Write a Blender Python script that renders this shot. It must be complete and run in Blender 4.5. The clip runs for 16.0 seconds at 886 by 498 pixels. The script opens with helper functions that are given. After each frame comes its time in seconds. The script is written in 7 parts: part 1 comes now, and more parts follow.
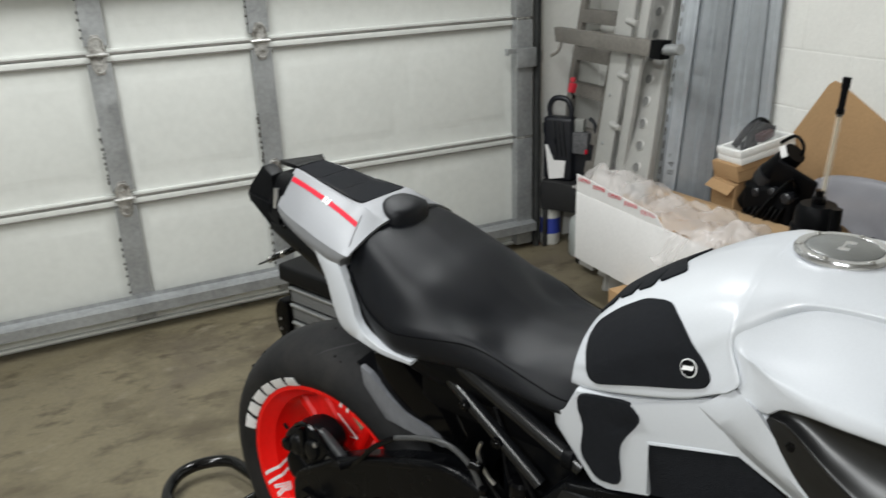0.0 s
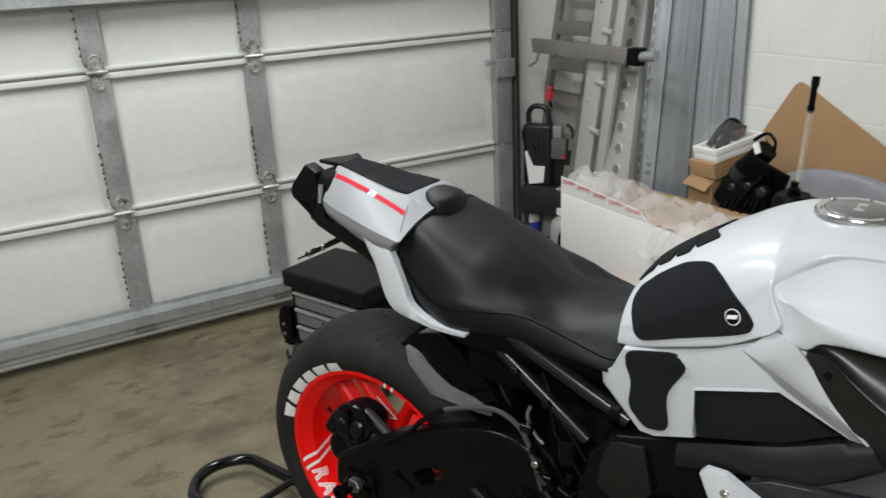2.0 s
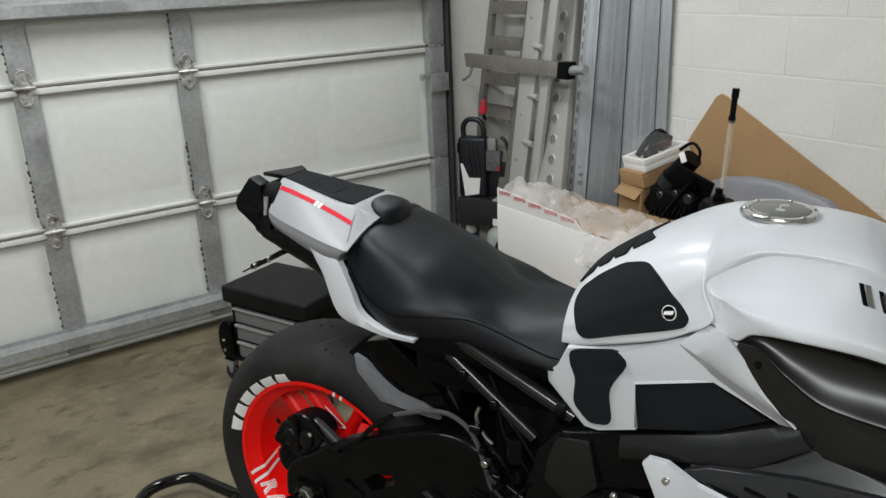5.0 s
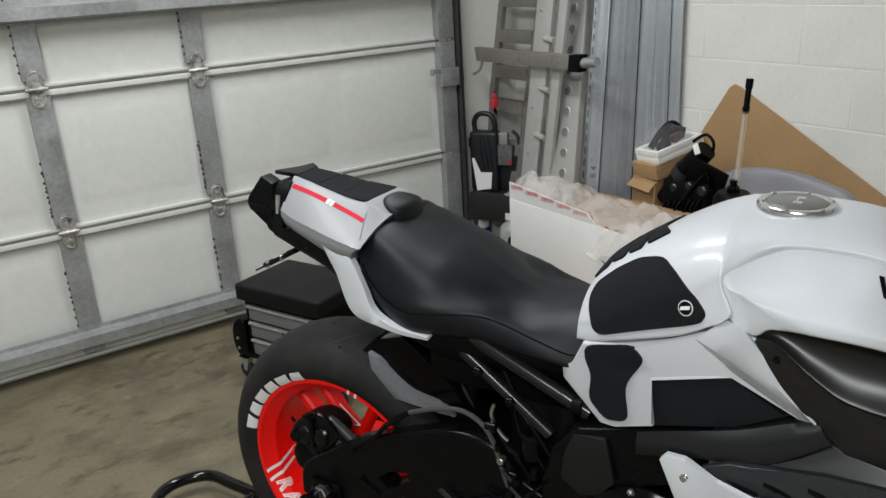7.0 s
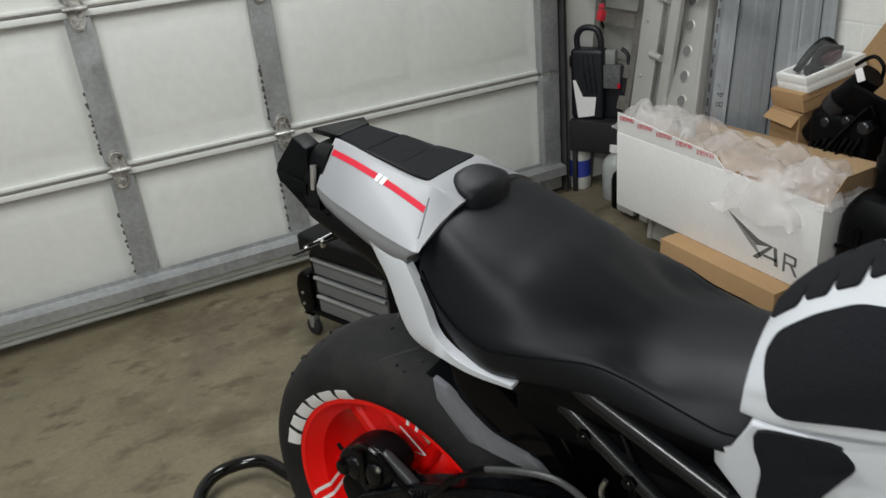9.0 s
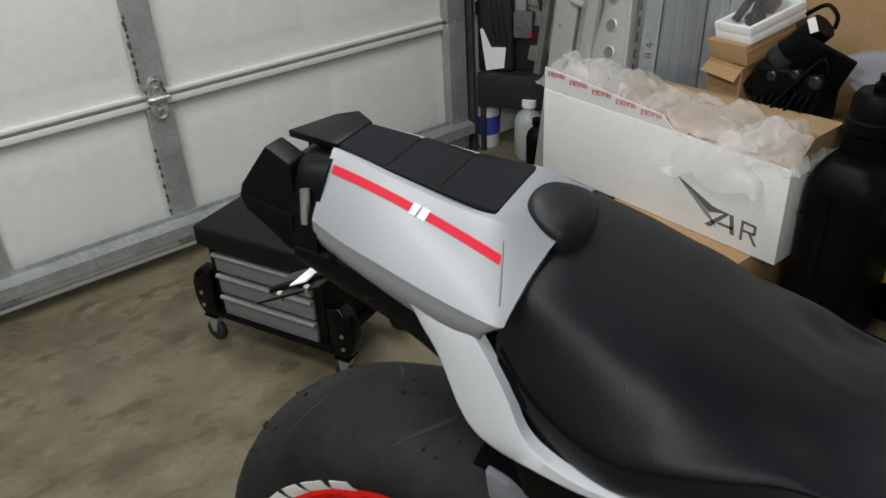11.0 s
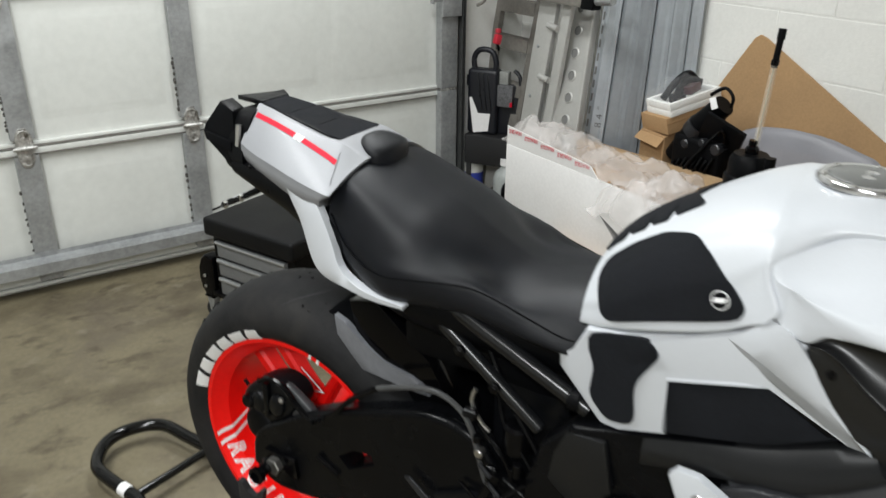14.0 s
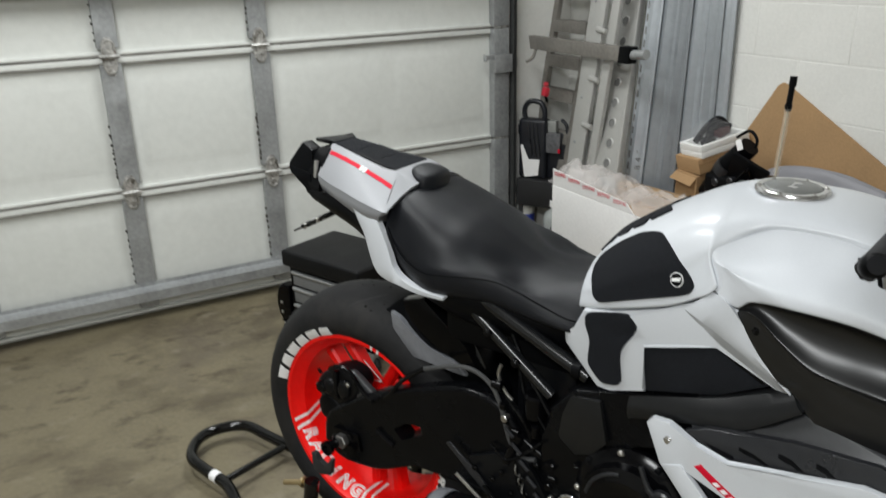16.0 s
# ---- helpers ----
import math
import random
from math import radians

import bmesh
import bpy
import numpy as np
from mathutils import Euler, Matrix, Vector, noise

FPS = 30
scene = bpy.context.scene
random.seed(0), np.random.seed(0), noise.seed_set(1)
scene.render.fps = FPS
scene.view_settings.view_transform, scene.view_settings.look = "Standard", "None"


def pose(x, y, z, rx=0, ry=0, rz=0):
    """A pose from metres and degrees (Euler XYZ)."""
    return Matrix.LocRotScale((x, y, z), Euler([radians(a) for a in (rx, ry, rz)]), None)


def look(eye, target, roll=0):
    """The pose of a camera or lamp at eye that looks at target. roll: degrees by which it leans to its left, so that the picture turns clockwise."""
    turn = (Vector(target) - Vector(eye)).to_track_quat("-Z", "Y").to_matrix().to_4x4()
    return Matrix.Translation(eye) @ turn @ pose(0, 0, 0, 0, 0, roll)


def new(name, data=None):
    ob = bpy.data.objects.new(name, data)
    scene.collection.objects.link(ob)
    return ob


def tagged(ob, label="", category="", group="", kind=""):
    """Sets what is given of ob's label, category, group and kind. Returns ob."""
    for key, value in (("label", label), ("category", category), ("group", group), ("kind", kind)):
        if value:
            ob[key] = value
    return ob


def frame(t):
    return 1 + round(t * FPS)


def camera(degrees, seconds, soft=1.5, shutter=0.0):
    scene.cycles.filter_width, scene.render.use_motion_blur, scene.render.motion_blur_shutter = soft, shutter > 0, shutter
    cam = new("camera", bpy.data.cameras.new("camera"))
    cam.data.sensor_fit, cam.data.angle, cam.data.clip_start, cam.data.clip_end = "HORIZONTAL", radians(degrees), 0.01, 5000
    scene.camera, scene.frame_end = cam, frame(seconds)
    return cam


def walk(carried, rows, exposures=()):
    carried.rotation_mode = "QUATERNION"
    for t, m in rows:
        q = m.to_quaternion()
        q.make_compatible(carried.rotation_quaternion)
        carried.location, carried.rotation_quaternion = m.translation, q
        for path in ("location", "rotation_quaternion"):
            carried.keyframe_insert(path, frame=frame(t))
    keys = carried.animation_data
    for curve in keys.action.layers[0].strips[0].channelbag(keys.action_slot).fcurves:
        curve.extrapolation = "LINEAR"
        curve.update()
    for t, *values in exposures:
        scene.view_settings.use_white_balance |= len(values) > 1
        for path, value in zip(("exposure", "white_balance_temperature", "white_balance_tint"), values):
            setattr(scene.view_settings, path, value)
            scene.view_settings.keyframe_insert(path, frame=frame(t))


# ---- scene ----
cam = camera(57.9, 16.0, 1.5, 0.7)
PATH = [
    (0, (-0.171, -3.12, 1.427), (0.631, -1.437, 0.702), -2.2),
    (0.5, (-0.18, -3.137, 1.421), (0.537, -1.416, 0.696), -3.6),
    (1, (-0.223, -3.136, 1.402), (0.522, -1.428, 0.675), -4.2),
    (1.5, (-0.312, -3.151, 1.411), (0.514, -1.474, 0.7), -3.9),
    (2, (-0.365, -3.166, 1.423), (0.543, -1.523, 0.734), -2.9),
    (2.5, (-0.381, -3.201, 1.424), (0.608, -1.6, 0.747), -2.2),
    (3, (-0.39, -3.227, 1.42), (0.643, -1.65, 0.752), -1.8),
    (3.5, (-0.398, -3.223, 1.419), (0.645, -1.653, 0.751), -1.8),
    (4, (-0.399, -3.209, 1.418), (0.655, -1.645, 0.754), -2.0),
    (4.5, (-0.404, -3.194, 1.424), (0.654, -1.631, 0.763), -2.3),
    (7, (-0.399, -3.179, 1.426), (0.627, -1.6, 0.752), -3.5),
    (7.5, (-0.402, -3.183, 1.444), (0.607, -1.608, 0.736), -4.1),
    (8, (-0.278, -3.045, 1.412), (0.632, -1.434, 0.651), -5.6),
    (8.5, (-0.154, -2.902, 1.403), (0.617, -1.252, 0.575), -6.9),
    (9, (-0.153, -2.809, 1.391), (0.618, -1.179, 0.525), -5.6),
    (9.5, (-0.248, -2.691, 1.391), (0.69, -1.168, 0.496), -5.2),
    (9.7, (-0.284, -2.641, 1.396), (0.725, -1.174, 0.485), -5.0),
    (11.8, (-0.103, -2.347, 1.345), (0.956, -1.004, 0.309), -2.3),
    (12, (-0.131, -2.383, 1.35), (0.965, -1.038, 0.355), -2.4),
    (12.5, (-0.233, -2.504, 1.369), (0.987, -1.225, 0.434), -1.6),
    (13, (-0.307, -2.605, 1.39), (0.938, -1.308, 0.513), 0.3),
    (13.5, (-0.271, -2.83, 1.384), (0.857, -1.39, 0.576), 1.8),
    (14, (-0.275, -3.005, 1.373), (0.739, -1.486, 0.557), 0.5),
    (14.5, (-0.406, -3.168, 1.37), (0.59, -1.631, 0.564), 1.7),
    (15, (-0.449, -3.271, 1.387), (0.535, -1.713, 0.61), 1.3),
    (15.5, (-0.414, -3.297, 1.398), (0.527, -1.7, 0.646), 0.2),
    (16, (-0.398, -3.304, 1.417), (0.502, -1.657, 0.725), -1.5),
]
LIGHTER = [(0, 0.26), (0.5, 0.13), (1, 0.12), (2, 0.16), (3.5, 0.1), (7, 0.05), (8.5, -0.02), (9, 0.0), (9.5, 0.06), (12, -0.05), (12.5, 0.06), (13, 0.15), (13.5, 0.27), (14, 0.39), (15, 0.39), (15.5, 0.28), (16, 0.17)]
walk(cam, [(t, look(eye, target, roll)) for t, eye, target, roll in PATH], LIGHTER)

# ---- light ----
world = bpy.data.worlds.new("world")
scene.world = world
world.use_nodes = True
world.node_tree.nodes["Background"].inputs[0].default_value = (0.8, 0.85, 0.9, 1)
world.node_tree.nodes["Background"].inputs[1].default_value = 0.02


def area_light(name, x, y, z, sx, sy, watts, colour):
    data = bpy.data.lights.new(name, "AREA")
    data.shape, data.size, data.size_y, data.energy, data.color = "RECTANGLE", sx, sy, watts, colour
    ob = new(name, data)
    ob.matrix_world = pose(x, y, z, 0, 0, 0)
    return ob


# three unseen lamps added under the ceiling, set by the room's brightness
area_light("tube_light", 0.75, -1.0, 2.50, 0.3, 1.2, 27, (0.955, 0.985, 0.99))
area_light("tube_light", -0.6, -1.4, 2.50, 0.3, 1.2, 33, (0.955, 0.985, 0.99))
area_light("tube_light", -1.2, -3.9, 2.50, 0.3, 1.2, 70, (0.955, 0.985, 0.99))


# ---- materials ----
def mat(name, base, rough=0.5, metal=0.0, var=0.12, scale=6.0, fine=90.0, bump=0.0, bump_scale=120.0, rough_var=0.1,
        coat=0.0, stain=None, stain_scale=2.5, spec=0.5, per_piece=0.0):
    m = bpy.data.materials.new(name)
    m.use_nodes = True
    nt = m.node_tree
    bsdf = nt.nodes["Principled BSDF"]
    link = nt.links.new

    def node(kind, **values):
        n = nt.nodes.new(kind)
        for key, value in values.items():
            n.inputs[key].default_value = value
        return n

    coord = node("ShaderNodeTexCoord")
    big = node("ShaderNodeTexNoise", Scale=scale, Detail=5.0, Roughness=0.6)
    small = node("ShaderNodeTexNoise", Scale=fine, Detail=3.0, Roughness=0.6)
    for n in (big, small):
        link(coord.outputs["Object"], n.inputs["Vector"])
    both = nt.nodes.new("ShaderNodeMath")
    both.operation = "ADD"
    link(big.outputs["Fac"], both.inputs[0])
    link(small.outputs["Fac"], both.inputs[1])
    ramp = nt.nodes.new("ShaderNodeMapRange")
    ramp.inputs["From Min"].default_value, ramp.inputs["From Max"].default_value = 0.7, 1.3
    ramp.inputs["To Min"].default_value, ramp.inputs["To Max"].default_value = 1 - var, 1 + var
    link(both.outputs[0], ramp.inputs["Value"])
    tint = nt.nodes.new("ShaderNodeVectorMath")
    tint.operation = "SCALE"
    tint.inputs[0].default_value = base
    link(ramp.outputs[0], tint.inputs["Scale"])
    colour = tint.outputs[0]
    if per_piece:
        info = nt.nodes.new("ShaderNodeObjectInfo")
        wide = nt.nodes.new("ShaderNodeMapRange")
        wide.inputs["To Min"].default_value, wide.inputs["To Max"].default_value = 1 - per_piece, 1 + per_piece
        link(info.outputs["Random"], wide.inputs["Value"])
        again = nt.nodes.new("ShaderNodeVectorMath")
        again.operation = "SCALE"
        link(colour, again.inputs[0])
        link(wide.outputs[0], again.inputs["Scale"])
        colour = again.outputs[0]
    if stain:
        spots = node("ShaderNodeTexNoise", Scale=stain_scale, Detail=7.0, Roughness=0.65, Distortion=0.4)
        link(coord.outputs["Object"], spots.inputs["Vector"])
        edge = nt.nodes.new("ShaderNodeMapRange")
        edge.inputs["From Min"].default_value, edge.inputs["From Max"].default_value = 0.5, 0.68
        link(spots.outputs["Fac"], edge.inputs["Value"])
        mix = nt.nodes.new("ShaderNodeMix")
        mix.data_type = "RGBA"
        link(edge.outputs[0], mix.inputs[0])
        link(colour, mix.inputs[6])
        mix.inputs[7].default_value = (*stain, 1)
        colour = mix.outputs[2]
    link(colour, bsdf.inputs["Base Color"])
    shine = nt.nodes.new("ShaderNodeMapRange")
    shine.inputs["From Min"].default_value, shine.inputs["From Max"].default_value = 0.3, 0.7
    shine.inputs["To Min"].default_value = max(0.02, rough * (1 - rough_var))
    shine.inputs["To Max"].default_value = min(1.0, rough * (1 + rough_var))
    link(big.outputs["Fac"], shine.inputs["Value"])
    link(shine.outputs[0], bsdf.inputs["Roughness"])
    bsdf.inputs["Metallic"].default_value = metal
    bsdf.inputs["Specular IOR Level"].default_value = spec
    if coat:
        bsdf.inputs["Coat Weight"].default_value, bsdf.inputs["Coat Roughness"].default_value = coat, 0.06
    if bump:
        grain = node("ShaderNodeTexNoise", Scale=bump_scale, Detail=4.0, Roughness=0.6)
        link(coord.outputs["Object"], grain.inputs["Vector"])
        rise = node("ShaderNodeBump", Strength=min(1.0, bump), Distance=0.002)
        link(grain.outputs["Fac"], rise.inputs["Height"])
        link(rise.outputs[0], bsdf.inputs["Normal"])
    return m


def clear(name, tint=(0.95, 0.97, 1.0), rough=0.08, alpha=0.25, bump=0.0):
    """Thin clear plastic film."""
    m = mat(name, tint, rough, var=0.03, bump=bump, bump_scale=45.0)
    bsdf = m.node_tree.nodes["Principled BSDF"]
    bsdf.inputs["Alpha"].default_value = alpha
    return m


CONCRETE = mat("concrete", (0.151, 0.128, 0.079), 0.55, var=0.16, scale=1.6, fine=60, bump=0.5, bump_scale=70, rough_var=0.35,
               stain=(0.105, 0.086, 0.060), stain_scale=1.7)


def smudge(material, scale, low, high, tint, stretch):
    """Adds long dirty smudges over a material's colour."""
    nt = material.node_tree
    bsdf = nt.nodes["Principled BSDF"]
    before = bsdf.inputs["Base Color"].links[0].from_socket
    coord, place = nt.nodes.new("ShaderNodeTexCoord"), nt.nodes.new("ShaderNodeMapping")
    place.inputs["Scale"].default_value = stretch
    place.inputs["Rotation"].default_value = (0, 0, 0.35)
    spots = nt.nodes.new("ShaderNodeTexNoise")
    spots.inputs["Scale"].default_value, spots.inputs["Detail"].default_value, spots.inputs["Roughness"].default_value = scale, 6.0, 0.62
    edge, mix = nt.nodes.new("ShaderNodeMapRange"), nt.nodes.new("ShaderNodeMix")
    edge.inputs["From Min"].default_value, edge.inputs["From Max"].default_value = low, high
    edge.inputs["To Max"].default_value = 0.75
    mix.data_type = "RGBA"
    nt.links.new(coord.outputs["Object"], place.inputs["Vector"])
    nt.links.new(place.outputs["Vector"], spots.inputs["Vector"])
    nt.links.new(spots.outputs["Fac"], edge.inputs["Value"])
    nt.links.new(edge.outputs[0], mix.inputs[0])
    nt.links.new(before, mix.inputs[6])
    mix.inputs[7].default_value = (*tint, 1)
    nt.links.new(mix.outputs[2], bsdf.inputs["Base Color"])


smudge(CONCRETE, 2.6, 0.48, 0.66, (0.066, 0.051, 0.030), (1.0, 1.35, 1))
smudge(CONCRETE, 7.5, 0.54, 0.66, (0.058, 0.044, 0.026), (0.9, 1.5, 1))
smudge(CONCRETE, 6.0, 0.60, 0.74, (0.215, 0.192, 0.140), (1.0, 1.3, 1))
smudge(CONCRETE, 60.0, 0.72, 0.77, (0.035, 0.030, 0.024), (1, 1, 1))
DOOR_WHITE = mat("door_white", (0.62, 0.63, 0.60), 0.45, var=0.05, scale=2.0, fine=30, bump=0.12, bump_scale=300)
GALV = mat("galvanised_steel", (0.36, 0.37, 0.375), 0.45, 0.55, var=0.2, scale=9, fine=60, rough_var=0.3, bump=0.1, bump_scale=90)
GALV_DIRTY = mat("hinge_steel", (0.58, 0.57, 0.55), 0.34, 0.7, var=0.35, scale=30, fine=120, stain=(0.10, 0.085, 0.06), stain_scale=34)
WALL_PAINT = mat("painted_wall", (0.74, 0.735, 0.70), 0.6, var=0.04, scale=2.0, fine=60, bump=0.35, bump_scale=160)
BLOCK_PAINT = mat("painted_block", (0.74, 0.735, 0.70), 0.6, var=0.05, scale=4.0, fine=80, bump=0.35, bump_scale=150, per_piece=0.015)
JOINT_PAINT = mat("painted_joint", (0.73, 0.725, 0.69), 0.75, var=0.06, bump=0.4)
CEILING_PAINT = mat("ceiling_paint", (0.62, 0.62, 0.60), 0.8, var=0.03, bump=0.3)
BLACK_RUBBER = mat("black_rubber", (0.012, 0.012, 0.013), 0.75, var=0.2, bump=0.2, bump_scale=200)

# ---- mesh helpers ----


def finish(bm, name, material, angle=38):
    bmesh.ops.recalc_face_normals(bm, faces=bm.faces)
    limit = radians(angle)
    for face in bm.faces:
        face.smooth = True
    for edge in bm.edges:
        edge.smooth = not (edge.is_manifold and edge.calc_face_angle(0) > limit)
    mesh = bpy.data.meshes.new(name)
    bm.to_mesh(mesh)
    bm.free()
    for one in material if isinstance(material, (list, tuple)) else [material]:
        mesh.materials.append(one)
    return mesh


def thing(name, label="", category="", m=None, group="", kind=""):
    ob = new(name)
    ob.empty_display_size = 0.1
    if m is not None:
        ob.matrix_world = m
    return tagged(ob, label, category, group, kind)


def part(name, bm, material, parent=None, label="", angle=38):
    ob = new(name, finish(bm, name, material, angle))
    if parent is not None:
        ob.parent = parent
    if label:
        ob["label"] = label
    return ob


def single(name, bm, material, label, category, m=None, group="", kind="", angle=38):
    ob = part(name, bm, material, None, "", angle)
    if m is not None:
        ob.matrix_world = m
    return tagged(ob, label, category, group, kind)


def box(sx, sy, sz, at=(0, 0, 0), bevel=0.0, turn=None, seg=2, bm=None):
    bm = bm or bmesh.new()
    m = Matrix.Translation(at) @ (turn or Matrix()) @ Matrix.Diagonal((sx, sy, sz, 1))
    made = bmesh.ops.create_cube(bm, size=1.0, matrix=m)
    if bevel:
        edges = {e for v in made["verts"] for e in v.link_edges}
        bmesh.ops.bevel(bm, geom=list(edges), offset=bevel, segments=seg, affect="EDGES", profile=0.6)
    return bm


def prism(outline, depth, bevel=0.0, seg=2, bm=None):
    """Points of a nearly flat outline, thickened by the vector depth."""
    bm = bm or bmesh.new()
    a = [bm.verts.new(p) for p in outline]
    b = [bm.verts.new(Vector(p) + Vector(depth)) for p in outline]
    n = len(a)
    faces = [bm.faces.new(a), bm.faces.new(b[::-1])]
    for i in range(n):
        faces.append(bm.faces.new((a[i], b[i], b[(i + 1) % n], a[(i + 1) % n])))
    if bevel:
        edges = {e for f in faces for e in f.edges}
        bmesh.ops.bevel(bm, geom=list(edges), offset=bevel, segments=seg, affect="EDGES", profile=0.6)
    return bm


def smooth_line(points, n, closed=False):
    """A Catmull-Rom line through the points, n pieces a stretch."""
    p = [Vector(q) for q in points]
    out, count = [], len(p)
    for i in range(count if closed else count - 1):
        if closed:
            a, b, c, d = p[i - 1], p[i], p[(i + 1) % count], p[(i + 2) % count]
        else:
            a, b, c, d = p[max(i - 1, 0)], p[i], p[i + 1], p[min(i + 2, count - 1)]
        for k in range(n):
            t = k / n
            out.append(0.5 * (2 * b + (c - a) * t + (2 * a - 5 * b + 4 * c - d) * t * t + (3 * b - a - 3 * c + d) * t ** 3))
    if not closed:
        out.append(p[-1])
    return out


def tube(points, radius, seg=12, smooth=0, closed=False, bm=None, flat=1.0):
    bm = bm or bmesh.new()
    p = smooth_line(points, smooth, closed) if smooth else [Vector(q) for q in points]
    rings, n = [], len(p)
    up = None
    for i in range(n):
        if closed:
            way = (p[(i + 1) % n] - p[i - 1]).normalized()
        else:
            way = (p[min(i + 1, n - 1)] - p[max(i - 1, 0)]).normalized()
        if up is None:
            up = way.orthogonal().normalized()
        up = (up - way * up.dot(way)).normalized()
        side = way.cross(up)
        r = radius[i * (len(radius) - 1) // max(n - 1, 1)] if isinstance(radius, (list, tuple)) else radius
        rings.append([bm.verts.new(p[i] + r * (math.cos(a) * up + flat * math.sin(a) * side))
                      for a in (2 * math.pi * k / seg for k in range(seg))])
    for i in range(n if closed else n - 1):
        a, b = rings[i], rings[(i + 1) % n]
        for k in range(seg):
            bm.faces.new((a[k], a[(k + 1) % seg], b[(k + 1) % seg], b[k]))
    if not closed:
        bm.faces.new(rings[0][::-1])
        bm.faces.new(rings[-1])
    return bm


def loft(rings, cap=True, closed=True, bm=None):
    bm = bm or bmesh.new()
    made = [[bm.verts.new(p) for p in ring] for ring in rings]
    m = len(rings[0])
    for a, b in zip(made, made[1:]):
        for k in range(m if closed else m - 1):
            bm.faces.new((a[k], a[(k + 1) % m], b[(k + 1) % m], b[k]))
    if cap and closed:
        bm.faces.new(made[0][::-1])
        bm.faces.new(made[-1])
    return bm


def lathe(profile, seg=48, m=None, closed=False, bm=None, sweep=360.0, cap=True):
    """Turns (radius, height) points round the z axis, then applies m."""
    bm = bm or bmesh.new()
    m = m or Matrix()
    full = sweep >= 360
    rings = []
    for k in range(seg if full else seg + 1):
        a = radians(sweep) * k / seg
        rings.append([bm.verts.new(m @ Vector((r * math.cos(a), r * math.sin(a), h))) for r, h in profile])
    n = len(profile)
    for k in range(seg):
        a, b = rings[k], rings[(k + 1) % len(rings)]
        for i in range(n if closed else n - 1):
            bm.faces.new((a[i], b[i], b[(i + 1) % n], a[(i + 1) % n]))
    if cap and not closed and full:
        for i in (0, n - 1):
            if profile[i][0] > 1e-5:
                bm.faces.new([r[i] for r in rings])
    bmesh.ops.remove_doubles(bm, verts=bm.verts, dist=1e-6)
    return bm


def disc(radius, height, at, axis="z", seg=32, bevel=0.0, bm=None):
    turn = {"z": Matrix(), "x": pose(0, 0, 0, 0, 90, 0), "y": pose(0, 0, 0, -90, 0, 0)}[axis]
    h = height / 2
    b = min(bevel, h * 0.9)
    prof = [(0, -h), (radius - b, -h), (radius, -h + b), (radius, h - b), (radius - b, h), (0, h)] if b else [(0, -h), (radius, -h), (radius, h), (0, h)]
    return lathe(prof, seg, Matrix.Translation(at) @ turn, bm=bm)


def words(text, size, m, depth=0.0006, squeeze=1.0, bold=0.0):
    """Letters of the built-in font as a mesh, their middle at the pose m."""
    curve = bpy.data.curves.new("words", "FONT")
    curve.body, curve.size, curve.extrude, curve.offset = text, size, depth, bold
    curve.align_x, curve.align_y, curve.resolution_u = "CENTER", "CENTER", 3
    ob = new("words", curve)
    mesh = bpy.data.meshes.new_from_object(ob.evaluated_get(bpy.context.evaluated_depsgraph_get()))
    bpy.data.objects.remove(ob)
    bm = bmesh.new()
    bm.from_mesh(mesh)
    bpy.data.meshes.remove(mesh)
    bm.transform(m @ Matrix.Diagonal((squeeze, 1, 1, 1)))
    return bm

# ---- garage shell ----
WALL_X, LEFT_X, BACK_Y, TOP = 2.215, -3.4, -6.0, 2.6
tagged(single("floor", box(6.2, 7.2, 0.2, (-0.4, -2.6, -0.1)), CONCRETE, "stained bare concrete garage floor", "floor"), kind="structure")
tagged(single("ceiling", box(6.2, 7.2, 0.12, (-0.4, -2.6, TOP + 0.06)), CEILING_PAINT, "plain white painted garage ceiling", "ceiling"), kind="structure")
tagged(single("wall_west", box(0.2, 7.2, TOP, (LEFT_X - 0.1, -2.6, TOP / 2)), WALL_PAINT, "plain white painted garage wall", "wall"), kind="structure")
tagged(single("wall_south", box(6.2, 0.2, TOP, (-0.4, BACK_Y - 0.1, TOP / 2)), WALL_PAINT, "plain white painted garage wall", "wall"), kind="structure")
# the front wall beside and above the door opening
tagged(single("wall_north", box(0.442, 0.2, TOP, (1.834 + 0.221, 0.16, TOP / 2)), WALL_PAINT, "white painted return wall beside the garage door", "wall"), kind="structure")
tagged(single("wall_north_lintel", box(5.6, 0.2, 0.4, (-0.92, 0.16, TOP - 0.2)), WALL_PAINT, "white painted lintel over the garage door", "wall"), kind="structure")
tagged(single("wall_north_west", box(0.2, 0.2, TOP, (-3.3, 0.16, TOP / 2)), WALL_PAINT, "white painted return wall beside the garage door", "wall"), kind="structure")
wall_east = tagged(single("wall_east", box(0.2, 7.2, TOP, (WALL_X + 0.098, -2.6, TOP / 2)), JOINT_PAINT, "white painted concrete block garage wall", "wall"), kind="structure")

# ---- garage door: four sections with steel stiles ----
H, STILE = 0.533, 0.583
DOOR_L, DOOR_R = -3.18, 1.80
door = thing("door_1", "white sectional overhead garage door with galvanised steel stiles", "garage door", kind="structure")


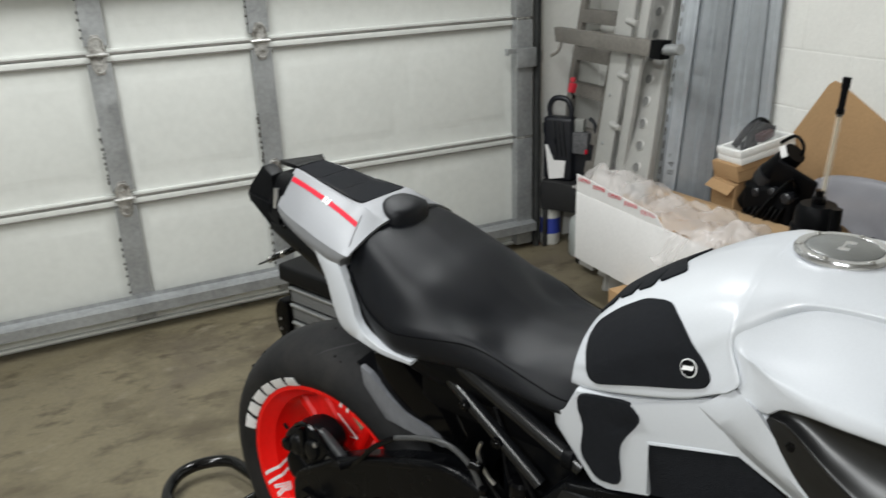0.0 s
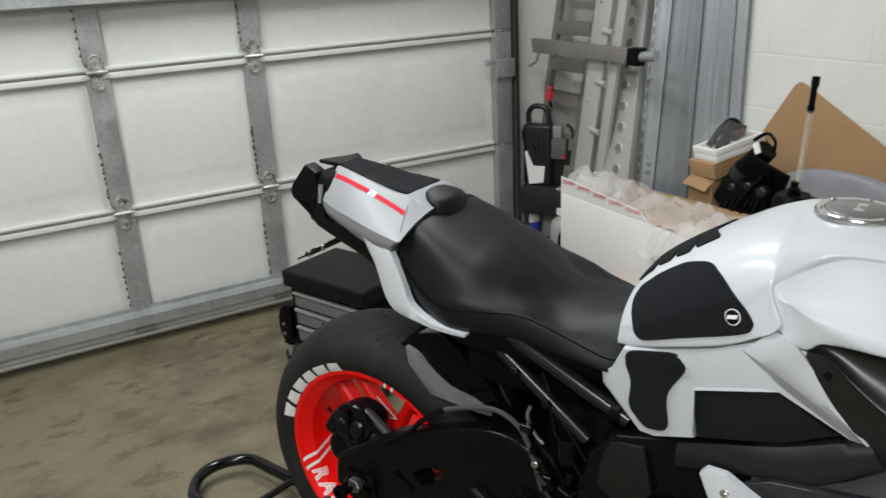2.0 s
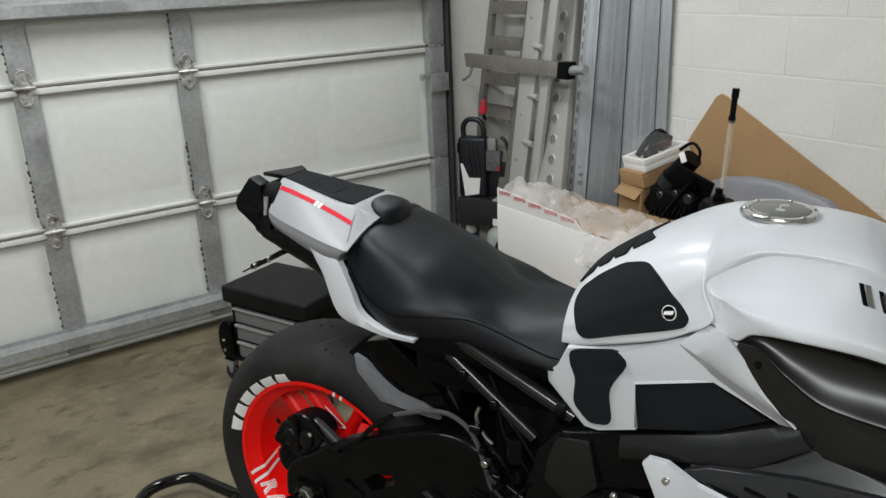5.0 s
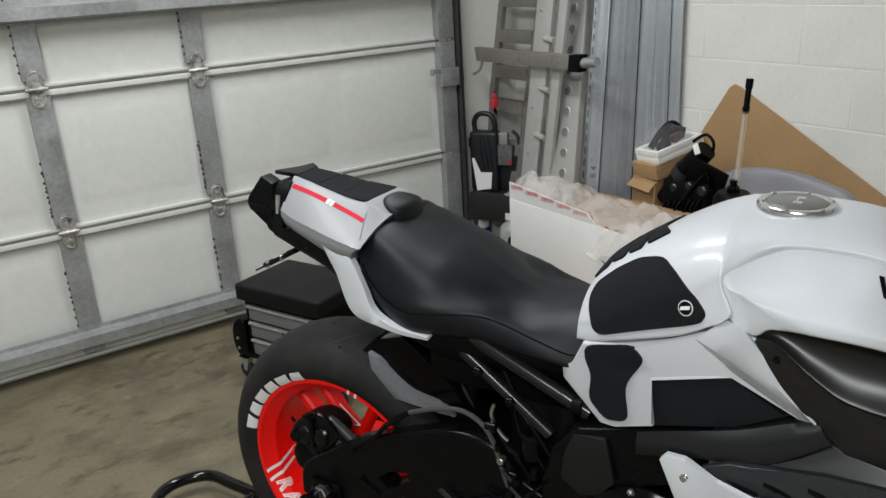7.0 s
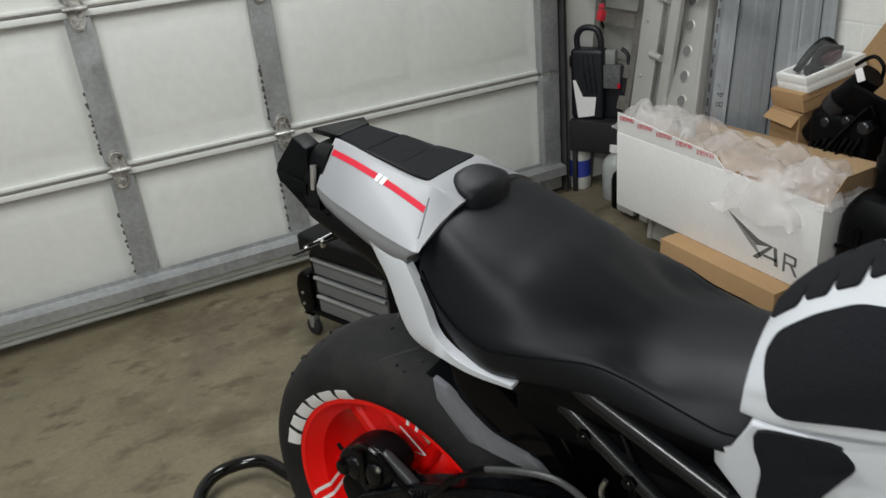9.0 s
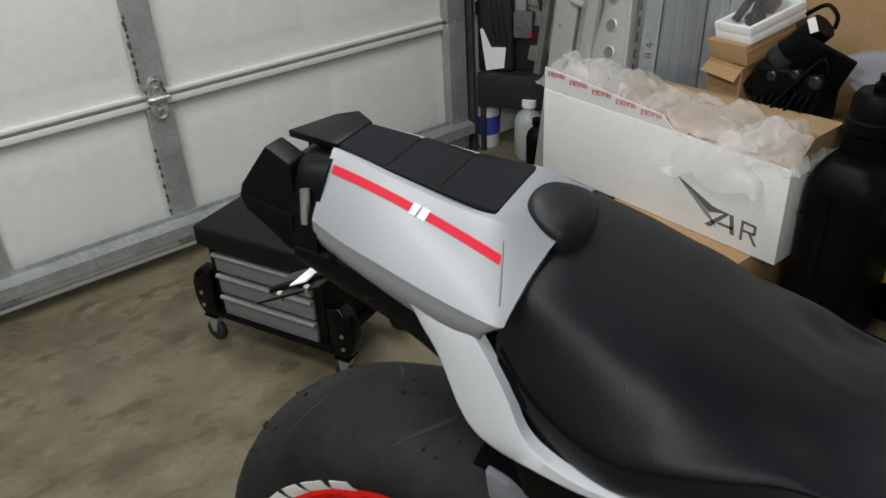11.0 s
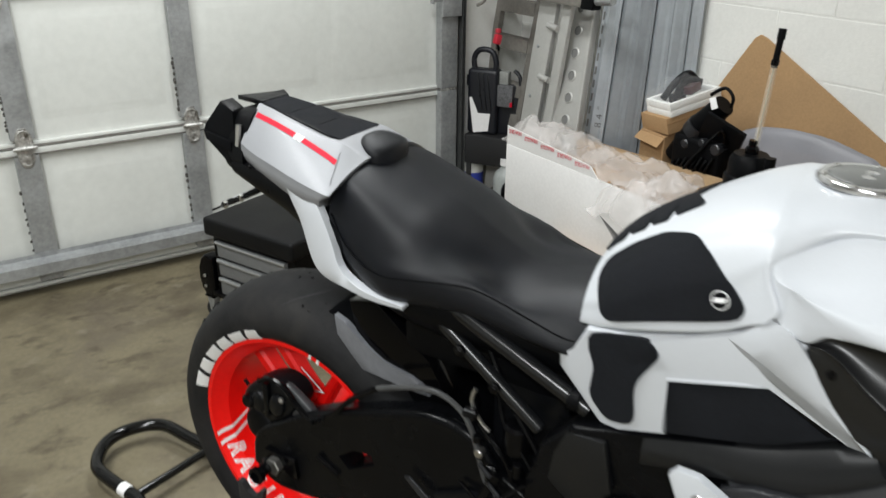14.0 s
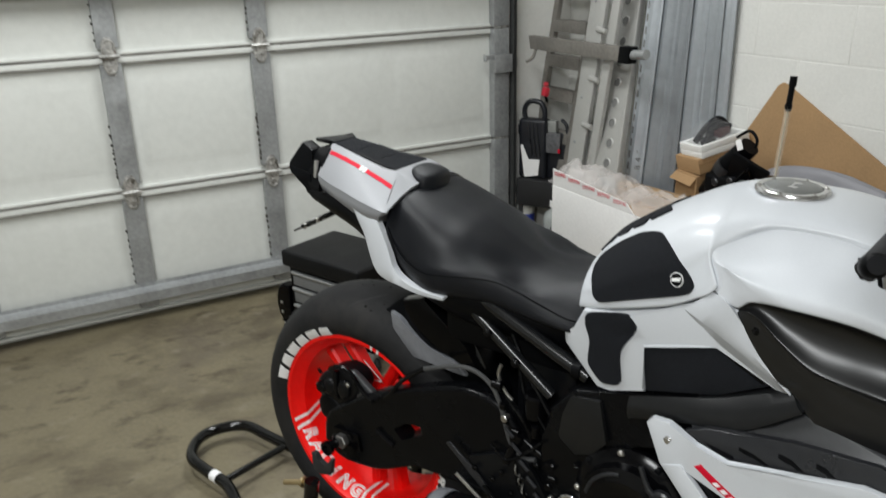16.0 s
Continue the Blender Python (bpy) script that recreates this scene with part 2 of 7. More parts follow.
def pressed(wide, high, cx, cz, slope=0.034, rise=0.0042):
    """A shallow field pressed out of the sheet, with wide soft flanks."""
    bm = bmesh.new()
    rings = []
    for inset, y in ((0, 0.0485), (0, 0.0466), (slope * 0.3, 0.0466 - rise * 0.2), (slope * 0.7, 0.0466 - rise * 0.8), (slope, 0.0466 - rise)):
        w, h = wide / 2 - inset, high / 2 - inset
        rings.append([bm.verts.new((cx + a * w, y, cz + b * h)) for a, b in ((-1, -1), (1, -1), (1, 1), (-1, 1))])
    for a, b in zip(rings, rings[1:]):
        for k in range(4):
            bm.faces.new((a[k], a[(k + 1) % 4], b[(k + 1) % 4], b[k]))
    bm.faces.new(rings[-1])
    bmesh.ops.recalc_face_normals(bm, faces=bm.faces)
    return bm


def door_section(index):
    z0 = 0.017 + index * H
    bm = box(DOOR_R - DOOR_L, 0.03, H - 0.006, ((DOOR_L + DOOR_R) / 2, 0.062, z0 + H / 2), 0.003, seg=1)
    sec = part("door_section", bm, DOOR_WHITE, door)
    # pressed rails along the upper edge, as two folded lips
    for zz, hh, dd in ((z0 + H - 0.017, 0.022, 0.022), (z0 + 0.009, 0.012, 0.022)):
        part("rail_lip", box(DOOR_R - DOOR_L, dd, hh, ((DOOR_L + DOOR_R) / 2, 0.042, zz), 0.004), DOOR_WHITE, sec)
    return sec


sections = [door_section(i) for i in range(4)]
LINE_DARK = mat("dark_line_strip", (0.18, 0.17, 0.155), 0.85, var=0.35, scale=14, fine=90)
FOAM = mat("old_glue_foam", (0.06, 0.055, 0.05), 0.9, var=0.3)
stiles = [i * STILE for i in range(-5, 2)]
rng = random.Random(11)
MID = (DOOR_L + DOOR_R) / 2
for i, sec in enumerate(sections):
    z0 = 0.017 + i * H
    # pressed fields between the stiles
    edges = stiles + [1.755]
    for a, b in zip(edges, edges[1:]):
        n = 2 if b - a > 0.8 else 1
        wide = (b - a - 0.08) / n
        for k in range(n):
            cx = a + 0.04 + wide * (k + 0.5)
            part("pressed_field", pressed(wide - 0.07, H - 0.17, cx, z0 + H / 2), DOOR_WHITE, sec)
    for sx in stiles:
        bm = box(0.078, 0.004, H - 0.062, (sx, 0.017, z0 + H / 2), 0.001, seg=1)
        for s in (-1, 1):
            box(0.004, 0.032, H - 0.062, (sx + s * 0.037, 0.032, z0 + H / 2), 0.001, seg=1, bm=bm)
        stile = part("stile", bm, GALV, sec)
        bm = bmesh.new()
        for k in range(11):
            z = z0 + 0.06 + (0.22 if i == 1 else 0.34) * k / 11 + rng.uniform(-0.008, 0.008)
            box(rng.uniform(0.008, 0.016), 0.01, rng.uniform(0.008, 0.016), (sx - 0.040, 0.024 + rng.uniform(-0.003, 0.003), z), 0.003, seg=1, bm=bm)
        part("glue_bead", bm, FOAM, stile)
    part("end_stile", box(0.085, 0.045, H - 0.012, (1.755, 0.02, z0 + H / 2), 0.003), GALV, sec)
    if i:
        # dark strips added at each joint, in place of the shaded gap lines
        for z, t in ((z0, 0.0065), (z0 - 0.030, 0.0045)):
            part("joint_seal", box(DOOR_R - DOOR_L - 0.01, 0.02, t, (MID, 0.040, z)), LINE_DARK, sec)
        for sx in stiles + [1.755]:
            hinge = part("hinge", disc(0.0075, 0.075, (sx, 0.006, z0), "x", 12, 0.001), GALV_DIRTY, sec, "worn zinc hinge")
            for s in (1, -1):
                leaf = prism([(sx - 0.028, 0.0155, z0 + s * 0.004), (sx + 0.028, 0.0155, z0 + s * 0.004), (sx + 0.026, 0.0155, z0 + s * 0.045), (sx + 0.012, 0.0155, z0 + s * 0.070), (sx - 0.012, 0.0155, z0 + s * 0.070), (sx - 0.026, 0.0155, z0 + s * 0.045)], (0, -0.004, 0), 0.001, 1)
                part("hinge_leaf", leaf, GALV_DIRTY, hinge)
                part("leaf_rib", tube([(sx - 0.018, 0.010, z0 + s * 0.012), (sx - 0.018, 0.008, z0 + s * 0.05), (sx, 0.008, z0 + s * 0.062), (sx + 0.018, 0.008, z0 + s * 0.05), (sx + 0.018, 0.010, z0 + s * 0.012)], 0.0024, 6, 3), GALV_DIRTY, hinge)
                part("leaf_bolt", disc(0.006, 0.006, (sx, 0.009, z0 + s * 0.034), "y", 6, 0.001), GALV_DIRTY, hinge)
# folded reinforcing bars along the bottom and across the third section
for name, z, deep in (("bottom_bar", 0.118, 0.045), ("strut", 0.017 + 2 * H + 0.262, 0.055)):
    prof = [(0.014, -0.040), (0.014, -0.028), (0.014 - deep, -0.020), (0.014 - deep, 0.012), (0.014, 0.022), (0.014, 0.040), (0.010, 0.040), (0.010, 0.025), (0.010 - deep, 0.016), (0.006 - deep, 0.016), (0.006 - deep, -0.024), (0.010, -0.034), (0.010, -0.040)]
    bm = loft([[(DOOR_L, y, z + h) for y, h in prof], [(DOOR_R, y, z + h) for y, h in prof]])
    part(name, bm, GALV, door, "folded galvanised reinforcing bar", 20)
part("bottom_rail", box(DOOR_R - DOOR_L, 0.012, 0.05, (MID, 0.046, 0.060), 0.003), DOOR_WHITE, door)
part("weather_strip", box(DOOR_R - DOOR_L, 0.04, 0.028, (MID, 0.080, 0.014), 0.008), DOOR_WHITE, door)
part("strip_retainer", box(DOOR_R - DOOR_L, 0.012, 0.006, (MID, 0.052, 0.031)), LINE_DARK, door)
latch = part("slide_latch", box(0.10, 0.022, 0.085, (1.755, -0.014, 0.017 + H + 0.365), 0.004), GALV, door, "galvanised slide latch")
part("latch_bolt", box(0.06, 0.014, 0.022, (1.685, -0.012, 0.017 + H + 0.398), 0.002), GALV, latch)
part("latch_knob", box(0.008, 0.024, 0.030, (1.658, -0.012, 0.017 + H + 0.396), 0.002), GALV, latch)

# the track's channel is coloured dark over its whole length
TRACK_DARK = mat("dark_track_steel", (0.065, 0.067, 0.066), 0.5, 0.3, var=0.3, scale=12)
track = thing("door_track", "dark steel roller track beside the garage door", "door track", kind="structure")
prof = [(1.814, -0.020), (1.817, -0.020), (1.817, 0.015), (1.830, 0.015), (1.830, -0.016), (1.833, -0.016), (1.833, 0.019), (1.814, 0.019)]
part("channel", loft([[(x, y, z) for x, y in prof] for z in (0.0, 2.2)]), TRACK_DARK, track, "dark roller channel", 20)
for z in (0.25, 0.90, 1.55):
    part("track_bracket", box(0.05, 0.004, 0.05, (1.860, 0.056, z), 0.001), GALV, track)
    part("track_bolt", disc(0.007, 0.006, (1.866, 0.052, z), "y", 6, 0.001), GALV_DIRTY, track)
BLACK_STRIP = mat("black_jamb_seal", (0.030, 0.031, 0.030), 0.6)
part("jamb_seal", box(0.016, 0.03, 2.25, (1.807, 0.040, 1.125), 0.004), BLACK_STRIP, track, "black rubber jamb seal")

# ---- block courses of the east wall: pieces near the camera ----
COURSE, BLOCK = 0.2032, 0.4064
block_mesh = finish(box(0.006, BLOCK - 0.005, COURSE - 0.005, (0, 0, 0), 0.0018, seg=1), "block", BLOCK_PAINT)
for row in range(12):
    for k in range(14):
        ob = new("block", block_mesh)
        ob.parent = wall_east
        ob.location = (WALL_X - 0.0002, -0.0885 - BLOCK / 2 - k * BLOCK + (BLOCK / 2 if row % 2 else 0), COURSE * (row + 0.5))

# ---- motorcycle ----
from mathutils.bvhtree import BVHTree

BIKE = pose(0.2565, -1.795, 0, 0, 0, -65)
BK = mat("black_plastic", (0.0020, 0.0022, 0.0028), 0.45, var=0.25, scale=12, bump=0.1, bump_scale=400, spec=0.10)
BK_GLOSS = mat("gloss_black_paint", (0.0020, 0.0020, 0.0024), 0.16, var=0.2, spec=0.16)
BK_MATTE = mat("matte_black_metal", (0.0035, 0.0038, 0.0046), 0.30, 0.0, var=0.25, scale=10, bump=0.15, bump_scale=260, spec=0.20)
GRAPHITE = mat("graphite_plastic", (0.014, 0.0147, 0.0170), 0.30, var=0.2, scale=7, bump=0.12, bump_scale=500, spec=0.45)
GRIP_PAD = mat("textured_pad_rubber", (0.010, 0.011, 0.0135), 0.85, var=0.3, scale=14, fine=260, bump=0.9, bump_scale=620, spec=0.14)
PEARL = mat("pearl_white_paint", (0.54, 0.56, 0.59), 0.36, 0.0, var=0.03, scale=5, fine=400, coat=0.25)
SILVER = mat("silver_metallic_paint", (0.245, 0.25, 0.263), 0.50, 0.25, var=0.05, scale=5, fine=500, coat=0.05)
HUGGER_GREY = mat("grey_plastic", (0.16, 0.165, 0.18), 0.5, var=0.12, bump=0.1)
RED = mat("red_paint", (0.90, 0.008, 0.006), 0.36, var=0.06, scale=10, coat=0.08, spec=0.25)
RED_TAPE = mat("red_tape", (0.52, 0.006, 0.026), 0.5, var=0.05, spec=0.15)
WHITE_TAPE = mat("white_decal", (0.78, 0.78, 0.78), 0.5, var=0.06, fine=200)
SEAM_THREAD = mat("black_seam_thread", (0.0012, 0.0014, 0.0020), 0.8, spec=0.1)
VINYL = mat("black_vinyl", (0.0022, 0.0029, 0.0050), 0.47, var=0.2, scale=5, fine=60, bump=0.22, bump_scale=620, rough_var=0.18, spec=0.30)
SCOOP_BK = mat("fine_grained_black_plastic", (0.008, 0.0082, 0.0086), 0.36, var=0.15, scale=7, fine=120, spec=0.5)
PANEL_BK = mat("satin_graphite_plastic", (0.030, 0.031, 0.033), 0.38, var=0.15, scale=6, fine=140, spec=0.5)
BK_SATIN = mat("satin_black_paint", (0.0028, 0.0030, 0.0036), 0.26, var=0.25, scale=8, fine=90, bump=0.06, bump_scale=240, rough_var=0.3, spec=0.13)
TUBE_BK = mat("satin_black_tube_paint", (0.0060, 0.0064, 0.0072), 0.24, var=0.2, scale=9, fine=90, bump=0.05, bump_scale=240, spec=0.42)
# lighter copy of the spar's satin black: light on the tilted faces, as colour
FRAME_BK_LIT = mat("satin_black_frame_paint_lit", (0.0090, 0.0094, 0.0100), 0.34, var=0.15, scale=7, fine=160, bump=0.06, bump_scale=320, spec=0.30)
HOSE_GREY = mat("grey_braided_hose", (0.050, 0.051, 0.052), 0.35, var=0.2, scale=40, fine=300, spec=0.6)
TYRE = mat("tyre_rubber", (0.012, 0.012, 0.0126), 0.66, var=0.25, scale=8, fine=70, bump=0.3, bump_scale=180, stain=(0.022, 0.021, 0.020), stain_scale=7, spec=0.16)
STEEL = mat("bare_steel", (0.45, 0.44, 0.42), 0.3, 0.95, var=0.15, scale=30)
CHROME = mat("polished_aluminium", (0.62, 0.62, 0.63), 0.18, 0.95, var=0.08, scale=20)
CAP_GREY = mat("brushed_cap", (0.24, 0.245, 0.24), 0.4, 0.6, var=0.1, fine=300)
LENS_DARK = mat("smoked_lens", (0.012, 0.010, 0.011), 0.12, var=0.1, coat=0.5)

bike = thing("motorcycle", "silver and black sport motorcycle with red wheels on a stand", "motorcycle", BIKE)


def L(u, v, w):
    return Vector((u, -v, w))


def halves(keys, steps=6, sub=4, whole=True):
    """Sections along the bike, each half given from the middle outwards, smoothed along and across."""
    n = len(keys[0][1])
    lines = [smooth_line([(k[0] + (k[1][i][2] if len(k[1][i]) > 2 else 0), k[1][i][0], k[1][i][1]) for k in keys], steps) for i in range(n)]
    rings = []
    for s in range(len(lines[0])):
        half = smooth_line([lines[i][s] for i in range(n)], sub)
        ring = [L(*q) for q in half]
        if whole:
            ring += [L(q[0], -q[1], q[2]) for q in half[::-1][:-1]]
        rings.append(ring)
    return rings


def both_sides(name, make, material, parent, label=""):
    """The same part for the right and the left side; make takes +1 or -1."""
    return [part(name, make(s), material, parent, label) for s in (1, -1)]


def rounded(outline, n=5, pull=0.35):
    """An outline in two coordinates with its corners rounded off."""
    out, count = [], len(outline)
    for i in range(count):
        a, b, c = (Vector(outline[(i + k) % count]) for k in (-1, 0, 1))
        p, q = b.lerp(a, pull), b.lerp(c, pull)
        for k in range(n + 1):
            t = k / n
            out.append((1 - t) ** 2 * p + 2 * t * (1 - t) * b + t * t * q)
    return out


def skin(outline, tree, lift=0.0025, side=1, top=False, rings=(1.0, 0.985, 0.8, 0.55, 0.28)):
    """A pad that lies on a surface: an outline (u, w), or (u, v) seen from above, laid on the surface from outside."""
    bm = bmesh.new()
    mid = sum((Vector(p) for p in outline), Vector((0, 0))) / len(outline)

    def drop(p, rise):
        if top:
            start, way = Vector((p[0], -p[1], 1.5)), Vector((0, 0, -1))
        else:
            start, way = L(p[0], 0.6 * side, p[1]), Vector((0, side, 0))
        place, normal, _, _ = tree.ray_cast(start, way)
        if place is None:
            place, normal, _, _ = tree.find_nearest(L(p[0], 0.15 * side, p[1]))
        if normal.dot(way) > 0:
            normal = -normal
        return place + normal * rise
    made = []
    for i, f in enumerate(rings):
        made.append([bm.verts.new(drop(mid + (Vector(p) - mid) * f, -0.001 if i == 0 else lift)) for p in outline])
    n = len(outline)
    for a, b in zip(made, made[1:]):
        for k in range(n):
            bm.faces.new((a[k], a[(k + 1) % n], b[(k + 1) % n], b[k]))
    centre = bm.verts.new(drop(mid, lift))
    for k in range(n):
        bm.faces.new((made[-1][k], made[-1][(k + 1) % n], centre))
    return bm


def plate(points, inward, bevel=0.003, side=1, seg=2):
    return prism([L(u, v * side, w) for u, v, w in points], L(0, -inward * side, 0), bevel, seg)


def bar(a, b, radius, seg=12, side=1):
    return tube([L(a[0], a[1] * side, a[2]), L(b[0], b[1] * side, b[2])], radius, seg)


def bolt(at, r=0.007, h=0.006, side=1, hexed=True):
    bm = disc(r, h, L(at[0], at[1] * side, at[2]), "y", 6 if hexed else 16, 0.001)
    return disc(r * 0.55, h * 1.5, L(at[0], at[1] * side, at[2]), "y", 12, 0.001, bm)


# seat: dished top, soft shoulder down to the stitched seam, skirt below it
seat = part("seat", loft(halves([
    (0.140, [(0, 1.000), (0.05, 0.997), (0.085, 0.985), (0.106, 0.962), (0.120, 0.930), (0.117, 0.905), (0.10, 0.900)]),
    (0.175, [(0, 0.992), (0.063, 0.988), (0.102, 0.973), (0.122, 0.935), (0.133, 0.896), (0.130, 0.865), (0.11, 0.855)]),
    (0.215, [(0, 0.976), (0.070, 0.971), (0.112, 0.955), (0.136, 0.911), (0.146, 0.876), (0.143, 0.842), (0.12, 0.832)]),
    (0.260, [(0, 0.957), (0.074, 0.952), (0.118, 0.934), (0.146, 0.895), (0.157, 0.870), (0.155, 0.835), (0.13, 0.824)]),
    (0.300, [(0, 0.942), (0.074, 0.937), (0.117, 0.920), (0.145, 0.893), (0.157, 0.874), (0.155, 0.838), (0.13, 0.824)]),
    (0.345, [(0, 0.920), (0.060, 0.915), (0.098, 0.904), (0.130, 0.892), (0.147, 0.877), (0.147, 0.840), (0.125, 0.824)]),
    (0.390, [(0, 0.895), (0.045, 0.891), (0.076, 0.883), (0.113, 0.883), (0.132, 0.875), (0.137, 0.840), (0.12, 0.824)]),
    (0.430, [(0, 0.879), (0.042, 0.876), (0.072, 0.870), (0.102, 0.865), (0.123, 0.863), (0.131, 0.832), (0.118, 0.815)]),
    (0.480, [(0, 0.875), (0.042, 0.873), (0.072, 0.869), (0.102, 0.860), (0.120, 0.848), (0.131, 0.822), (0.115, 0.809)]),
    (0.530, [(0, 0.881), (0.045, 0.879), (0.075, 0.872), (0.100, 0.857), (0.117, 0.834), (0.126, 0.812), (0.11, 0.808)]),
    (0.560, [(0, 0.890), (0.05, 0.888), (0.080, 0.880), (0.100, 0.856), (0.113, 0.834), (0.121, 0.812), (0.105, 0.810)]),
], 6, 5)), VINYL, bike, "black stitched vinyl rider seat", 60)
for side in (1, -1):
    seam = [(0.145, 0.1215, 0.926), (0.175, 0.1335, 0.8925), (0.215, 0.1465, 0.8725), (0.26, 0.1575, 0.8665), (0.30, 0.1575, 0.8705), (0.345, 0.148, 0.8735), (0.39, 0.1335, 0.872), (0.43, 0.1245, 0.860), (0.48, 0.1235, 0.845), (0.53, 0.1197, 0.829), (0.558, 0.1157, 0.829)]
    part("seam", tube([L(u, (v + 0.0006) * side, w + 0.003) for u, v, w in seam], 0.0012, 6, 6), SEAM_THREAD, seat)

# fuel tank
def fuller(keys):
    """Sections of seven places get an eighth on the flank, so that all have as many."""
    return [(u, half if len(half) == 8 else half[:4] + [((half[3][0] + half[4][0]) / 2 + 0.001, (half[3][1] + half[4][1]) / 2)] + half[4:]) for u, half in keys]


tank = part("fuel_tank", loft(halves(fuller([
    (0.548, [(0, 0.935), (0.05, 0.928), (0.083, 0.912), (0.103, 0.890), (0.112, 0.862), (0.108, 0.856), (0.09, 0.854)]),
    (0.575, [(0, 0.968), (0.05, 0.960), (0.092, 0.936), (0.118, 0.905), (0.126, 0.872), (0.121, 0.864), (0.10, 0.862)]),
    (0.61, [(0, 0.994), (0.05, 0.988), (0.102, 0.962), (0.130, 0.925), (0.138, 0.885), (0.133, 0.876), (0.11, 0.872)]),
    (0.66, [(0, 1.026), (0.05, 1.020), (0.110, 0.996), (0.140, 0.955), (0.150, 0.903), (0.145, 0.894), (0.12, 0.888)]),
    (0.72, [(0, 1.056), (0.06, 1.051), (0.120, 1.030), (0.150, 0.990), (0.163, 0.928), (0.158, 0.918), (0.13, 0.912)]),
    (0.757, [(0, 1.067), (0.065, 1.063), (0.122, 1.047), (0.151, 1.019, 0.003), (0.1595, 0.997, 0.005), (0.1745, 0.958, 0.010), (0.170, 0.944, 0.004), (0.14, 0.935)]),
    (0.772, [(0, 1.0695), (0.065, 1.0655), (0.119, 1.051), (0.1515, 1.0255, -0.004), (0.1635, 1.003, -0.001), (0.181, 0.973, 0.016), (0.1745, 0.953, 0.002), (0.14, 0.94)]),
    (0.780, [(0, 1.071), (0.063, 1.0665), (0.117, 1.052), (0.143, 1.0295, 0.002), (0.152, 1.001, 0.001), (0.169, 0.974, 0.011), (0.162, 0.957, -0.002), (0.14, 0.94)]),
    (0.815, [(0, 1.074), (0.058, 1.070), (0.101, 1.0605), (0.1195, 1.0465), (0.1175, 1.033), (0.117, 1.015), (0.118, 0.990), (0.12, 0.94)]),
    (0.85, [(0, 1.0755), (0.055, 1.072), (0.094, 1.0635), (0.1105, 1.0545), (0.111, 1.043), (0.112, 1.025), (0.12, 0.94)]),
    (0.92, [(0, 1.068), (0.05, 1.066), (0.089, 1.060), (0.1055, 1.0525), (0.107, 1.041), (0.108, 1.022), (0.12, 0.94)]),
    (0.98, [(0, 1.046), (0.05, 1.045), (0.088, 1.043), (0.103, 1.038), (0.106, 1.030), (0.107, 1.015), (0.12, 0.94)]),
    (1.05, [(0, 1.004), (0.05, 1.003), (0.085, 1.000), (0.102, 0.996), (0.105, 0.990), (0.106, 0.980), (0.12, 0.94)]),
]), 7, 6)), PEARL, bike, "pearl white painted fuel tank", 60)


def tree_of(ob):
    m = ob.data
    return BVHTree.FromPolygons([v.co.copy() for v in m.vertices], [tuple(p.vertices) for p in m.polygons])


TANK = tree_of(tank)
UPPER_PAD = rounded([(0.561, 0.922), (0.568, 0.942), (0.599, 0.970), (0.638, 0.996), (0.681, 1.013), (0.704, 1.004), (0.734, 0.983), (0.757, 0.962), (0.749, 0.945), (0.652, 0.907), (0.584, 0.878)], 4, 0.32)
for side in (1, -1):
    pad = part("knee_pad", skin(UPPER_PAD, TANK, 0.003, side), GRIP_PAD, tank, "textured black rubber knee pad")
    ring = [(0.727 + 0.0110 * math.cos(a), 0.962 + 0.0110 * math.sin(a)) for a in (2 * math.pi * k / 24 for k in range(24))]
    part("badge_ring", skin(ring, TANK, 0.0040, side), WHITE_TAPE, pad)
    ring = [(0.727 + 0.0097 * math.cos(a), 0.962 + 0.0097 * math.sin(a)) for a in (2 * math.pi * k / 24 for k in range(24))]
    part("badge_disc", skin(ring, TANK, 0.0047, side), BK, pad)
    part("badge_bar", skin([(0.7195, 0.9575), (0.7335, 0.9610), (0.7345, 0.9665), (0.7205, 0.9630)], TANK, 0.0054, side), WHITE_TAPE, pad)
# spine pad in pieces along the tank's back
for u0, u1, w0, w1 in ((0.552, 0.578, 0.045, 0.054), (0.583, 0.604, 0.050, 0.055), (0.609, 0.631, 0.052, 0.056), (0.637, 0.672, 0.052, 0.046)):
    part("spine_pad", skin(rounded([(u0, -w0), (u1, -w1), (u1 - (0.020 if u1 > 0.66 else -0.004), 0), (u1, w1), (u0, w0), (u0 - 0.004, 0)], 3, 0.18), TANK, 0.003, 1, True), GRIP_PAD, tank, "textured black rubber spine pad")
# fuel cap
CAPM = Matrix.Translation((0.834, 0, 1.0725)) @ pose(0, 0, 0, 0, 1.0, 0)
cap = part("fuel_cap", lathe([(0.0, 0.0), (0.0535, 0.0), (0.0535, 0.004), (0.051, 0.0075), (0.0425, 0.0075), (0.0405, 0.005), (0.0, 0.005)], 48, CAPM), CHROME, tank, "polished round fuel cap")
part("cap_lid", lathe([(0, 0.0), (0.0400, 0.0), (0.0400, 0.0075), (0.0375, 0.009), (0, 0.0095)], 40, CAPM), CAP_GREY, cap)
for k in range(6):
    a = radians(60 * k + 20)
    part("cap_bolt", disc(0.0032, 0.003, CAPM @ Vector((0.0468 * math.cos(a), 0.0468 * math.sin(a), 0.0075)), "z", 12, 0.001), STEEL, cap)
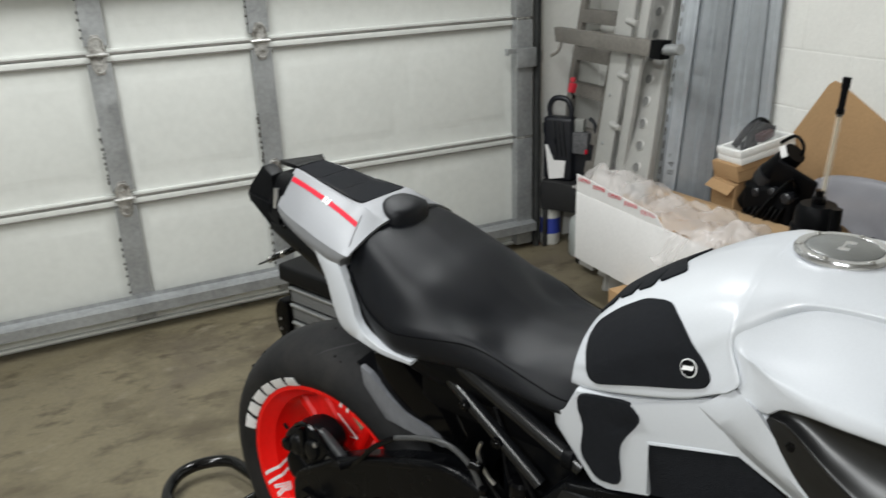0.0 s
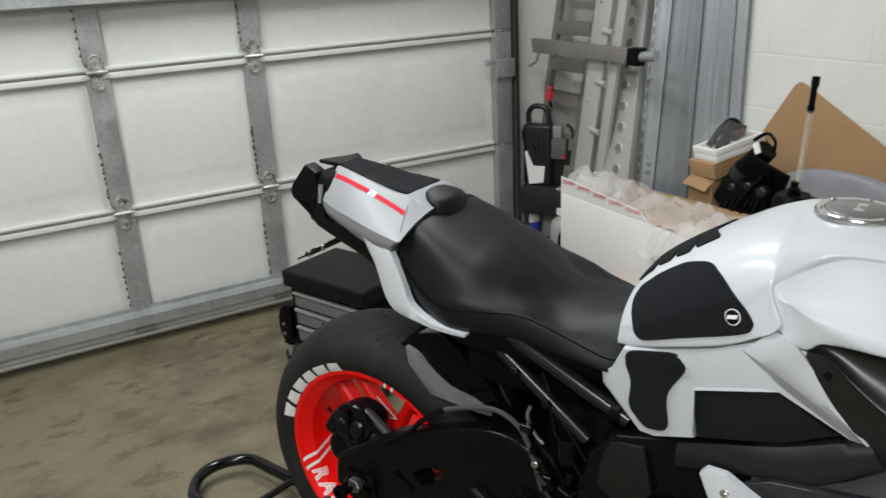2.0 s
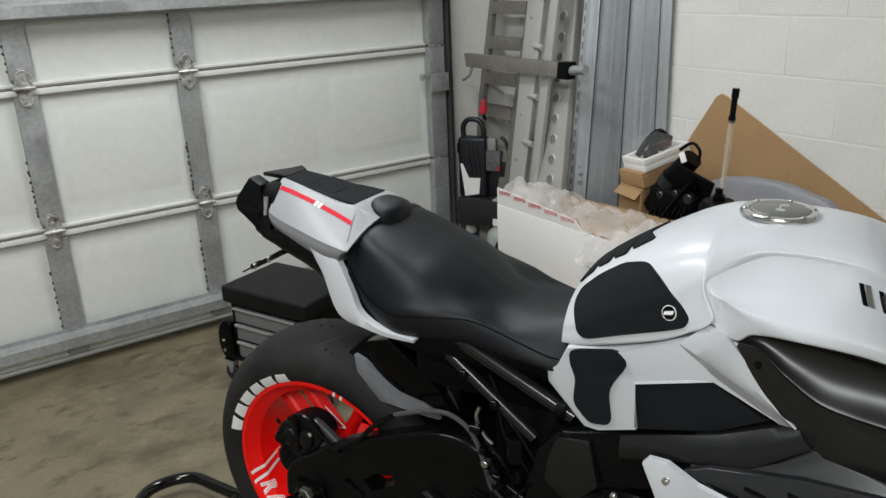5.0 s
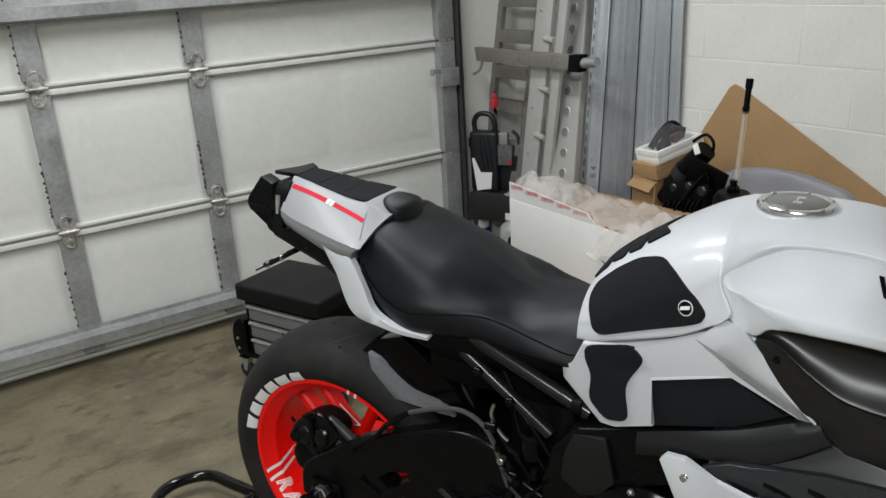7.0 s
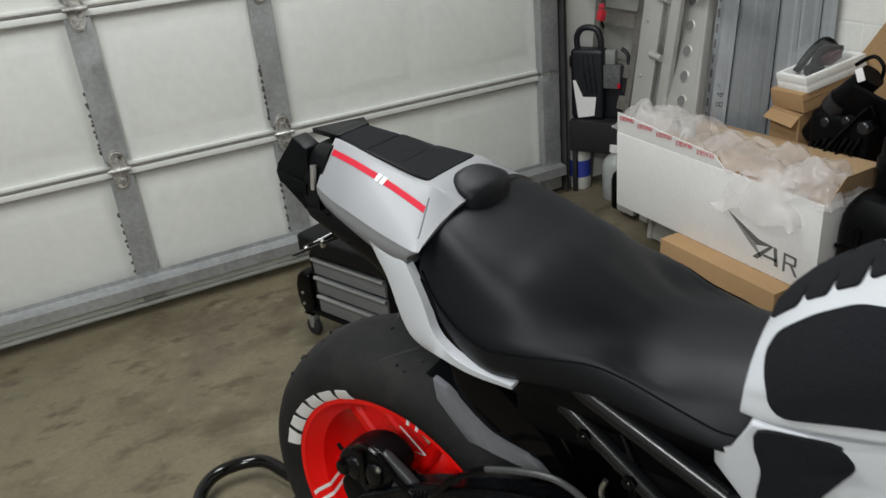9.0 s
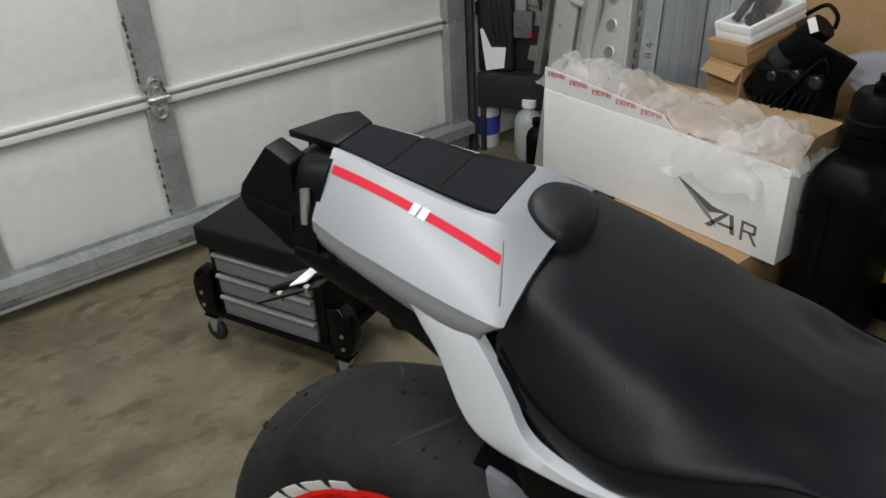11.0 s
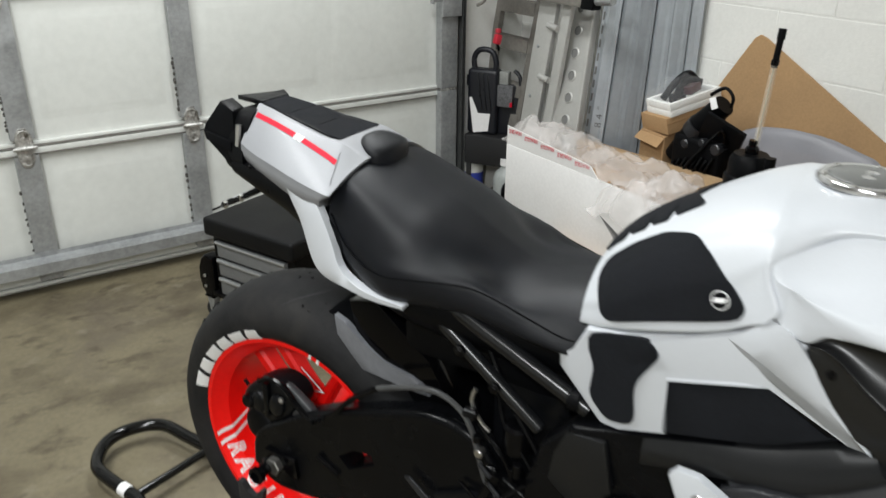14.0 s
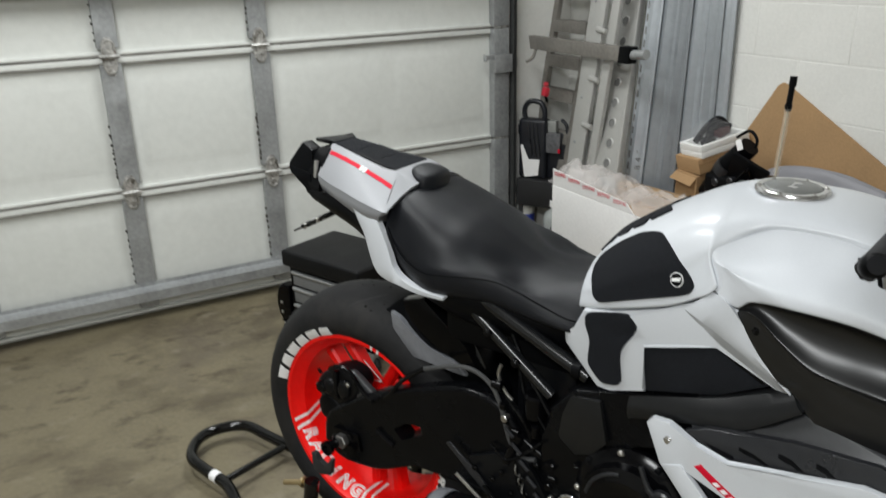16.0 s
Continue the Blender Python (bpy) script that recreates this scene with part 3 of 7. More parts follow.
for dx, dy, sx, sy in ((0.004, 0.012, 0.012, 0.010), (0.002, -0.012, 0.012, 0.010), (0.0, 0.0, 0.003, 0.034)):
    part("cap_mark", box(sx, sy, 0.0015, CAPM @ Vector((dx, dy, 0.0092))), CHROME, cap)


# side wings of the tank, above the intakes
def wing(side):
    """A dished cheek: each row runs from the tank's crest over the outer ridge to the edge above the intake."""
    rows = [
        ((0.787, 0.177, 0.966), (0.792, 0.181, 0.963), (0.802, 0.185, 0.954)),
        ((0.785, 0.172, 0.985), (0.798, 0.181, 0.980), (0.822, 0.188, 0.952)),
        ((0.774, 0.161, 1.001), (0.795, 0.177, 0.997), (0.836, 0.195, 0.966)),
        ((0.767, 0.154, 1.014), (0.803, 0.182, 1.000), (0.850, 0.200, 0.9705)),
        ((0.771, 0.149, 1.0235), (0.826, 0.193, 0.994), (0.870, 0.206, 0.9735)),
        ((0.796, 0.134, 1.032), (0.860, 0.204, 0.991), (0.895, 0.212, 0.975)),
        ((0.826, 0.117, 1.044), (0.890, 0.209, 0.991), (0.919, 0.215, 0.9755)),
        ((0.857, 0.109, 1.0525), (0.925, 0.214, 0.991), (0.945, 0.218, 0.9755)),
        ((0.900, 0.105, 1.052), (0.955, 0.218, 0.991), (0.970, 0.220, 0.974)),
        ((0.945, 0.104, 1.045), (0.985, 0.221, 0.989), (1.000, 0.223, 0.970)),
        ((1.000, 0.103, 1.024), (1.030, 0.225, 0.979), (1.040, 0.226, 0.960)),
        ((1.050, 0.103, 0.994), (1.070, 0.227, 0.966), (1.075, 0.226, 0.949)),
        ((1.100, 0.103, 0.968), (1.110, 0.222, 0.950), (1.110, 0.218, 0.936)),
    ]
    crest, ridge, edge = (smooth_line([row[i] for row in rows], 5) for i in range(3))
    rings = []
    for c, r, e in zip(crest, ridge, edge):
        dip = 0.011 * min(1.0, (r - c).length / 0.09)
        line = [c + Vector((0, -0.008, -0.004)), c + Vector((0, 0, -0.0035)), c.lerp(r, 0.12) + Vector((0, 0, -0.55 * dip)), c.lerp(r, 0.38) + Vector((0, 0, -dip)), c.lerp(r, 0.70) + Vector((0, 0, -0.35 * dip)),
                c.lerp(r, 0.92) + Vector((0, 0, 0.0012)), r, r.lerp(e, 0.5) + Vector((0, 0.002, 0)), e, e + Vector((0, -0.012, -0.002)), e + Vector((0, -0.04, -0.002))]
        rings.append([L(p[0], p[1] * side, p[2]) for p in smooth_line(line, 3)])
    return loft(rings)


wings = both_sides("tank_wing", wing, PEARL, tank)
WING = tree_of(wings[0])
for du in (0.0, 0.023):
    part("wing_slot", skin([(0.950 + du, 0.122), (0.9555 + du, 0.121), (0.9645 + du, 0.152), (0.9590 + du, 0.151)], WING, 0.0012, 1, True, (1.0, 0.97, 0.5)), BK, wings[0])
    part("slot_strip", skin([(0.9570 + du, 0.121), (0.9635 + du, 0.120), (0.9720 + du, 0.152), (0.9655 + du, 0.152)], WING, 0.0012, 1, True, (1.0, 0.97, 0.5)), CHROME, wings[0])


# painted side covers below the tank
def cover(side):
    return plate([(0.527, 0.118, 0.788), (0.527, 0.122, 0.812), (0.550, 0.128, 0.822), (0.563, 0.127, 0.862), (0.62, 0.140, 0.876), (0.70, 0.152, 0.905), (0.757, 0.166, 0.935),
                  (0.79, 0.178, 0.952), (0.822, 0.184, 0.946), (0.858, 0.180, 0.892), (0.897, 0.172, 0.828), (0.880, 0.168, 0.838), (0.792, 0.161, 0.874),
                  (0.676, 0.152, 0.838), (0.685, 0.150, 0.757), (0.622, 0.142, 0.734), (0.596, 0.135, 0.731)], 0.02, 0.004, side)


covers = both_sides("side_cover", cover, PEARL, bike, "pearl white side cover under the tank")
LOWER_PAD = rounded([(0.568, 0.860), (0.650, 0.884), (0.668, 0.862), (0.637, 0.812), (0.645, 0.752), (0.607, 0.743), (0.577, 0.770), (0.582, 0.815), (0.572, 0.835)], 3, 0.3)
for side, ob in ((1, covers[0]), (-1, covers[1])):
    part("lower_pad", skin(LOWER_PAD, tree_of(ob), 0.0045, side), GRIP_PAD, ob, "textured black rubber pad")
    part("inset_panel", plate([(0.676, 0.149, 0.837), (0.790, 0.157, 0.872), (0.872, 0.163, 0.832), (0.80, 0.156, 0.790), (0.685, 0.147, 0.757)], 0.03, 0.003, side), GRIP_PAD, ob, "black rubber inset panel")
    part("cover_rib", plate([(0.792, 0.160, 0.868), (0.798, 0.161, 0.871), (0.868, 0.166, 0.835), (0.862, 0.165, 0.832)], 0.012, 0.002, side), BK_SATIN, ob)


# folded white blade between the cover and the intake
def blade(side):
    inner = smooth_line([(0.738, 0.160, 0.914), (0.775, 0.168, 0.899), (0.795, 0.169, 0.884), (0.840, 0.170, 0.858), (0.880, 0.168, 0.832)], 5)
    ridge = smooth_line([(0.742, 0.166, 0.921), (0.785, 0.180, 0.908), (0.815, 0.184, 0.894), (0.852, 0.184, 0.872), (0.901, 0.178, 0.836)], 5)
    outer = smooth_line([(0.780, 0.172, 0.960), (0.805, 0.189, 0.958), (0.830, 0.188, 0.930), (0.862, 0.187, 0.890), (0.904, 0.180, 0.838)], 5)
    rings = []
    for i, r, o in zip(inner, ridge, outer):
        swell = r.lerp(o, 0.5) + Vector((0, 0.0035, 0))
        ring = [i + Vector((0, -0.014, 0)), i, i.lerp(r, 0.75), r + Vector((0, 0.001, 0.001)), swell, o, o + Vector((0, -0.014, 0))]
        rings.append([L(p[0], p[1] * side, p[2]) for p in ring])
    return loft(rings)


for side, ob in zip((1, -1), covers):
    part("cover_blade", blade(side), PEARL, ob, "folded white blade beside the intake", 30)


# intakes: a hollow above, a long rib, a swelling below it
def scoop(side):
    upper = smooth_line([(0.821, 0.183, 0.950), (0.845, 0.193, 0.966), (0.885, 0.206, 0.9735), (0.930, 0.213, 0.9745), (0.980, 0.218, 0.971), (1.030, 0.222, 0.961), (1.13, 0.222, 0.926)], 7)
    rib = smooth_line([(0.825, 0.185, 0.948), (0.851, 0.196, 0.947), (0.889, 0.205, 0.921), (0.926, 0.211, 0.899), (0.960, 0.214, 0.891), (1.020, 0.220, 0.886), (1.13, 0.225, 0.874)], 7)
    lower = smooth_line([(0.820, 0.182, 0.939), (0.828, 0.184, 0.916), (0.854, 0.185, 0.881), (0.885, 0.184, 0.854), (0.906, 0.185, 0.843), (0.955, 0.195, 0.802), (1.06, 0.205, 0.775)], 7)
    rings = []
    for k, (a, r, b) in enumerate(zip(upper, rib, lower)):
        d = 0.030 * math.sin(math.pi * min(0.5, 0.03 + 0.55 * k / 42))
        ring = [a + Vector((0, -0.05, 0)), a, a.lerp(r, 0.05) + Vector((0, -0.35 * d, 0)), a.lerp(r, 0.16) + Vector((0, -0.85 * d, 0)), a.lerp(r, 0.34) + Vector((0, -1.05 * d, 0)), a.lerp(r, 0.60) + Vector((0, -0.95 * d, 0)),
                a.lerp(r, 0.82) + Vector((0, -0.55 * d, 0)), a.lerp(r, 0.95) + Vector((0, -0.13 * d, 0)), r, r.lerp(b, 0.04) + Vector((0, -0.0015, 0)), r.lerp(b, 0.16) + Vector((0, -0.22 * d, 0)),
                r.lerp(b, 0.5) + Vector((0, 0.05 * d, 0)), r.lerp(b, 0.92), b + Vector((0, -0.004, 0)), b + Vector((0, -0.05, 0.01))]
        rings.append([L(p[0], p[1] * side, p[2]) for p in smooth_line(ring, 2)])
    return loft(rings)


for side, ob in zip((1, -1), both_sides("intake_scoop", scoop, SCOOP_BK, bike, "matte black air intake with a long rib")):
    part("scoop_bolt", bolt((0.852, 0.1905, 0.925), 0.007, 0.006, side), BK_GLOSS, ob)

# tail cowl
tail = part("tail_cowl", loft(halves([
    (-0.070, [(0, 1.052), (0.028, 1.050), (0.036, 1.047), (0.060, 1.022), (0.081, 0.997), (0.083, 0.992), (0.083, 0.978), (0.078, 0.966)]),
    (-0.03, [(0, 1.044), (0.037, 1.043), (0.045, 1.040), (0.070, 1.014), (0.093, 0.988), (0.0955, 0.983), (0.096, 0.967), (0.089, 0.953)]),
    (0.02, [(0, 1.034), (0.044, 1.033), (0.052, 1.030), (0.080, 1.007), (0.107, 0.982), (0.1095, 0.977), (0.1105, 0.960), (0.104, 0.944)]),
    (0.08, [(0, 1.023), (0.051, 1.022), (0.059, 1.019), (0.091, 0.998), (0.121, 0.973), (0.124, 0.968), (0.126, 0.953), (0.119, 0.935)]),
    (0.128, [(0, 1.018), (0.053, 1.018, -0.004), (0.064, 1.014, -0.003), (0.098, 0.990, 0.002), (0.132, 0.966, 0.010), (0.135, 0.961, 0.011), (0.134, 0.949, 0.0), (0.126, 0.932, -0.006)]),
    (0.160, [(0, 1.002, 0.010), (0.045, 1.001, 0.008), (0.060, 0.999, 0.006), (0.094, 0.986, 0.0), (0.130, 0.965, -0.006), (0.133, 0.960, -0.008), (0.131, 0.950, -0.028), (0.122, 0.935, -0.032)]),
], 6, 2)), SILVER, bike, "silver painted tail cowl", 24)
TAIL = tree_of(tail)


part("tail_panel", skin(rounded([(-0.070, -0.034), (0.113, -0.050), (0.113, 0.054), (-0.070, 0.031)], 2, 0.04), TAIL, 0.0007, 1, True), BK, tail, "flush black top panel")
part("tail_lip", prism([L(-0.142, 0.010, 1.050), L(-0.128, -0.060, 1.044), L(-0.095, -0.056, 1.054), L(-0.066, -0.036, 1.0525), L(-0.066, 0.032, 1.0535), L(-0.085, 0.028, 1.0545)], (0, 0, -0.008), 0.002), BK, tail, "thin black lip behind the cowl")


def tail_top(u0, u1, w0, w1):
    return skin(rounded([(u0, -w0 - 0.008), (u1, -w1 - 0.004), (u1, w1), (u0, w0)], 2, 0.06), TAIL, 0.0018, 1, True)


for u0, u1, w0, w1 in ((-0.069, -0.0095, 0.028, 0.036), (-0.0085, 0.0485, 0.036, 0.043), (0.0495, 0.112, 0.043, 0.051)):
    part("tail_pad", tail_top(u0, u1, w0, w1), GRIP_PAD, tail, "black rubber tail pad")


def slant(u, s, rise, side=1):
    """A place on the flank of the tail: u along the bike, s down the slanted flank."""
    d = Vector((0, side * 0.64, -0.77))
    start = L(u, (0.40 + 0.77 * s) * side, 1.40 - 0.64 * s)
    place, normal, _, _ = TAIL.ray_cast(start, Vector((0, 0.64 * side, -0.77)))
    if place is None:
        place, normal, _, _ = TAIL.find_nearest(L(u, 0.08 * side, 1.01))
    if normal.dot(d) > 0:
        normal = -normal
    return place + normal * rise


def stripe(u0, u1, side, half=0.0045, lean=0.0):
    bm = bmesh.new()
    rows = []
    for k in range(7):
        u = u0 + (u1 - u0) * k / 6
        q = (u + 0.062) / 0.194
        s = S_A + (S_B - S_A) * q - 0.014 * q * (1 - q)
        rows.append([bm.verts.new(slant(u + lean * h, s + h, rise, side)) for h, rise in ((-half, -0.0008), (-half, 0.0012), (half, 0.0012), (half, -0.0008))])
    for a, b in zip(rows, rows[1:]):
        for q in range(3):
            bm.faces.new((a[q], a[q + 1], b[q + 1], b[q]))
    return bm


S_A, S_B = -0.0367, 0.018
for side in (1,):
    for u0, u1 in ((-0.062, 0.033), (0.052, 0.132)):
        part("red_stripe", stripe(u0, u1, side), RED_TAPE, tail)
    for u0, u1 in ((0.0335, 0.0410), (0.0435, 0.0515)):
        part("white_dash", stripe(u0, u1, side, 0.0055, -0.25), WHITE_TAPE, tail)
part("cowl_ridge", tube([slant(0.128 + 0.016 * k / 8, 0.000 + 0.058 * k / 8, 0.0002) for k in range(9)], 0.0012, 8), SILVER, tail)
# pillowed back pad set into the front of the cowl
bm = bmesh.new()
pillow = smooth_line([(0.123, 0.0, 0), (0.128, 0.026, 0), (0.145, 0.044, 0), (0.163, 0.052, 0), (0.177, 0.048, 0), (0.187, 0.030, 0), (0.191, 0.0, 0), (0.187, -0.030, 0), (0.177, -0.048, 0), (0.163, -0.052, 0), (0.145, -0.044, 0), (0.128, -0.026, 0)], 4, True)
heart = Vector((0.157, 0, 0))
tops = []
for f, rise in ((1.0, -0.030), (1.0, -0.006), (0.985, 0.0), (0.93, 0.0035), (0.78, 0.0060), (0.5, 0.0070), (0.2, 0.0072)):
    ring = []
    for q in pillow:
        p = heart + (q - heart) * f * 0.9
        ring.append(bm.verts.new(L(p[0], p[1], 1.0185 + rise - 0.26 * max(0.0, p[0] - 0.140) - 2.2 * p[1] ** 2)))
    tops.append(ring)
for a, b in zip(tops, tops[1:]):
    for k in range(len(pillow)):
        bm.faces.new((a[k], a[(k + 1) % len(pillow)], b[(k + 1) % len(pillow)], b[k]))
bm.faces.new(tops[-1])
part("back_pad", bm, VINYL, bike, "pillowed black vinyl back pad", 70)

# black tail end, lamp fins, undertray
tail_end = part("tail_end", loft(halves([
    (-0.125, [(0, 1.030), (0.040, 1.028), (0.058, 1.010), (0.070, 0.975), (0.066, 0.945), (0.05, 0.930)]),
    (-0.10, [(0, 1.040), (0.042, 1.038), (0.062, 1.020), (0.077, 0.980), (0.076, 0.950), (0.06, 0.930)]),
    (-0.066, [(0, 1.045), (0.042, 1.042), (0.064, 1.022), (0.084, 0.982), (0.086, 0.955), (0.07, 0.930)]),
], 4, 3)), BK, bike, "black plastic tail end")
part("tail_lamp", box(0.012, 0.07, 0.03, L(-0.130, 0, 0.995), 0.004), LENS_DARK, tail_end, "dark tail lamp lens")


def fin(side):
    top = 1.049 if side > 0 else 1.030
    outer = [(-0.141, 0.052, top), (-0.104, 0.062, top - 0.011), (-0.095, 0.076, 0.985), (-0.094, 0.079, 0.950), (-0.108, 0.079, 0.951), (-0.156, 0.074, 0.981), (-0.171, 0.068, 0.998), (-0.169, 0.066, 1.008)]
    return plate(outer, 0.030 if side > 0 else 0.012, 0.004, side)


for side, ob in zip((1, -1), both_sides("tail_fin", fin, BK, tail_end, "black upswept tail fin")):
    part("fin_edge", plate([(-0.171, 0.069, 0.999), (-0.158, 0.076, 0.984), (-0.097, 0.080, 0.972), (-0.098, 0.079, 0.990)], 0.006, 0.002, side), BK, ob)
    part("fin_stay", bar((-0.082, 0.072, 1.02), (-0.082, 0.078, 0.985), 0.005, 8, side), STEEL, tail_end)
undertray = part("undertray", loft(halves([
    (-0.10, [(0, 0.960), (0.05, 0.960), (0.080, 0.955), (0.074, 0.935), (0.05, 0.925)]),
    (-0.04, [(0, 0.960), (0.06, 0.960), (0.092, 0.958), (0.090, 0.925), (0.06, 0.905)]),
    (0.04, [(0, 0.950), (0.07, 0.950), (0.108, 0.948), (0.104, 0.905), (0.07, 0.880)]),
    (0.12, [(0, 0.930), (0.08, 0.930), (0.122, 0.930), (0.118, 0.870), (0.08, 0.835)]),
    (0.26, [(0, 0.850), (0.08, 0.850), (0.138, 0.850), (0.128, 0.800), (0.08, 0.760)]),
    (0.42, [(0, 0.830), (0.08, 0.830), (0.122, 0.820), (0.115, 0.780), (0.08, 0.740)]),
    (0.56, [(0, 0.830), (0.07, 0.830), (0.105, 0.815), (0.10, 0.770), (0.07, 0.740)]),
], 5, 3)), BK, bike, "black plastic undertray")
for at in ((-0.045, 0.094, 0.962), (0.0, 0.100, 0.93)):
    part("tray_bolt", bolt(at, 0.005, 0.004), BK_GLOSS, undertray)
bracket = part("plate_bracket", tube([L(-0.06, 0.02, 0.905), L(-0.10, 0.02, 0.888), L(-0.195, 0.02, 0.840)], 0.006, 8), BK, bike, "slim black number plate bracket")
part("bracket_plate", prism([L(-0.10, -0.03, 0.886), L(-0.10, 0.05, 0.889), L(-0.20, 0.045, 0.838), L(-0.20, -0.025, 0.838)], (0, 0, -0.004), 0.001), BK_MATTE, bracket)
for u, v, c in ((-0.165, 0.042, STEEL), (-0.12, 0.046, STEEL)):
    part("bracket_bolt", disc(0.0042, 0.012, L(u, v, 0.866 + (u + 0.14) * 0.5), "z", 10, 0.001), c, bracket)
part("plate_strip", prism([L(-0.128, -0.02, 0.878), L(-0.128, 0.036, 0.879), L(-0.155, 0.034, 0.865), L(-0.155, -0.02, 0.864)], (0, 0, 0.002)), WHITE_TAPE, bracket)


def side_strip(side):
    """A folded strip that narrows to a thin lip along the seat's foot."""
    inner = smooth_line([(0.056, 0.118, 0.965), (0.100, 0.125, 0.950), (0.126, 0.131, 0.939), (0.157, 0.142, 0.898), (0.177, 0.150, 0.862), (0.203, 0.156, 0.846), (0.240, 0.160, 0.836), (0.300, 0.161, 0.832)], 4)
    outer = smooth_line([(0.050, 0.116, 0.957), (0.066, 0.119, 0.930), (0.084, 0.122, 0.901), (0.109, 0.130, 0.848), (0.140, 0.141, 0.831), (0.194, 0.154, 0.829), (0.243, 0.159, 0.825), (0.300, 0.160, 0.826)], 4)
    rings = []
    for a, b in zip(inner, outer):
        ring = [a + Vector((0, -0.014, 0)), a, a.lerp(b, 0.06) + Vector((0, 0.0012, 0)), a.lerp(b, 0.94) + Vector((0, 0.0012, 0)), b, b + Vector((0, -0.014, 0.002))]
        rings.append([L(p[0], p[1] * side, p[2]) for p in ring])
    return loft(rings)


both_sides("side_strip", side_strip, PEARL, bike, "pearl white strip beside the seat")

# rear wheel
WHEEL = Matrix.Translation((0, 0, 0.41)) @ pose(0, 0, 0, 90, 0, 0)


def rim(m, r, half):
    return lathe([(r - 0.012, -half), (r, -half), (r + 0.001, -half + 0.006), (r - 0.010, -half + 0.012), (r - 0.028, -half + 0.024), (r - 0.030, 0), (r - 0.028, half - 0.024), (r - 0.010, half - 0.012),
                  (r + 0.001, half - 0.006), (r, half), (r - 0.012, half), (r - 0.016, half - 0.008), (r - 0.034, half - 0.026), (r - 0.037, 0), (r - 0.034, -half + 0.026), (r - 0.016, -half + 0.008)], 72, m, True)


def spoke(m, a, half_gap, r, w):
    bm = bmesh.new()
    for s in (1, -1):
        t = radians(a + s * half_gap)
        t0 = radians(a - s * 4)
        inner, outer = Vector((0.045 * math.cos(t0), 0.045 * math.sin(t0), 0)), Vector((r * math.cos(t), r * math.sin(t), 0))
        way = (outer - inner).normalized()
        across = Vector((-way[1], way[0], 0))
        ring = []
        for p, wide, deep in ((inner, 0.014, 0.022), (inner.lerp(outer, 0.5), 0.010, 0.018), (outer, 0.013, 0.020)):
            ring.append([m @ (p + across * wide * x + Vector((0, 0, deep * y))) for x, y in ((-1, -0.7), (-0.6, -1), (0.6, -1), (1, -0.7), (1, 0.7), (0.6, 1), (-0.6, 1), (-1, 0.7))])
        loft(ring, bm=bm)
    return bm


wheel = part("rear_wheel", rim(WHEEL, 0.232, 0.088), RED, bike, "red painted rear wheel")
for k in range(5):
    part("spoke", spoke(WHEEL, 72 * k + 93, 26, 0.197, 0.02), RED, wheel)
part("hub", lathe([(0.02, -0.07), (0.05, -0.07), (0.055, -0.05), (0.045, 0), (0.055, 0.05), (0.05, 0.07), (0.02, 0.07)], 32, WHEEL), RED, wheel)
tyre_profile = [(0.226, -0.086), (0.236, -0.094), (0.252, -0.099), (0.272, -0.097), (0.290, -0.086), (0.304, -0.068), (0.313, -0.046), (0.3185, -0.022), (0.320, 0),
                (0.3185, 0.022), (0.313, 0.046), (0.304, 0.068), (0.290, 0.086), (0.272, 0.097), (0.252, 0.099), (0.236, 0.094), (0.226, 0.086)]
tyre = part("tyre", lathe(tyre_profile, 96, WHEEL, cap=False), TYRE, wheel, "worn black sport tyre", 50)


def tyre_radius(h):
    for (r0, h0), (r1, h1) in zip(tyre_profile[3:-3], tyre_profile[4:-2]):
        if h0 <= h <= h1:
            return r0 + (r1 - r0) * (h - h0) / (h1 - h0)
    return 0.29


def groove(angle, flip):
    """One sickle-shaped tread groove, as a dark sliver over the tread."""
    pts = []
    for k in range(7):
        s = k / 6
        h = flip * (0.012 + 0.066 * s)
        r = tyre_radius(h)
        a = radians(angle + flip * 0 + 11 * s ** 1.5)
        pts.append((r, a, h))
    bm = bmesh.new()
    rows = []
    for k, (r, a, h) in enumerate(pts):
        wide = radians(0.5) * math.sin(math.pi * (k + 0.6) / 7.2)
        rows.append([bm.verts.new(WHEEL @ Vector(((r + d) * math.cos(a + x), (r + d) * math.sin(a + x), h))) for x, d in ((-wide, 0.0007), (wide, 0.0007))])
    for a, b in zip(rows, rows[1:]):
        bm.faces.new((a[0], a[1], b[1], b[0]))
    return bm


for k in range(22):
    part("tread_groove", groove(k * 360 / 22, 1 if k % 2 else -1), BLACK_RUBBER, tyre)
rng = random.Random(4)
for k in range(36):
    a, h = radians(rng.uniform(40, 150)), rng.uniform(-0.04, 0.075)
    r = tyre_radius(h) - 0.001
    part("rubber_nib", box(0.004, rng.uniform(0.003, 0.009), 0.0015, (0, 0, 0), 0, WHEEL @ pose(0, 0, 0, 0, 0, math.degrees(a)) @ Matrix.Translation((r + 0.001, 0, h)) @ pose(0, 0, 0, 0, 90, rng.uniform(0, 90))), TYRE, tyre)


def rim_line(h):
    """Radius of the barrel inside the rim at the height h over the wheel's middle."""
    line = [(0.0, 0.195), (0.062, 0.198), (0.080, 0.216), (0.088, 0.220)]
    for (h0, r0), (h1, r1) in zip(line, line[1:]):
        if h <= h1:
            return r0 + (r1 - r0) * (h - h0) / (h1 - h0)
    return line[-1][1]


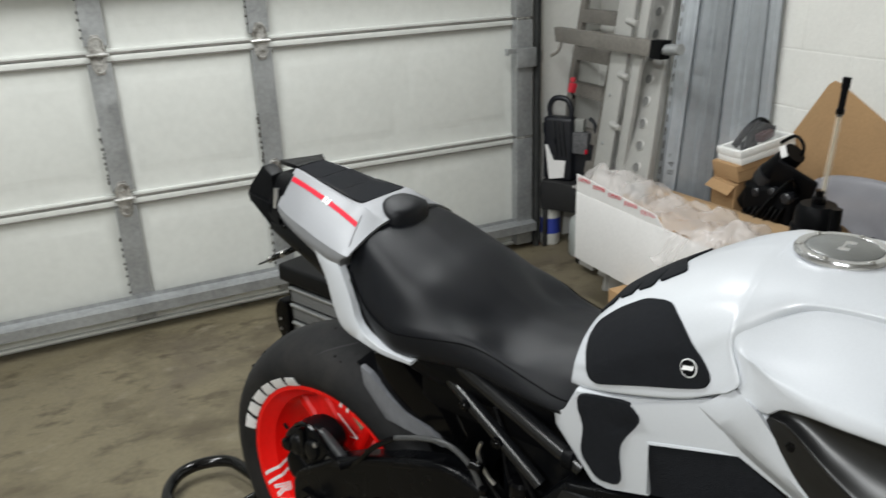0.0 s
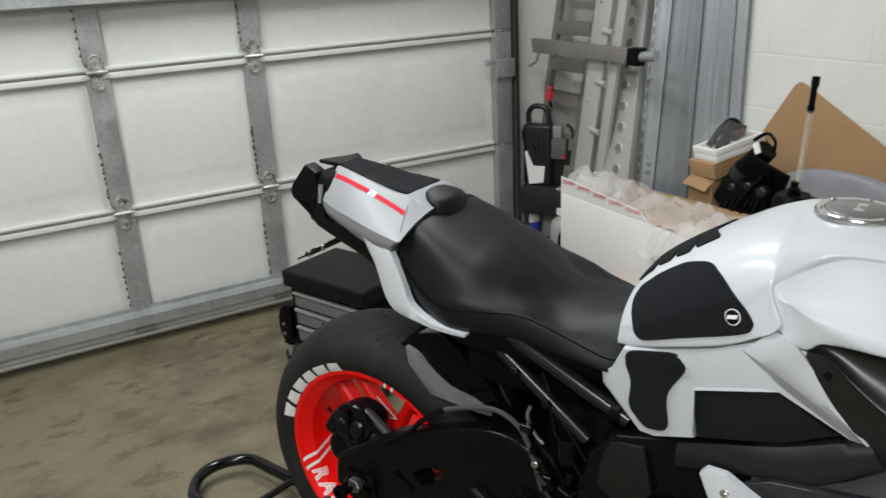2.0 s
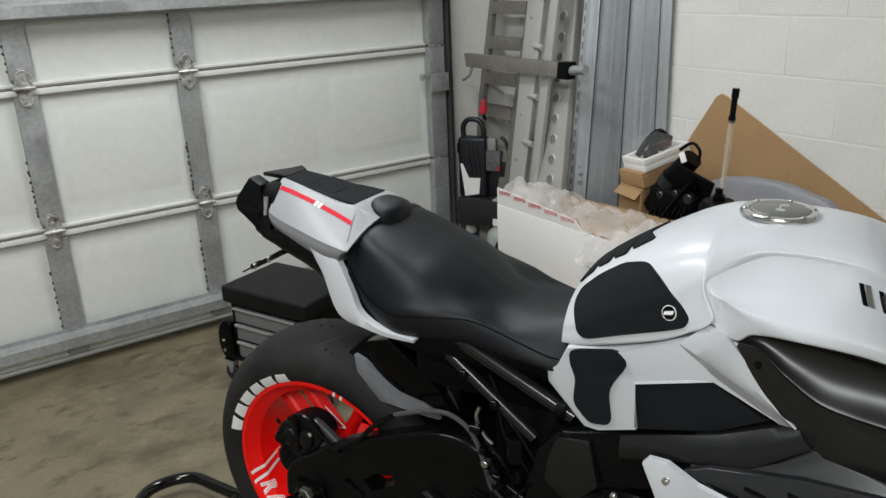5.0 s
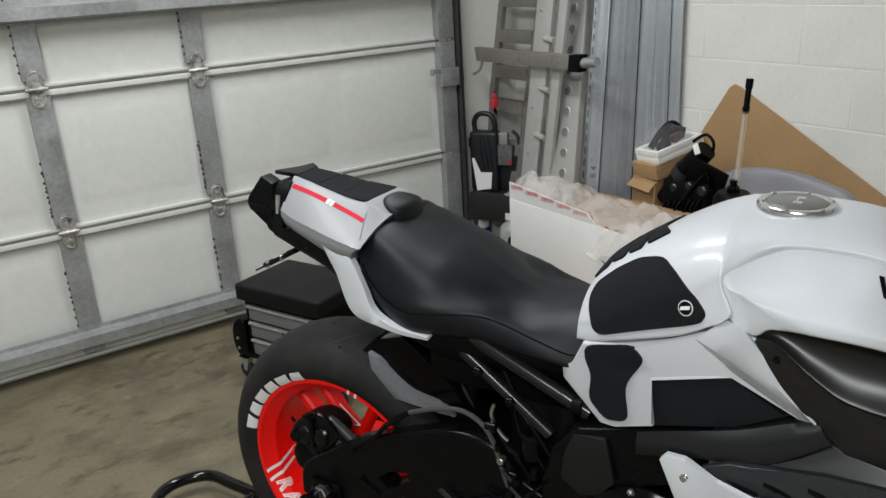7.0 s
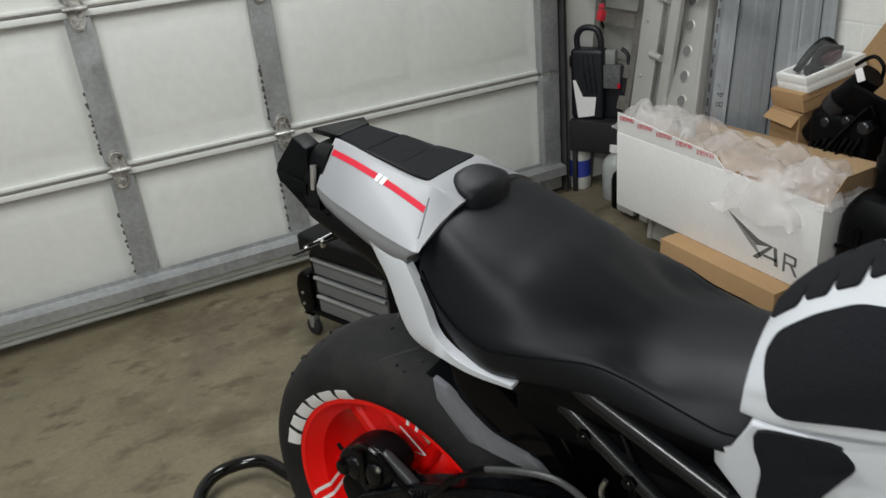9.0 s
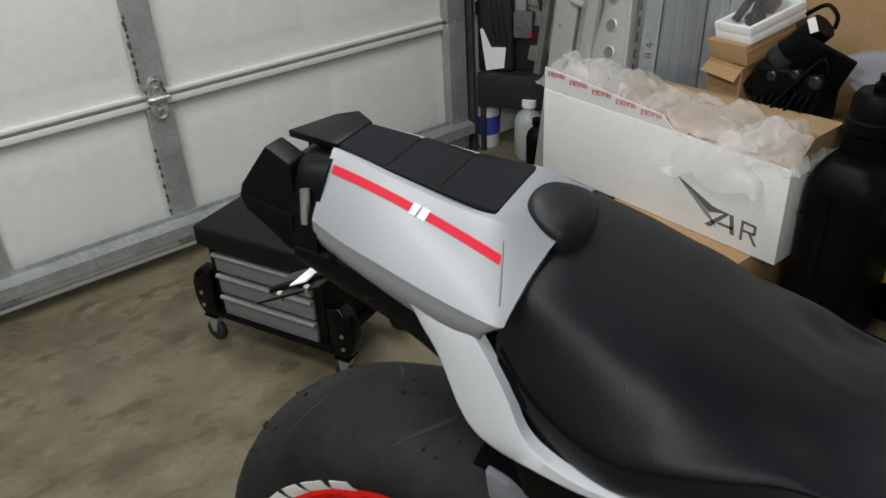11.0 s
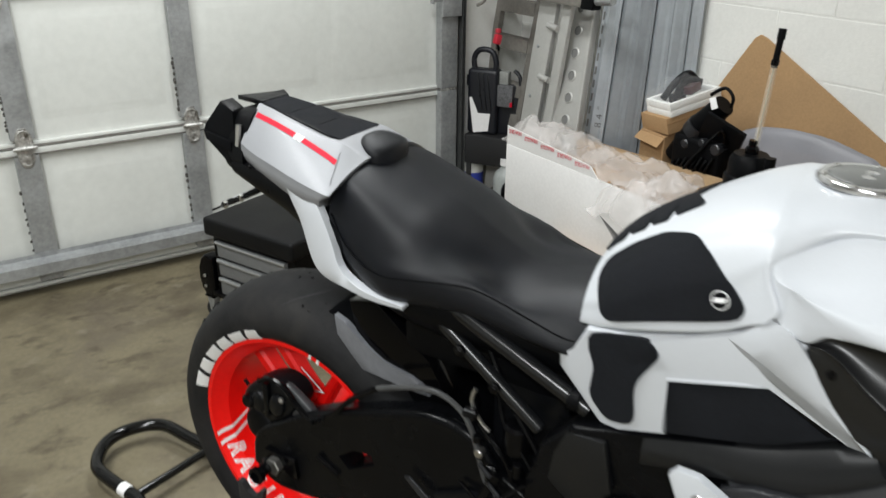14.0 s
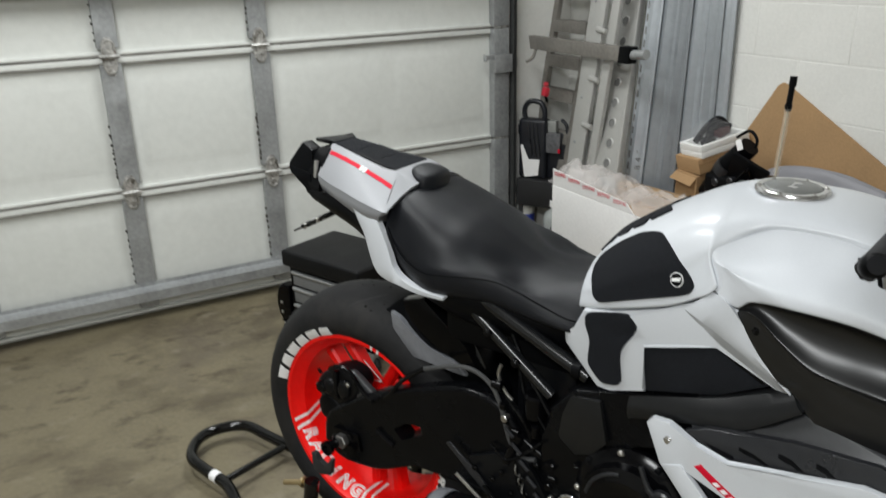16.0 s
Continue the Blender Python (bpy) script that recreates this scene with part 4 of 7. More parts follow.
def wall_height(r):
    """Height of the tyre's side wall at the radius r."""
    for (r0, h0), (r1, h1) in zip(tyre_profile[-1:-6:-1], tyre_profile[-2:-7:-1]):
        if r0 <= r <= r1:
            return h0 + (h1 - h0) * (r - r0) / (r1 - r0)
    return 0.097


def on_barrel(bm, angle, height, lift, slope=0.0):
    """Bends a flat piece onto the inside of the rim, its top towards the wheel's middle."""
    for v in bm.verts:
        x, y, z = v.co
        h = height - y
        r, a = rim_line(h) - lift - max(0.0, z), angle + (x + slope * y) / 0.20
        v.co = WHEEL @ Vector((r * math.cos(a), r * math.sin(a), h))
    return bm


def on_wall(bm, angle, radius, lift):
    """Bends a flat piece onto the tyre's right wall, its foot towards the hub."""
    for v in bm.verts:
        x, y, z = v.co
        r, a = radius + y, angle - x / radius
        v.co = WHEEL @ Vector((r * math.cos(a), r * math.sin(a), wall_height(r) + lift + max(0.0, z)))
    return bm


def cross_cut(bm, step):
    """Cuts a flat piece along y, so that it can follow a bent surface."""
    for k in range(-6, 7):
        geom = bm.verts[:] + bm.edges[:] + bm.faces[:]
        bmesh.ops.bisect_plane(bm, geom=geom, plane_co=(0, step * k, 0), plane_no=(0, 1, 0))
    return bm


# plain raised blocks in the size of the maker's letters
for k, (low, high) in enumerate(((0.72, 1.0), (1.0, 0.72), (1.0, 0.96), (1.0, 0.72), (1.0, 0.96), (1.0, 0.72))):
    w = 0.0182
    bm = prism([(-w * low - 0.002, -0.0105, 0), (w * low - 0.002, -0.0105, 0), (w * high + 0.002, 0.0105, 0), (-w * high + 0.002, 0.0105, 0)], (0, 0, 0.0015))
    part("tyre_mark", on_wall(cross_cut(bm, 0.006), radians(161 - 10.5 * k), 0.2395, 0.0005), WHITE_TAPE, tyre)
for k, char in enumerate("RACING"):
    bm = cross_cut(words(char, 0.031, Matrix(), 0.0008, 1.45, 0.0014), 0.006)
    part("tyre_letter", on_wall(bm, radians(350 - 10.2 * k), 0.2375, 0.0005), WHITE_TAPE, tyre)
# outlined white letters and double dashes on the inside of the rim
for k, char in enumerate("RACING"):
    a = radians(206 + 10.4 * k)
    bm = cross_cut(words(char, 0.037, Matrix(), 0.0004, 1.10, 0.0020), 0.006)
    mark = part("rim_letter", on_barrel(bm, a, 0.066, 0.0008, 0.22), WHITE_TAPE, wheel)
    bm = cross_cut(words(char, 0.037, Matrix(), 0.0004, 1.10, -0.0012), 0.006)
    part("letter_fill", on_barrel(bm, a, 0.066, 0.0016, 0.22), RED, mark)


def rim_dash(first, last):
    bm = bmesh.new()
    rows = []
    for h in (0.008, 0.030, 0.052, 0.0620, 0.071, 0.080, 0.0875):
        a = radians(first + (last - first) * (h - 0.008) / 0.08)
        rows.append([bm.verts.new(WHEEL @ Vector(((rim_line(h) - 0.0012) * math.cos(a + x), (rim_line(h) - 0.0012) * math.sin(a + x), h))) for x in (-0.019, 0.019)])
    for a, b in zip(rows, rows[1:]):
        bm.faces.new((a[0], a[1], b[1], b[0]))
    return bm


for first, last in ((187.0, 194.0), (192.8, 200.0), (266.5, 264.5), (272.5, 271.5)):
    part("rim_dash", rim_dash(first, last), WHITE_TAPE, wheel)
for a in (72, 76.5):
    bm = box(0.0055, 0.011, 0.001)
    bm.transform(WHEEL @ pose(0, 0, 0, 0, 0, a) @ Matrix.Translation((0.225, 0, 0.0885)) @ pose(0, 0, 0, 0, 0, -90))
    part("rim_tick", bm, WHITE_TAPE, wheel)
for p, q in (((-0.024, 0.030, 0.551), (0.027, 0.030, 0.511)), ((0.027, 0.030, 0.511), (0.004, 0.030, 0.508))):
    part("spoke_line", bar(p, q, 0.0012, 6), WHITE_TAPE, wheel)
part("brake_disc", lathe([(0.06, 0.066), (0.11, 0.066), (0.11, 0.071), (0.06, 0.071)], 48, WHEEL, True), STEEL, wheel, "steel rear brake disc")


# swing arm, axle, calliper
WINDOW = [(0.147, 0.138, 0.488), (0.180, 0.138, 0.513), (0.217, 0.138, 0.519), (0.223, 0.138, 0.500), (0.168, 0.138, 0.468)]


def arm(side):
    top = [(-0.062, 0.128, 0.385), (-0.055, 0.130, 0.435), (-0.035, 0.131, 0.466), (0.02, 0.133, 0.503), (0.059, 0.134, 0.530), (0.12, 0.136, 0.562), (0.191, 0.138, 0.592), (0.258, 0.139, 0.617), (0.321, 0.139, 0.636), (0.369, 0.139, 0.637), (0.41, 0.138, 0.622), (0.45, 0.136, 0.575), (0.56, 0.132, 0.520)]
    low = [(0.56, 0.132, 0.440), (0.42, 0.136, 0.420), (0.30, 0.138, 0.425), (0.20, 0.138, 0.418), (0.10, 0.136, 0.370), (0.0, 0.132, 0.352), (-0.045, 0.128, 0.360)]
    # two halves that meet in front of and behind the window
    bm = plate(top + [(0.56, 0.132, 0.480)] + [WINDOW[3], WINDOW[2], WINDOW[1], WINDOW[0]] + [(-0.058, 0.128, 0.372)], 0.045, 0, side)
    lower = [(0.56, 0.132, 0.480)] + low + [(-0.058, 0.128, 0.372), WINDOW[0], WINDOW[4], WINDOW[3]]
    prism([L(u, v * side, w) for u, v, w in lower], L(0, -0.045 * side, 0), 0, 2, bm)
    tube([L(u, (v - 0.0105) * side, w - 0.006) for u, v, w in top], 0.011, 12, 5, bm=bm)
    tube([L(u, (v - 0.0085) * side, w + 0.005) for u, v, w in low], 0.009, 10, 4, bm=bm)
    return bm


arms = both_sides("swing_arm", arm, BK_SATIN, bike, "black cast swing arm")
for side, ob in ((1, arms[0]), (-1, arms[1])):
    part("axle_slot", plate([(-0.035, 0.139, 0.392), (-0.030, 0.139, 0.432), (0.045, 0.141, 0.436), (0.05, 0.141, 0.394)], 0.01, 0.003, side), BK_GLOSS, ob)
    part("axle_nut", disc(0.017, 0.016, L(0.0, 0.146 * side, 0.41), "y", 6, 0.002), STEEL, ob)
    part("stand_spool", lathe([(0.0, 0), (0.010, 0), (0.017, 0.003), (0.017, 0.008), (0.012, 0.014), (0.012, 0.030), (0.017, 0.036), (0.017, 0.044), (0.010, 0.046), (0.010, 0.038), (0, 0.038)], 24,
                              Matrix.Translation(L(-0.012, 0.139 * side, 0.405)) @ pose(0, 0, 0, 90 * side, 0, 0)), BK_GLOSS, ob, "black axle spool")
    part("arm_slot", bar((0.100, 0.139, 0.470), (0.145, 0.139, 0.448), 0.006, 8, side), BK_GLOSS, ob)


def cast(outline, v, deep, dome, side=1):
    """A cast lump: a rounded outline (u, w) at the distance v from the bike's middle, domed outwards."""
    line = smooth_line([(u, w, 0) for u, w in outline], 4, True)
    mid = sum(line, Vector()) / len(line)
    rings = []
    for f, out in ((0.96, -deep), (1.0, -deep * 0.8), (1.0, -0.006), (0.96, 0.0), (0.88, dome * 0.5), (0.6, dome * 0.9), (0.25, dome)):
        rings.append([L(q[0], (v + out) * side, q[1]) for q in (mid + (p - mid) * f for p in line)])
    return loft(rings)


caliper = part("brake_caliper", cast([(-0.090, 0.512), (-0.068, 0.548), (-0.015, 0.574), (0.026, 0.566), (0.040, 0.540), (0.020, 0.505), (-0.020, 0.470), (-0.070, 0.470)], 0.118, 0.05, 0.004), BK_MATTE, bike, "black cast rear brake calliper", 50)
for lump in ([(-0.064, 0.514), (-0.052, 0.541), (-0.030, 0.540), (-0.027, 0.513), (-0.045, 0.499)], [(-0.019, 0.519), (-0.010, 0.548), (0.010, 0.549), (0.016, 0.522), (-0.002, 0.502)]):
    part("caliper_piston", cast(lump, 0.126, 0.012, 0.006), BK_MATTE, caliper, "", 50)
part("caliper_rib", plate([(-0.030, 0.130, 0.566), (-0.016, 0.130, 0.570), (-0.018, 0.130, 0.500), (-0.029, 0.130, 0.496)], 0.014, 0.003), BK_SATIN, caliper)
part("caliper_pin", disc(0.014, 0.02, L(-0.066, 0.126, 0.518), "y", 20, 0.004), BK_GLOSS, caliper)
part("caliper_bracket", cast([(-0.085, 0.475), (-0.060, 0.500), (-0.020, 0.480), (0.0, 0.455), (-0.025, 0.432), (-0.075, 0.436)], 0.122, 0.014, 0.004), BK, caliper, "", 50)
part("caliper_arm", cast([(0.020, 0.578), (0.040, 0.574), (0.090, 0.536), (0.075, 0.514), (0.045, 0.500), (0.032, 0.520), (0.048, 0.546)], 0.122, 0.012, 0.004), PANEL_BK, caliper, "grey cast torque arm", 50)
part("bleed_nipple", tube([L(-0.072, 0.120, 0.545), L(-0.079, 0.121, 0.555)], 0.0035, 8), BK, caliper)
part("brake_hose", tube([L(-0.04, 0.124, 0.568), L(-0.005, 0.132, 0.588), L(0.030, 0.134, 0.582), L(0.055, 0.132, 0.552), L(0.09, 0.132, 0.536), L(0.135, 0.134, 0.566), L(0.176, 0.134, 0.612), L(0.232, 0.135, 0.655)], 0.0052, 8, 5), BK_GLOSS, bike, "black rear brake hose")
part("brake_line", tube([L(0.228, 0.135, 0.653), L(0.295, 0.135, 0.679), L(0.345, 0.135, 0.687), L(0.384, 0.135, 0.670), L(0.404, 0.135, 0.640), L(0.416, 0.136, 0.606), L(0.431, 0.137, 0.560), L(0.455, 0.138, 0.538), L(0.484, 0.138, 0.543)], 0.0046, 8, 6), HOSE_GREY, bike, "grey braided brake line")
for k in range(4):
    part("hose_clip", disc(0.0085 - 0.0008 * (k % 2), 0.005, L(0.092 + 0.008 * k, 0.133, 0.538 + 0.005 * k), "x", 12, 0.0015), BK, bike)

# hugger
hugger = part("hugger", lathe([(0.328, -0.075), (0.334, -0.04), (0.336, 0), (0.334, 0.04), (0.328, 0.075), (0.325, 0.074), (0.331, 0.04), (0.333, 0), (0.331, -0.04), (0.325, -0.074)], 22,
              Matrix.Translation((0, 0, 0.41)) @ pose(0, 0, 0, 90, 0, 0) @ pose(0, 0, 0, 0, 0, 22), True, sweep=52), BK, bike, "black rear wheel hugger")
for side in (1, -1):
    part("hugger_panel", plate([(0.108, 0.084, 0.728), (0.135, 0.088, 0.722), (0.17, 0.09, 0.692), (0.215, 0.092, 0.672), (0.27, 0.094, 0.666), (0.304, 0.095, 0.640), (0.275, 0.094, 0.640), (0.215, 0.092, 0.642), (0.165, 0.088, 0.640), (0.112, 0.084, 0.692)], 0.012, 0.003, side), HUGGER_GREY, hugger, "grey plastic side panel")
    part("hugger_stay", plate([(0.13, 0.07, 0.755), (0.19, 0.08, 0.775), (0.30, 0.09, 0.70), (0.33, 0.09, 0.65), (0.26, 0.088, 0.665), (0.20, 0.085, 0.672), (0.15, 0.08, 0.708)], 0.03, 0.004, side), BK_GLOSS, hugger)

# sub-frame tubes
for side in (1, -1):
    rail = part("subframe_rail", tube([L(0.30, 0.112 * side, 0.850), L(0.385, 0.118 * side, 0.818), L(0.575, 0.122 * side, 0.735)], 0.0135, 14), TUBE_BK, bike, "black tubular sub-frame rail")
    stay = part("subframe_stay", tube([L(0.342, 0.118 * side, 0.798), L(0.505, 0.120 * side, 0.676)], 0.0115, 14), TUBE_BK, bike, "black tubular sub-frame stay")
    part("tube_end", disc(0.0122, 0.004, L(0.341, 0.118 * side, 0.799), "x", 16, 0.001), BK, stay)
    for at in ((0.378, 0.132, 0.770), (0.437, 0.133, 0.727)):
        part("stay_bolt", bolt(at, 0.0095, 0.008, side), BK_GLOSS, stay)
    part("rail_clamp", disc(0.0165, 0.018, L(0.556, 0.122 * side, 0.745), "x", 16, 0.002), BK, rail)

# frame and engine
for side in (1, -1):
    spar = part("frame_spar", plate([(0.498, 0.140, 0.600), (0.515, 0.142, 0.665), (0.560, 0.145, 0.718), (0.62, 0.147, 0.732), (0.69, 0.150, 0.752), (0.80, 0.156, 0.786), (0.90, 0.162, 0.822), (0.98, 0.165, 0.800),
                                     (1.06, 0.165, 0.770), (1.02, 0.165, 0.715), (0.92, 0.162, 0.700), (0.83, 0.156, 0.690), (0.74, 0.150, 0.672), (0.67, 0.146, 0.655), (0.62, 0.143, 0.610), (0.585, 0.140, 0.535), (0.575, 0.138, 0.430), (0.50, 0.134, 0.430), (0.488, 0.136, 0.52)], 0.05, 0.008, side, 3), BK_SATIN, bike, "black cast frame spar")
    part("spar_plate", plate([(0.512, 0.138, 0.622), (0.556, 0.146, 0.706), (0.612, 0.154, 0.716), (0.628, 0.157, 0.640), (0.600, 0.152, 0.606), (0.566, 0.146, 0.590)], 0.012, 0.004, side), FRAME_BK_LIT, spar)
    part("pivot_cap", disc(0.014, 0.01, L(0.558, 0.148 * side, 0.480), "y", 8, 0.002), STEEL, spar)
    part("pivot_ring", disc(0.022, 0.006, L(0.558, 0.145 * side, 0.480), "y", 24, 0.002), CHROME, spar)
    part("spar_bolt", bolt((0.570, 0.146, 0.565), 0.009, 0.005, side), BK_GLOSS, spar)
    upper = smooth_line([(0.66, 0.148, 0.742), (0.72, 0.152, 0.760), (0.80, 0.160, 0.788), (0.86, 0.168, 0.818), (0.905, 0.176, 0.842)], 5)
    lower = smooth_line([(0.66, 0.150, 0.700), (0.72, 0.160, 0.722), (0.785, 0.176, 0.744), (0.850, 0.190, 0.766), (0.925, 0.200, 0.824)], 5)
    rings = []
    for a, b in zip(upper, lower):
        ring = [a + Vector((0, -0.02, 0)), a, a.lerp(b, 0.3) + Vector((0, 0.006, 0)), a.lerp(b, 0.65) + Vector((0, 0.007, 0)), b, b + Vector((0, -0.02, 0.004))]
        rings.append([L(p[0], p[1] * side, p[2]) for p in ring])
    part("inner_panel", loft(rings), FRAME_BK_LIT, bike, "black swept panel under the side cover")
    part("gusset_panel", plate([(0.770, 0.178, 0.738), (0.850, 0.186, 0.757), (0.893, 0.188, 0.788), (0.926, 0.190, 0.818), (1.04, 0.212, 0.800), (1.06, 0.232, 0.780), (0.945, 0.222, 0.768), (0.866, 0.206, 0.742), (0.80, 0.190, 0.726)], 0.014, 0.004, side), PANEL_BK, bike, "graphite gusset panel")
engine = part("engine", box(0.40, 0.27, 0.30, (0.76, 0, 0.45), 0.02), BK_MATTE, bike, "black engine block")
part("gearbox", box(0.22, 0.24, 0.20, (0.60, 0, 0.42), 0.02), BK_MATTE, engine)
part("cylinder_block", box(0.26, 0.24, 0.26, (0.88, 0, 0.60), 0.02, pose(0, 0, 0, 0, 25, 0)), BK_MATTE, engine)
clutch = part("clutch_cover", lathe([(0, 0), (0.100, 0), (0.102, 0.012), (0.092, 0.022), (0.084, 0.026), (0.080, 0.040), (0.058, 0.047), (0.052, 0.043), (0.0, 0.045)], 48,
              Matrix.Translation(L(0.675, 0.138, 0.540)) @ pose(0, 0, 0, 90, 0, 0)), BK_GLOSS, engine, "black clutch cover")
for k in range(9):
    a = radians(40 * k + 22)
    part("cover_bolt", bolt((0.675 + 0.096 * math.cos(a), 0.156, 0.540 + 0.096 * math.sin(a)), 0.0065, 0.007), STEEL if k in (0, 2, 4) else BK, clutch)
oil = part("oil_cap", disc(0.0185, 0.016, L(0.738, 0.184, 0.592), "y", 20, 0.004), GRAPHITE, engine, "ribbed oil filler cap")
part("cap_rib", box(0.030, 0.008, 0.006, L(0.738, 0.193, 0.592), 0.002, pose(0, 0, 0, 0, 25, 0)), BK_GLOSS, oil)
part("oil_hole_rim", disc(0.012, 0.02, L(0.775, 0.172, 0.520), "y", 6, 0.002), STEEL, engine)
part("drain_bolt", bolt((0.80, 0.165, 0.555), 0.008, 0.008), STEEL, engine)
part("gear_rod", bar((0.60, 0.165, 0.480), (0.80, 0.17, 0.400), 0.004, 8), GALV, bike)


# lower fairing
def fairing(side):
    return plate([(0.702, 0.178, 0.722), (0.712, 0.180, 0.735), (0.742, 0.188, 0.740), (0.790, 0.204, 0.722), (0.840, 0.222, 0.720), (0.93, 0.244, 0.752), (1.015, 0.256, 0.776), (1.09, 0.258, 0.768), (1.17, 0.25, 0.71),
                  (1.13, 0.248, 0.62), (1.04, 0.245, 0.585), (0.99, 0.242, 0.520), (0.915, 0.232, 0.590), (0.898, 0.228, 0.634), (0.842, 0.222, 0.668), (0.776, 0.210, 0.684), (0.735, 0.195, 0.665)], 0.012, 0.003, side)


for side, ob in zip((1, -1), both_sides("lower_fairing", fairing, PEARL, bike, "pearl white lower fairing with red stripe")):
    part("fairing_blade", plate([(0.735, 0.196, 0.668), (0.772, 0.211, 0.688), (0.85, 0.225, 0.615), (0.93, 0.232, 0.52), (0.97, 0.235, 0.45), (0.94, 0.232, 0.45), (0.84, 0.222, 0.568)], 0.012, 0.003, side), PEARL, ob)
    part("fairing_backing", plate([(0.78, 0.200, 0.690), (0.90, 0.222, 0.640), (0.93, 0.225, 0.53), (0.86, 0.215, 0.59)], 0.006, 0.001, side), BK_GLOSS, ob)
    part("fairing_bolt", bolt((0.744, 0.1915, 0.712), 0.0075, 0.006, side, False), CHROME, ob)
    tree = tree_of(ob)
    low, high = Vector((0.797, 0.700)), Vector((0.985, 0.602))
    way = (high - low).normalized()
    across = Vector((-way[1], way[0]))

    def band(s0, s1, h0=-0.006, h1=0.006, shear=0.5):
        n0, n1 = low + way * s0, low + way * s1
        return [n0 + across * h0 + way * h0 * shear, n1 + across * h0 + way * h0 * shear, n1 + across * h1 + way * h1 * shear, n0 + across * h1 + way * h1 * shear]
    for s0, s1, material in ((0.0, 0.040, RED_TAPE), (0.040, 0.080, RED_TAPE), (0.080, 0.118, RED_TAPE), (0.120, 0.128, WHITE_TAPE), (0.131, 0.140, WHITE_TAPE), (0.142, 0.172, RED_TAPE), (0.172, 0.205, RED_TAPE)):
        part("fairing_stripe", skin(band(s0, s1), tree, 0.0011, side, False, (1.0, 0.97, 0.5)), material, ob)
    for k in range(6):
        s = 0.032 + 0.014 * k
        part("stripe_bar", skin(band(s, s + 0.008, -0.0035, 0.0035), tree, 0.0017, side, False, (1.0, 0.97, 0.5)), WHITE_TAPE, ob)
    part("vent_panel", plate([(0.765, 0.188, 0.735), (0.80, 0.190, 0.752), (0.92, 0.215, 0.785), (1.03, 0.235, 0.800), (1.08, 0.245, 0.775), (1.0, 0.24, 0.765), (0.93, 0.225, 0.748), (0.84, 0.206, 0.716)], 0.01, 0.002, side), GRAPHITE, ob)
    vents = tree_of(ob.children[-1])
    for u0, w0, u1, w1 in ((0.800, 0.728, 0.845, 0.727), (0.850, 0.745, 0.898, 0.738), (0.905, 0.760, 0.946, 0.750), (0.955, 0.769, 0.984, 0.760)):
        part("vent_slat", skin([(u0, w0 - 0.003), (u0 + 0.4 * (u1 - u0), w0 - 0.005), (u1, w1 - 0.002), (u1, w1 + 0.002), (u0 + 0.45 * (u1 - u0), w0 + 0.002), (u0, w0 + 0.003)], vents, 0.0012, side, False, (1.0, 0.97, 0.5)), BK, ob)

# exhaust
can_way = pose(0, 0, 0, 0, 82, 0)
CAN = Matrix.Translation(L(0.272, 0.178, 0.350)) @ can_way
exhaust = part("exhaust", lathe([(0.0, 0.02), (0.040, 0.0), (0.052, 0.0), (0.058, 0.008), (0.060, 0.03), (0.060, 0.045), (0.057, 0.048), (0.060, 0.052), (0.060, 0.24), (0.050, 0.27), (0.03, 0.29), (0.0, 0.29)], 36, CAN), BK_MATTE, bike, "short black exhaust silencer", 50)
part("can_band", lathe([(0.0605, 0.012), (0.062, 0.014), (0.062, 0.040), (0.0605, 0.042)], 36, CAN, cap=False), HUGGER_GREY, exhaust)
part("can_clip", disc(0.006, 0.012, L(0.272, 0.236, 0.385), "y", 10, 0.002), STEEL, exhaust)
EXT = tree_of(exhaust)
def can_decal(name, outline):
    bm = bmesh.new()
    verts = []
    for u, w in outline:
        place, normal, _, _ = EXT.find_nearest(L(u, 0.178 + 0.10 * math.cos(w), 0.337 + 0.10 * math.sin(w)))
        verts.append(bm.verts.new(place + normal * 0.0035))
    bm.faces.new(verts)
    return part(name, bm, WHITE_TAPE, exhaust)


can_decal("can_triangle", [(0.370, 1.02), (0.414, 1.06), (0.396, 0.52)])
for k in range(4):
    can_decal("can_bar", [(0.356 + 0.022 * k, 0.20), (0.371 + 0.022 * k, 0.20), (0.371 + 0.022 * k, 0.34), (0.356 + 0.022 * k, 0.34)])

# rearset
rearset = part("footrest", plate([(0.34, 0.146, 0.500), (0.40, 0.146, 0.530), (0.47, 0.146, 0.540), (0.52, 0.146, 0.46), (0.46, 0.146, 0.40), (0.40, 0.146, 0.42)], 0.012, 0.003), BK_MATTE, bike, "black footrest bracket")
part("heel_guard", plate([(0.29, 0.150, 0.515), (0.30, 0.150, 0.520), (0.37, 0.152, 0.470), (0.40, 0.152, 0.44), (0.385, 0.152, 0.435), (0.35, 0.152, 0.465)], 0.004, 0.001), GRAPHITE, rearset)
part("foot_peg", bar((0.40, 0.15, 0.41), (0.385, 0.235, 0.405), 0.011, 10), BK_GLOSS, rearset)
part("brake_pedal", tube([L(0.50, 0.16, 0.42), L(0.60, 0.175, 0.40), L(0.66, 0.185, 0.395)], 0.006, 8, 4), BK_GLOSS, rearset)
part("caliper_bolt", bolt((0.012, 0.126, 0.545), 0.006, 0.006), STEEL, caliper)
part("caliper_bolt", bolt((-0.030, 0.122, 0.556), 0.005, 0.006), STEEL, caliper)
part("pedal_rod", bar((0.315, 0.152, 0.455), (0.375, 0.152, 0.415), 0.004, 8), STEEL, rearset)
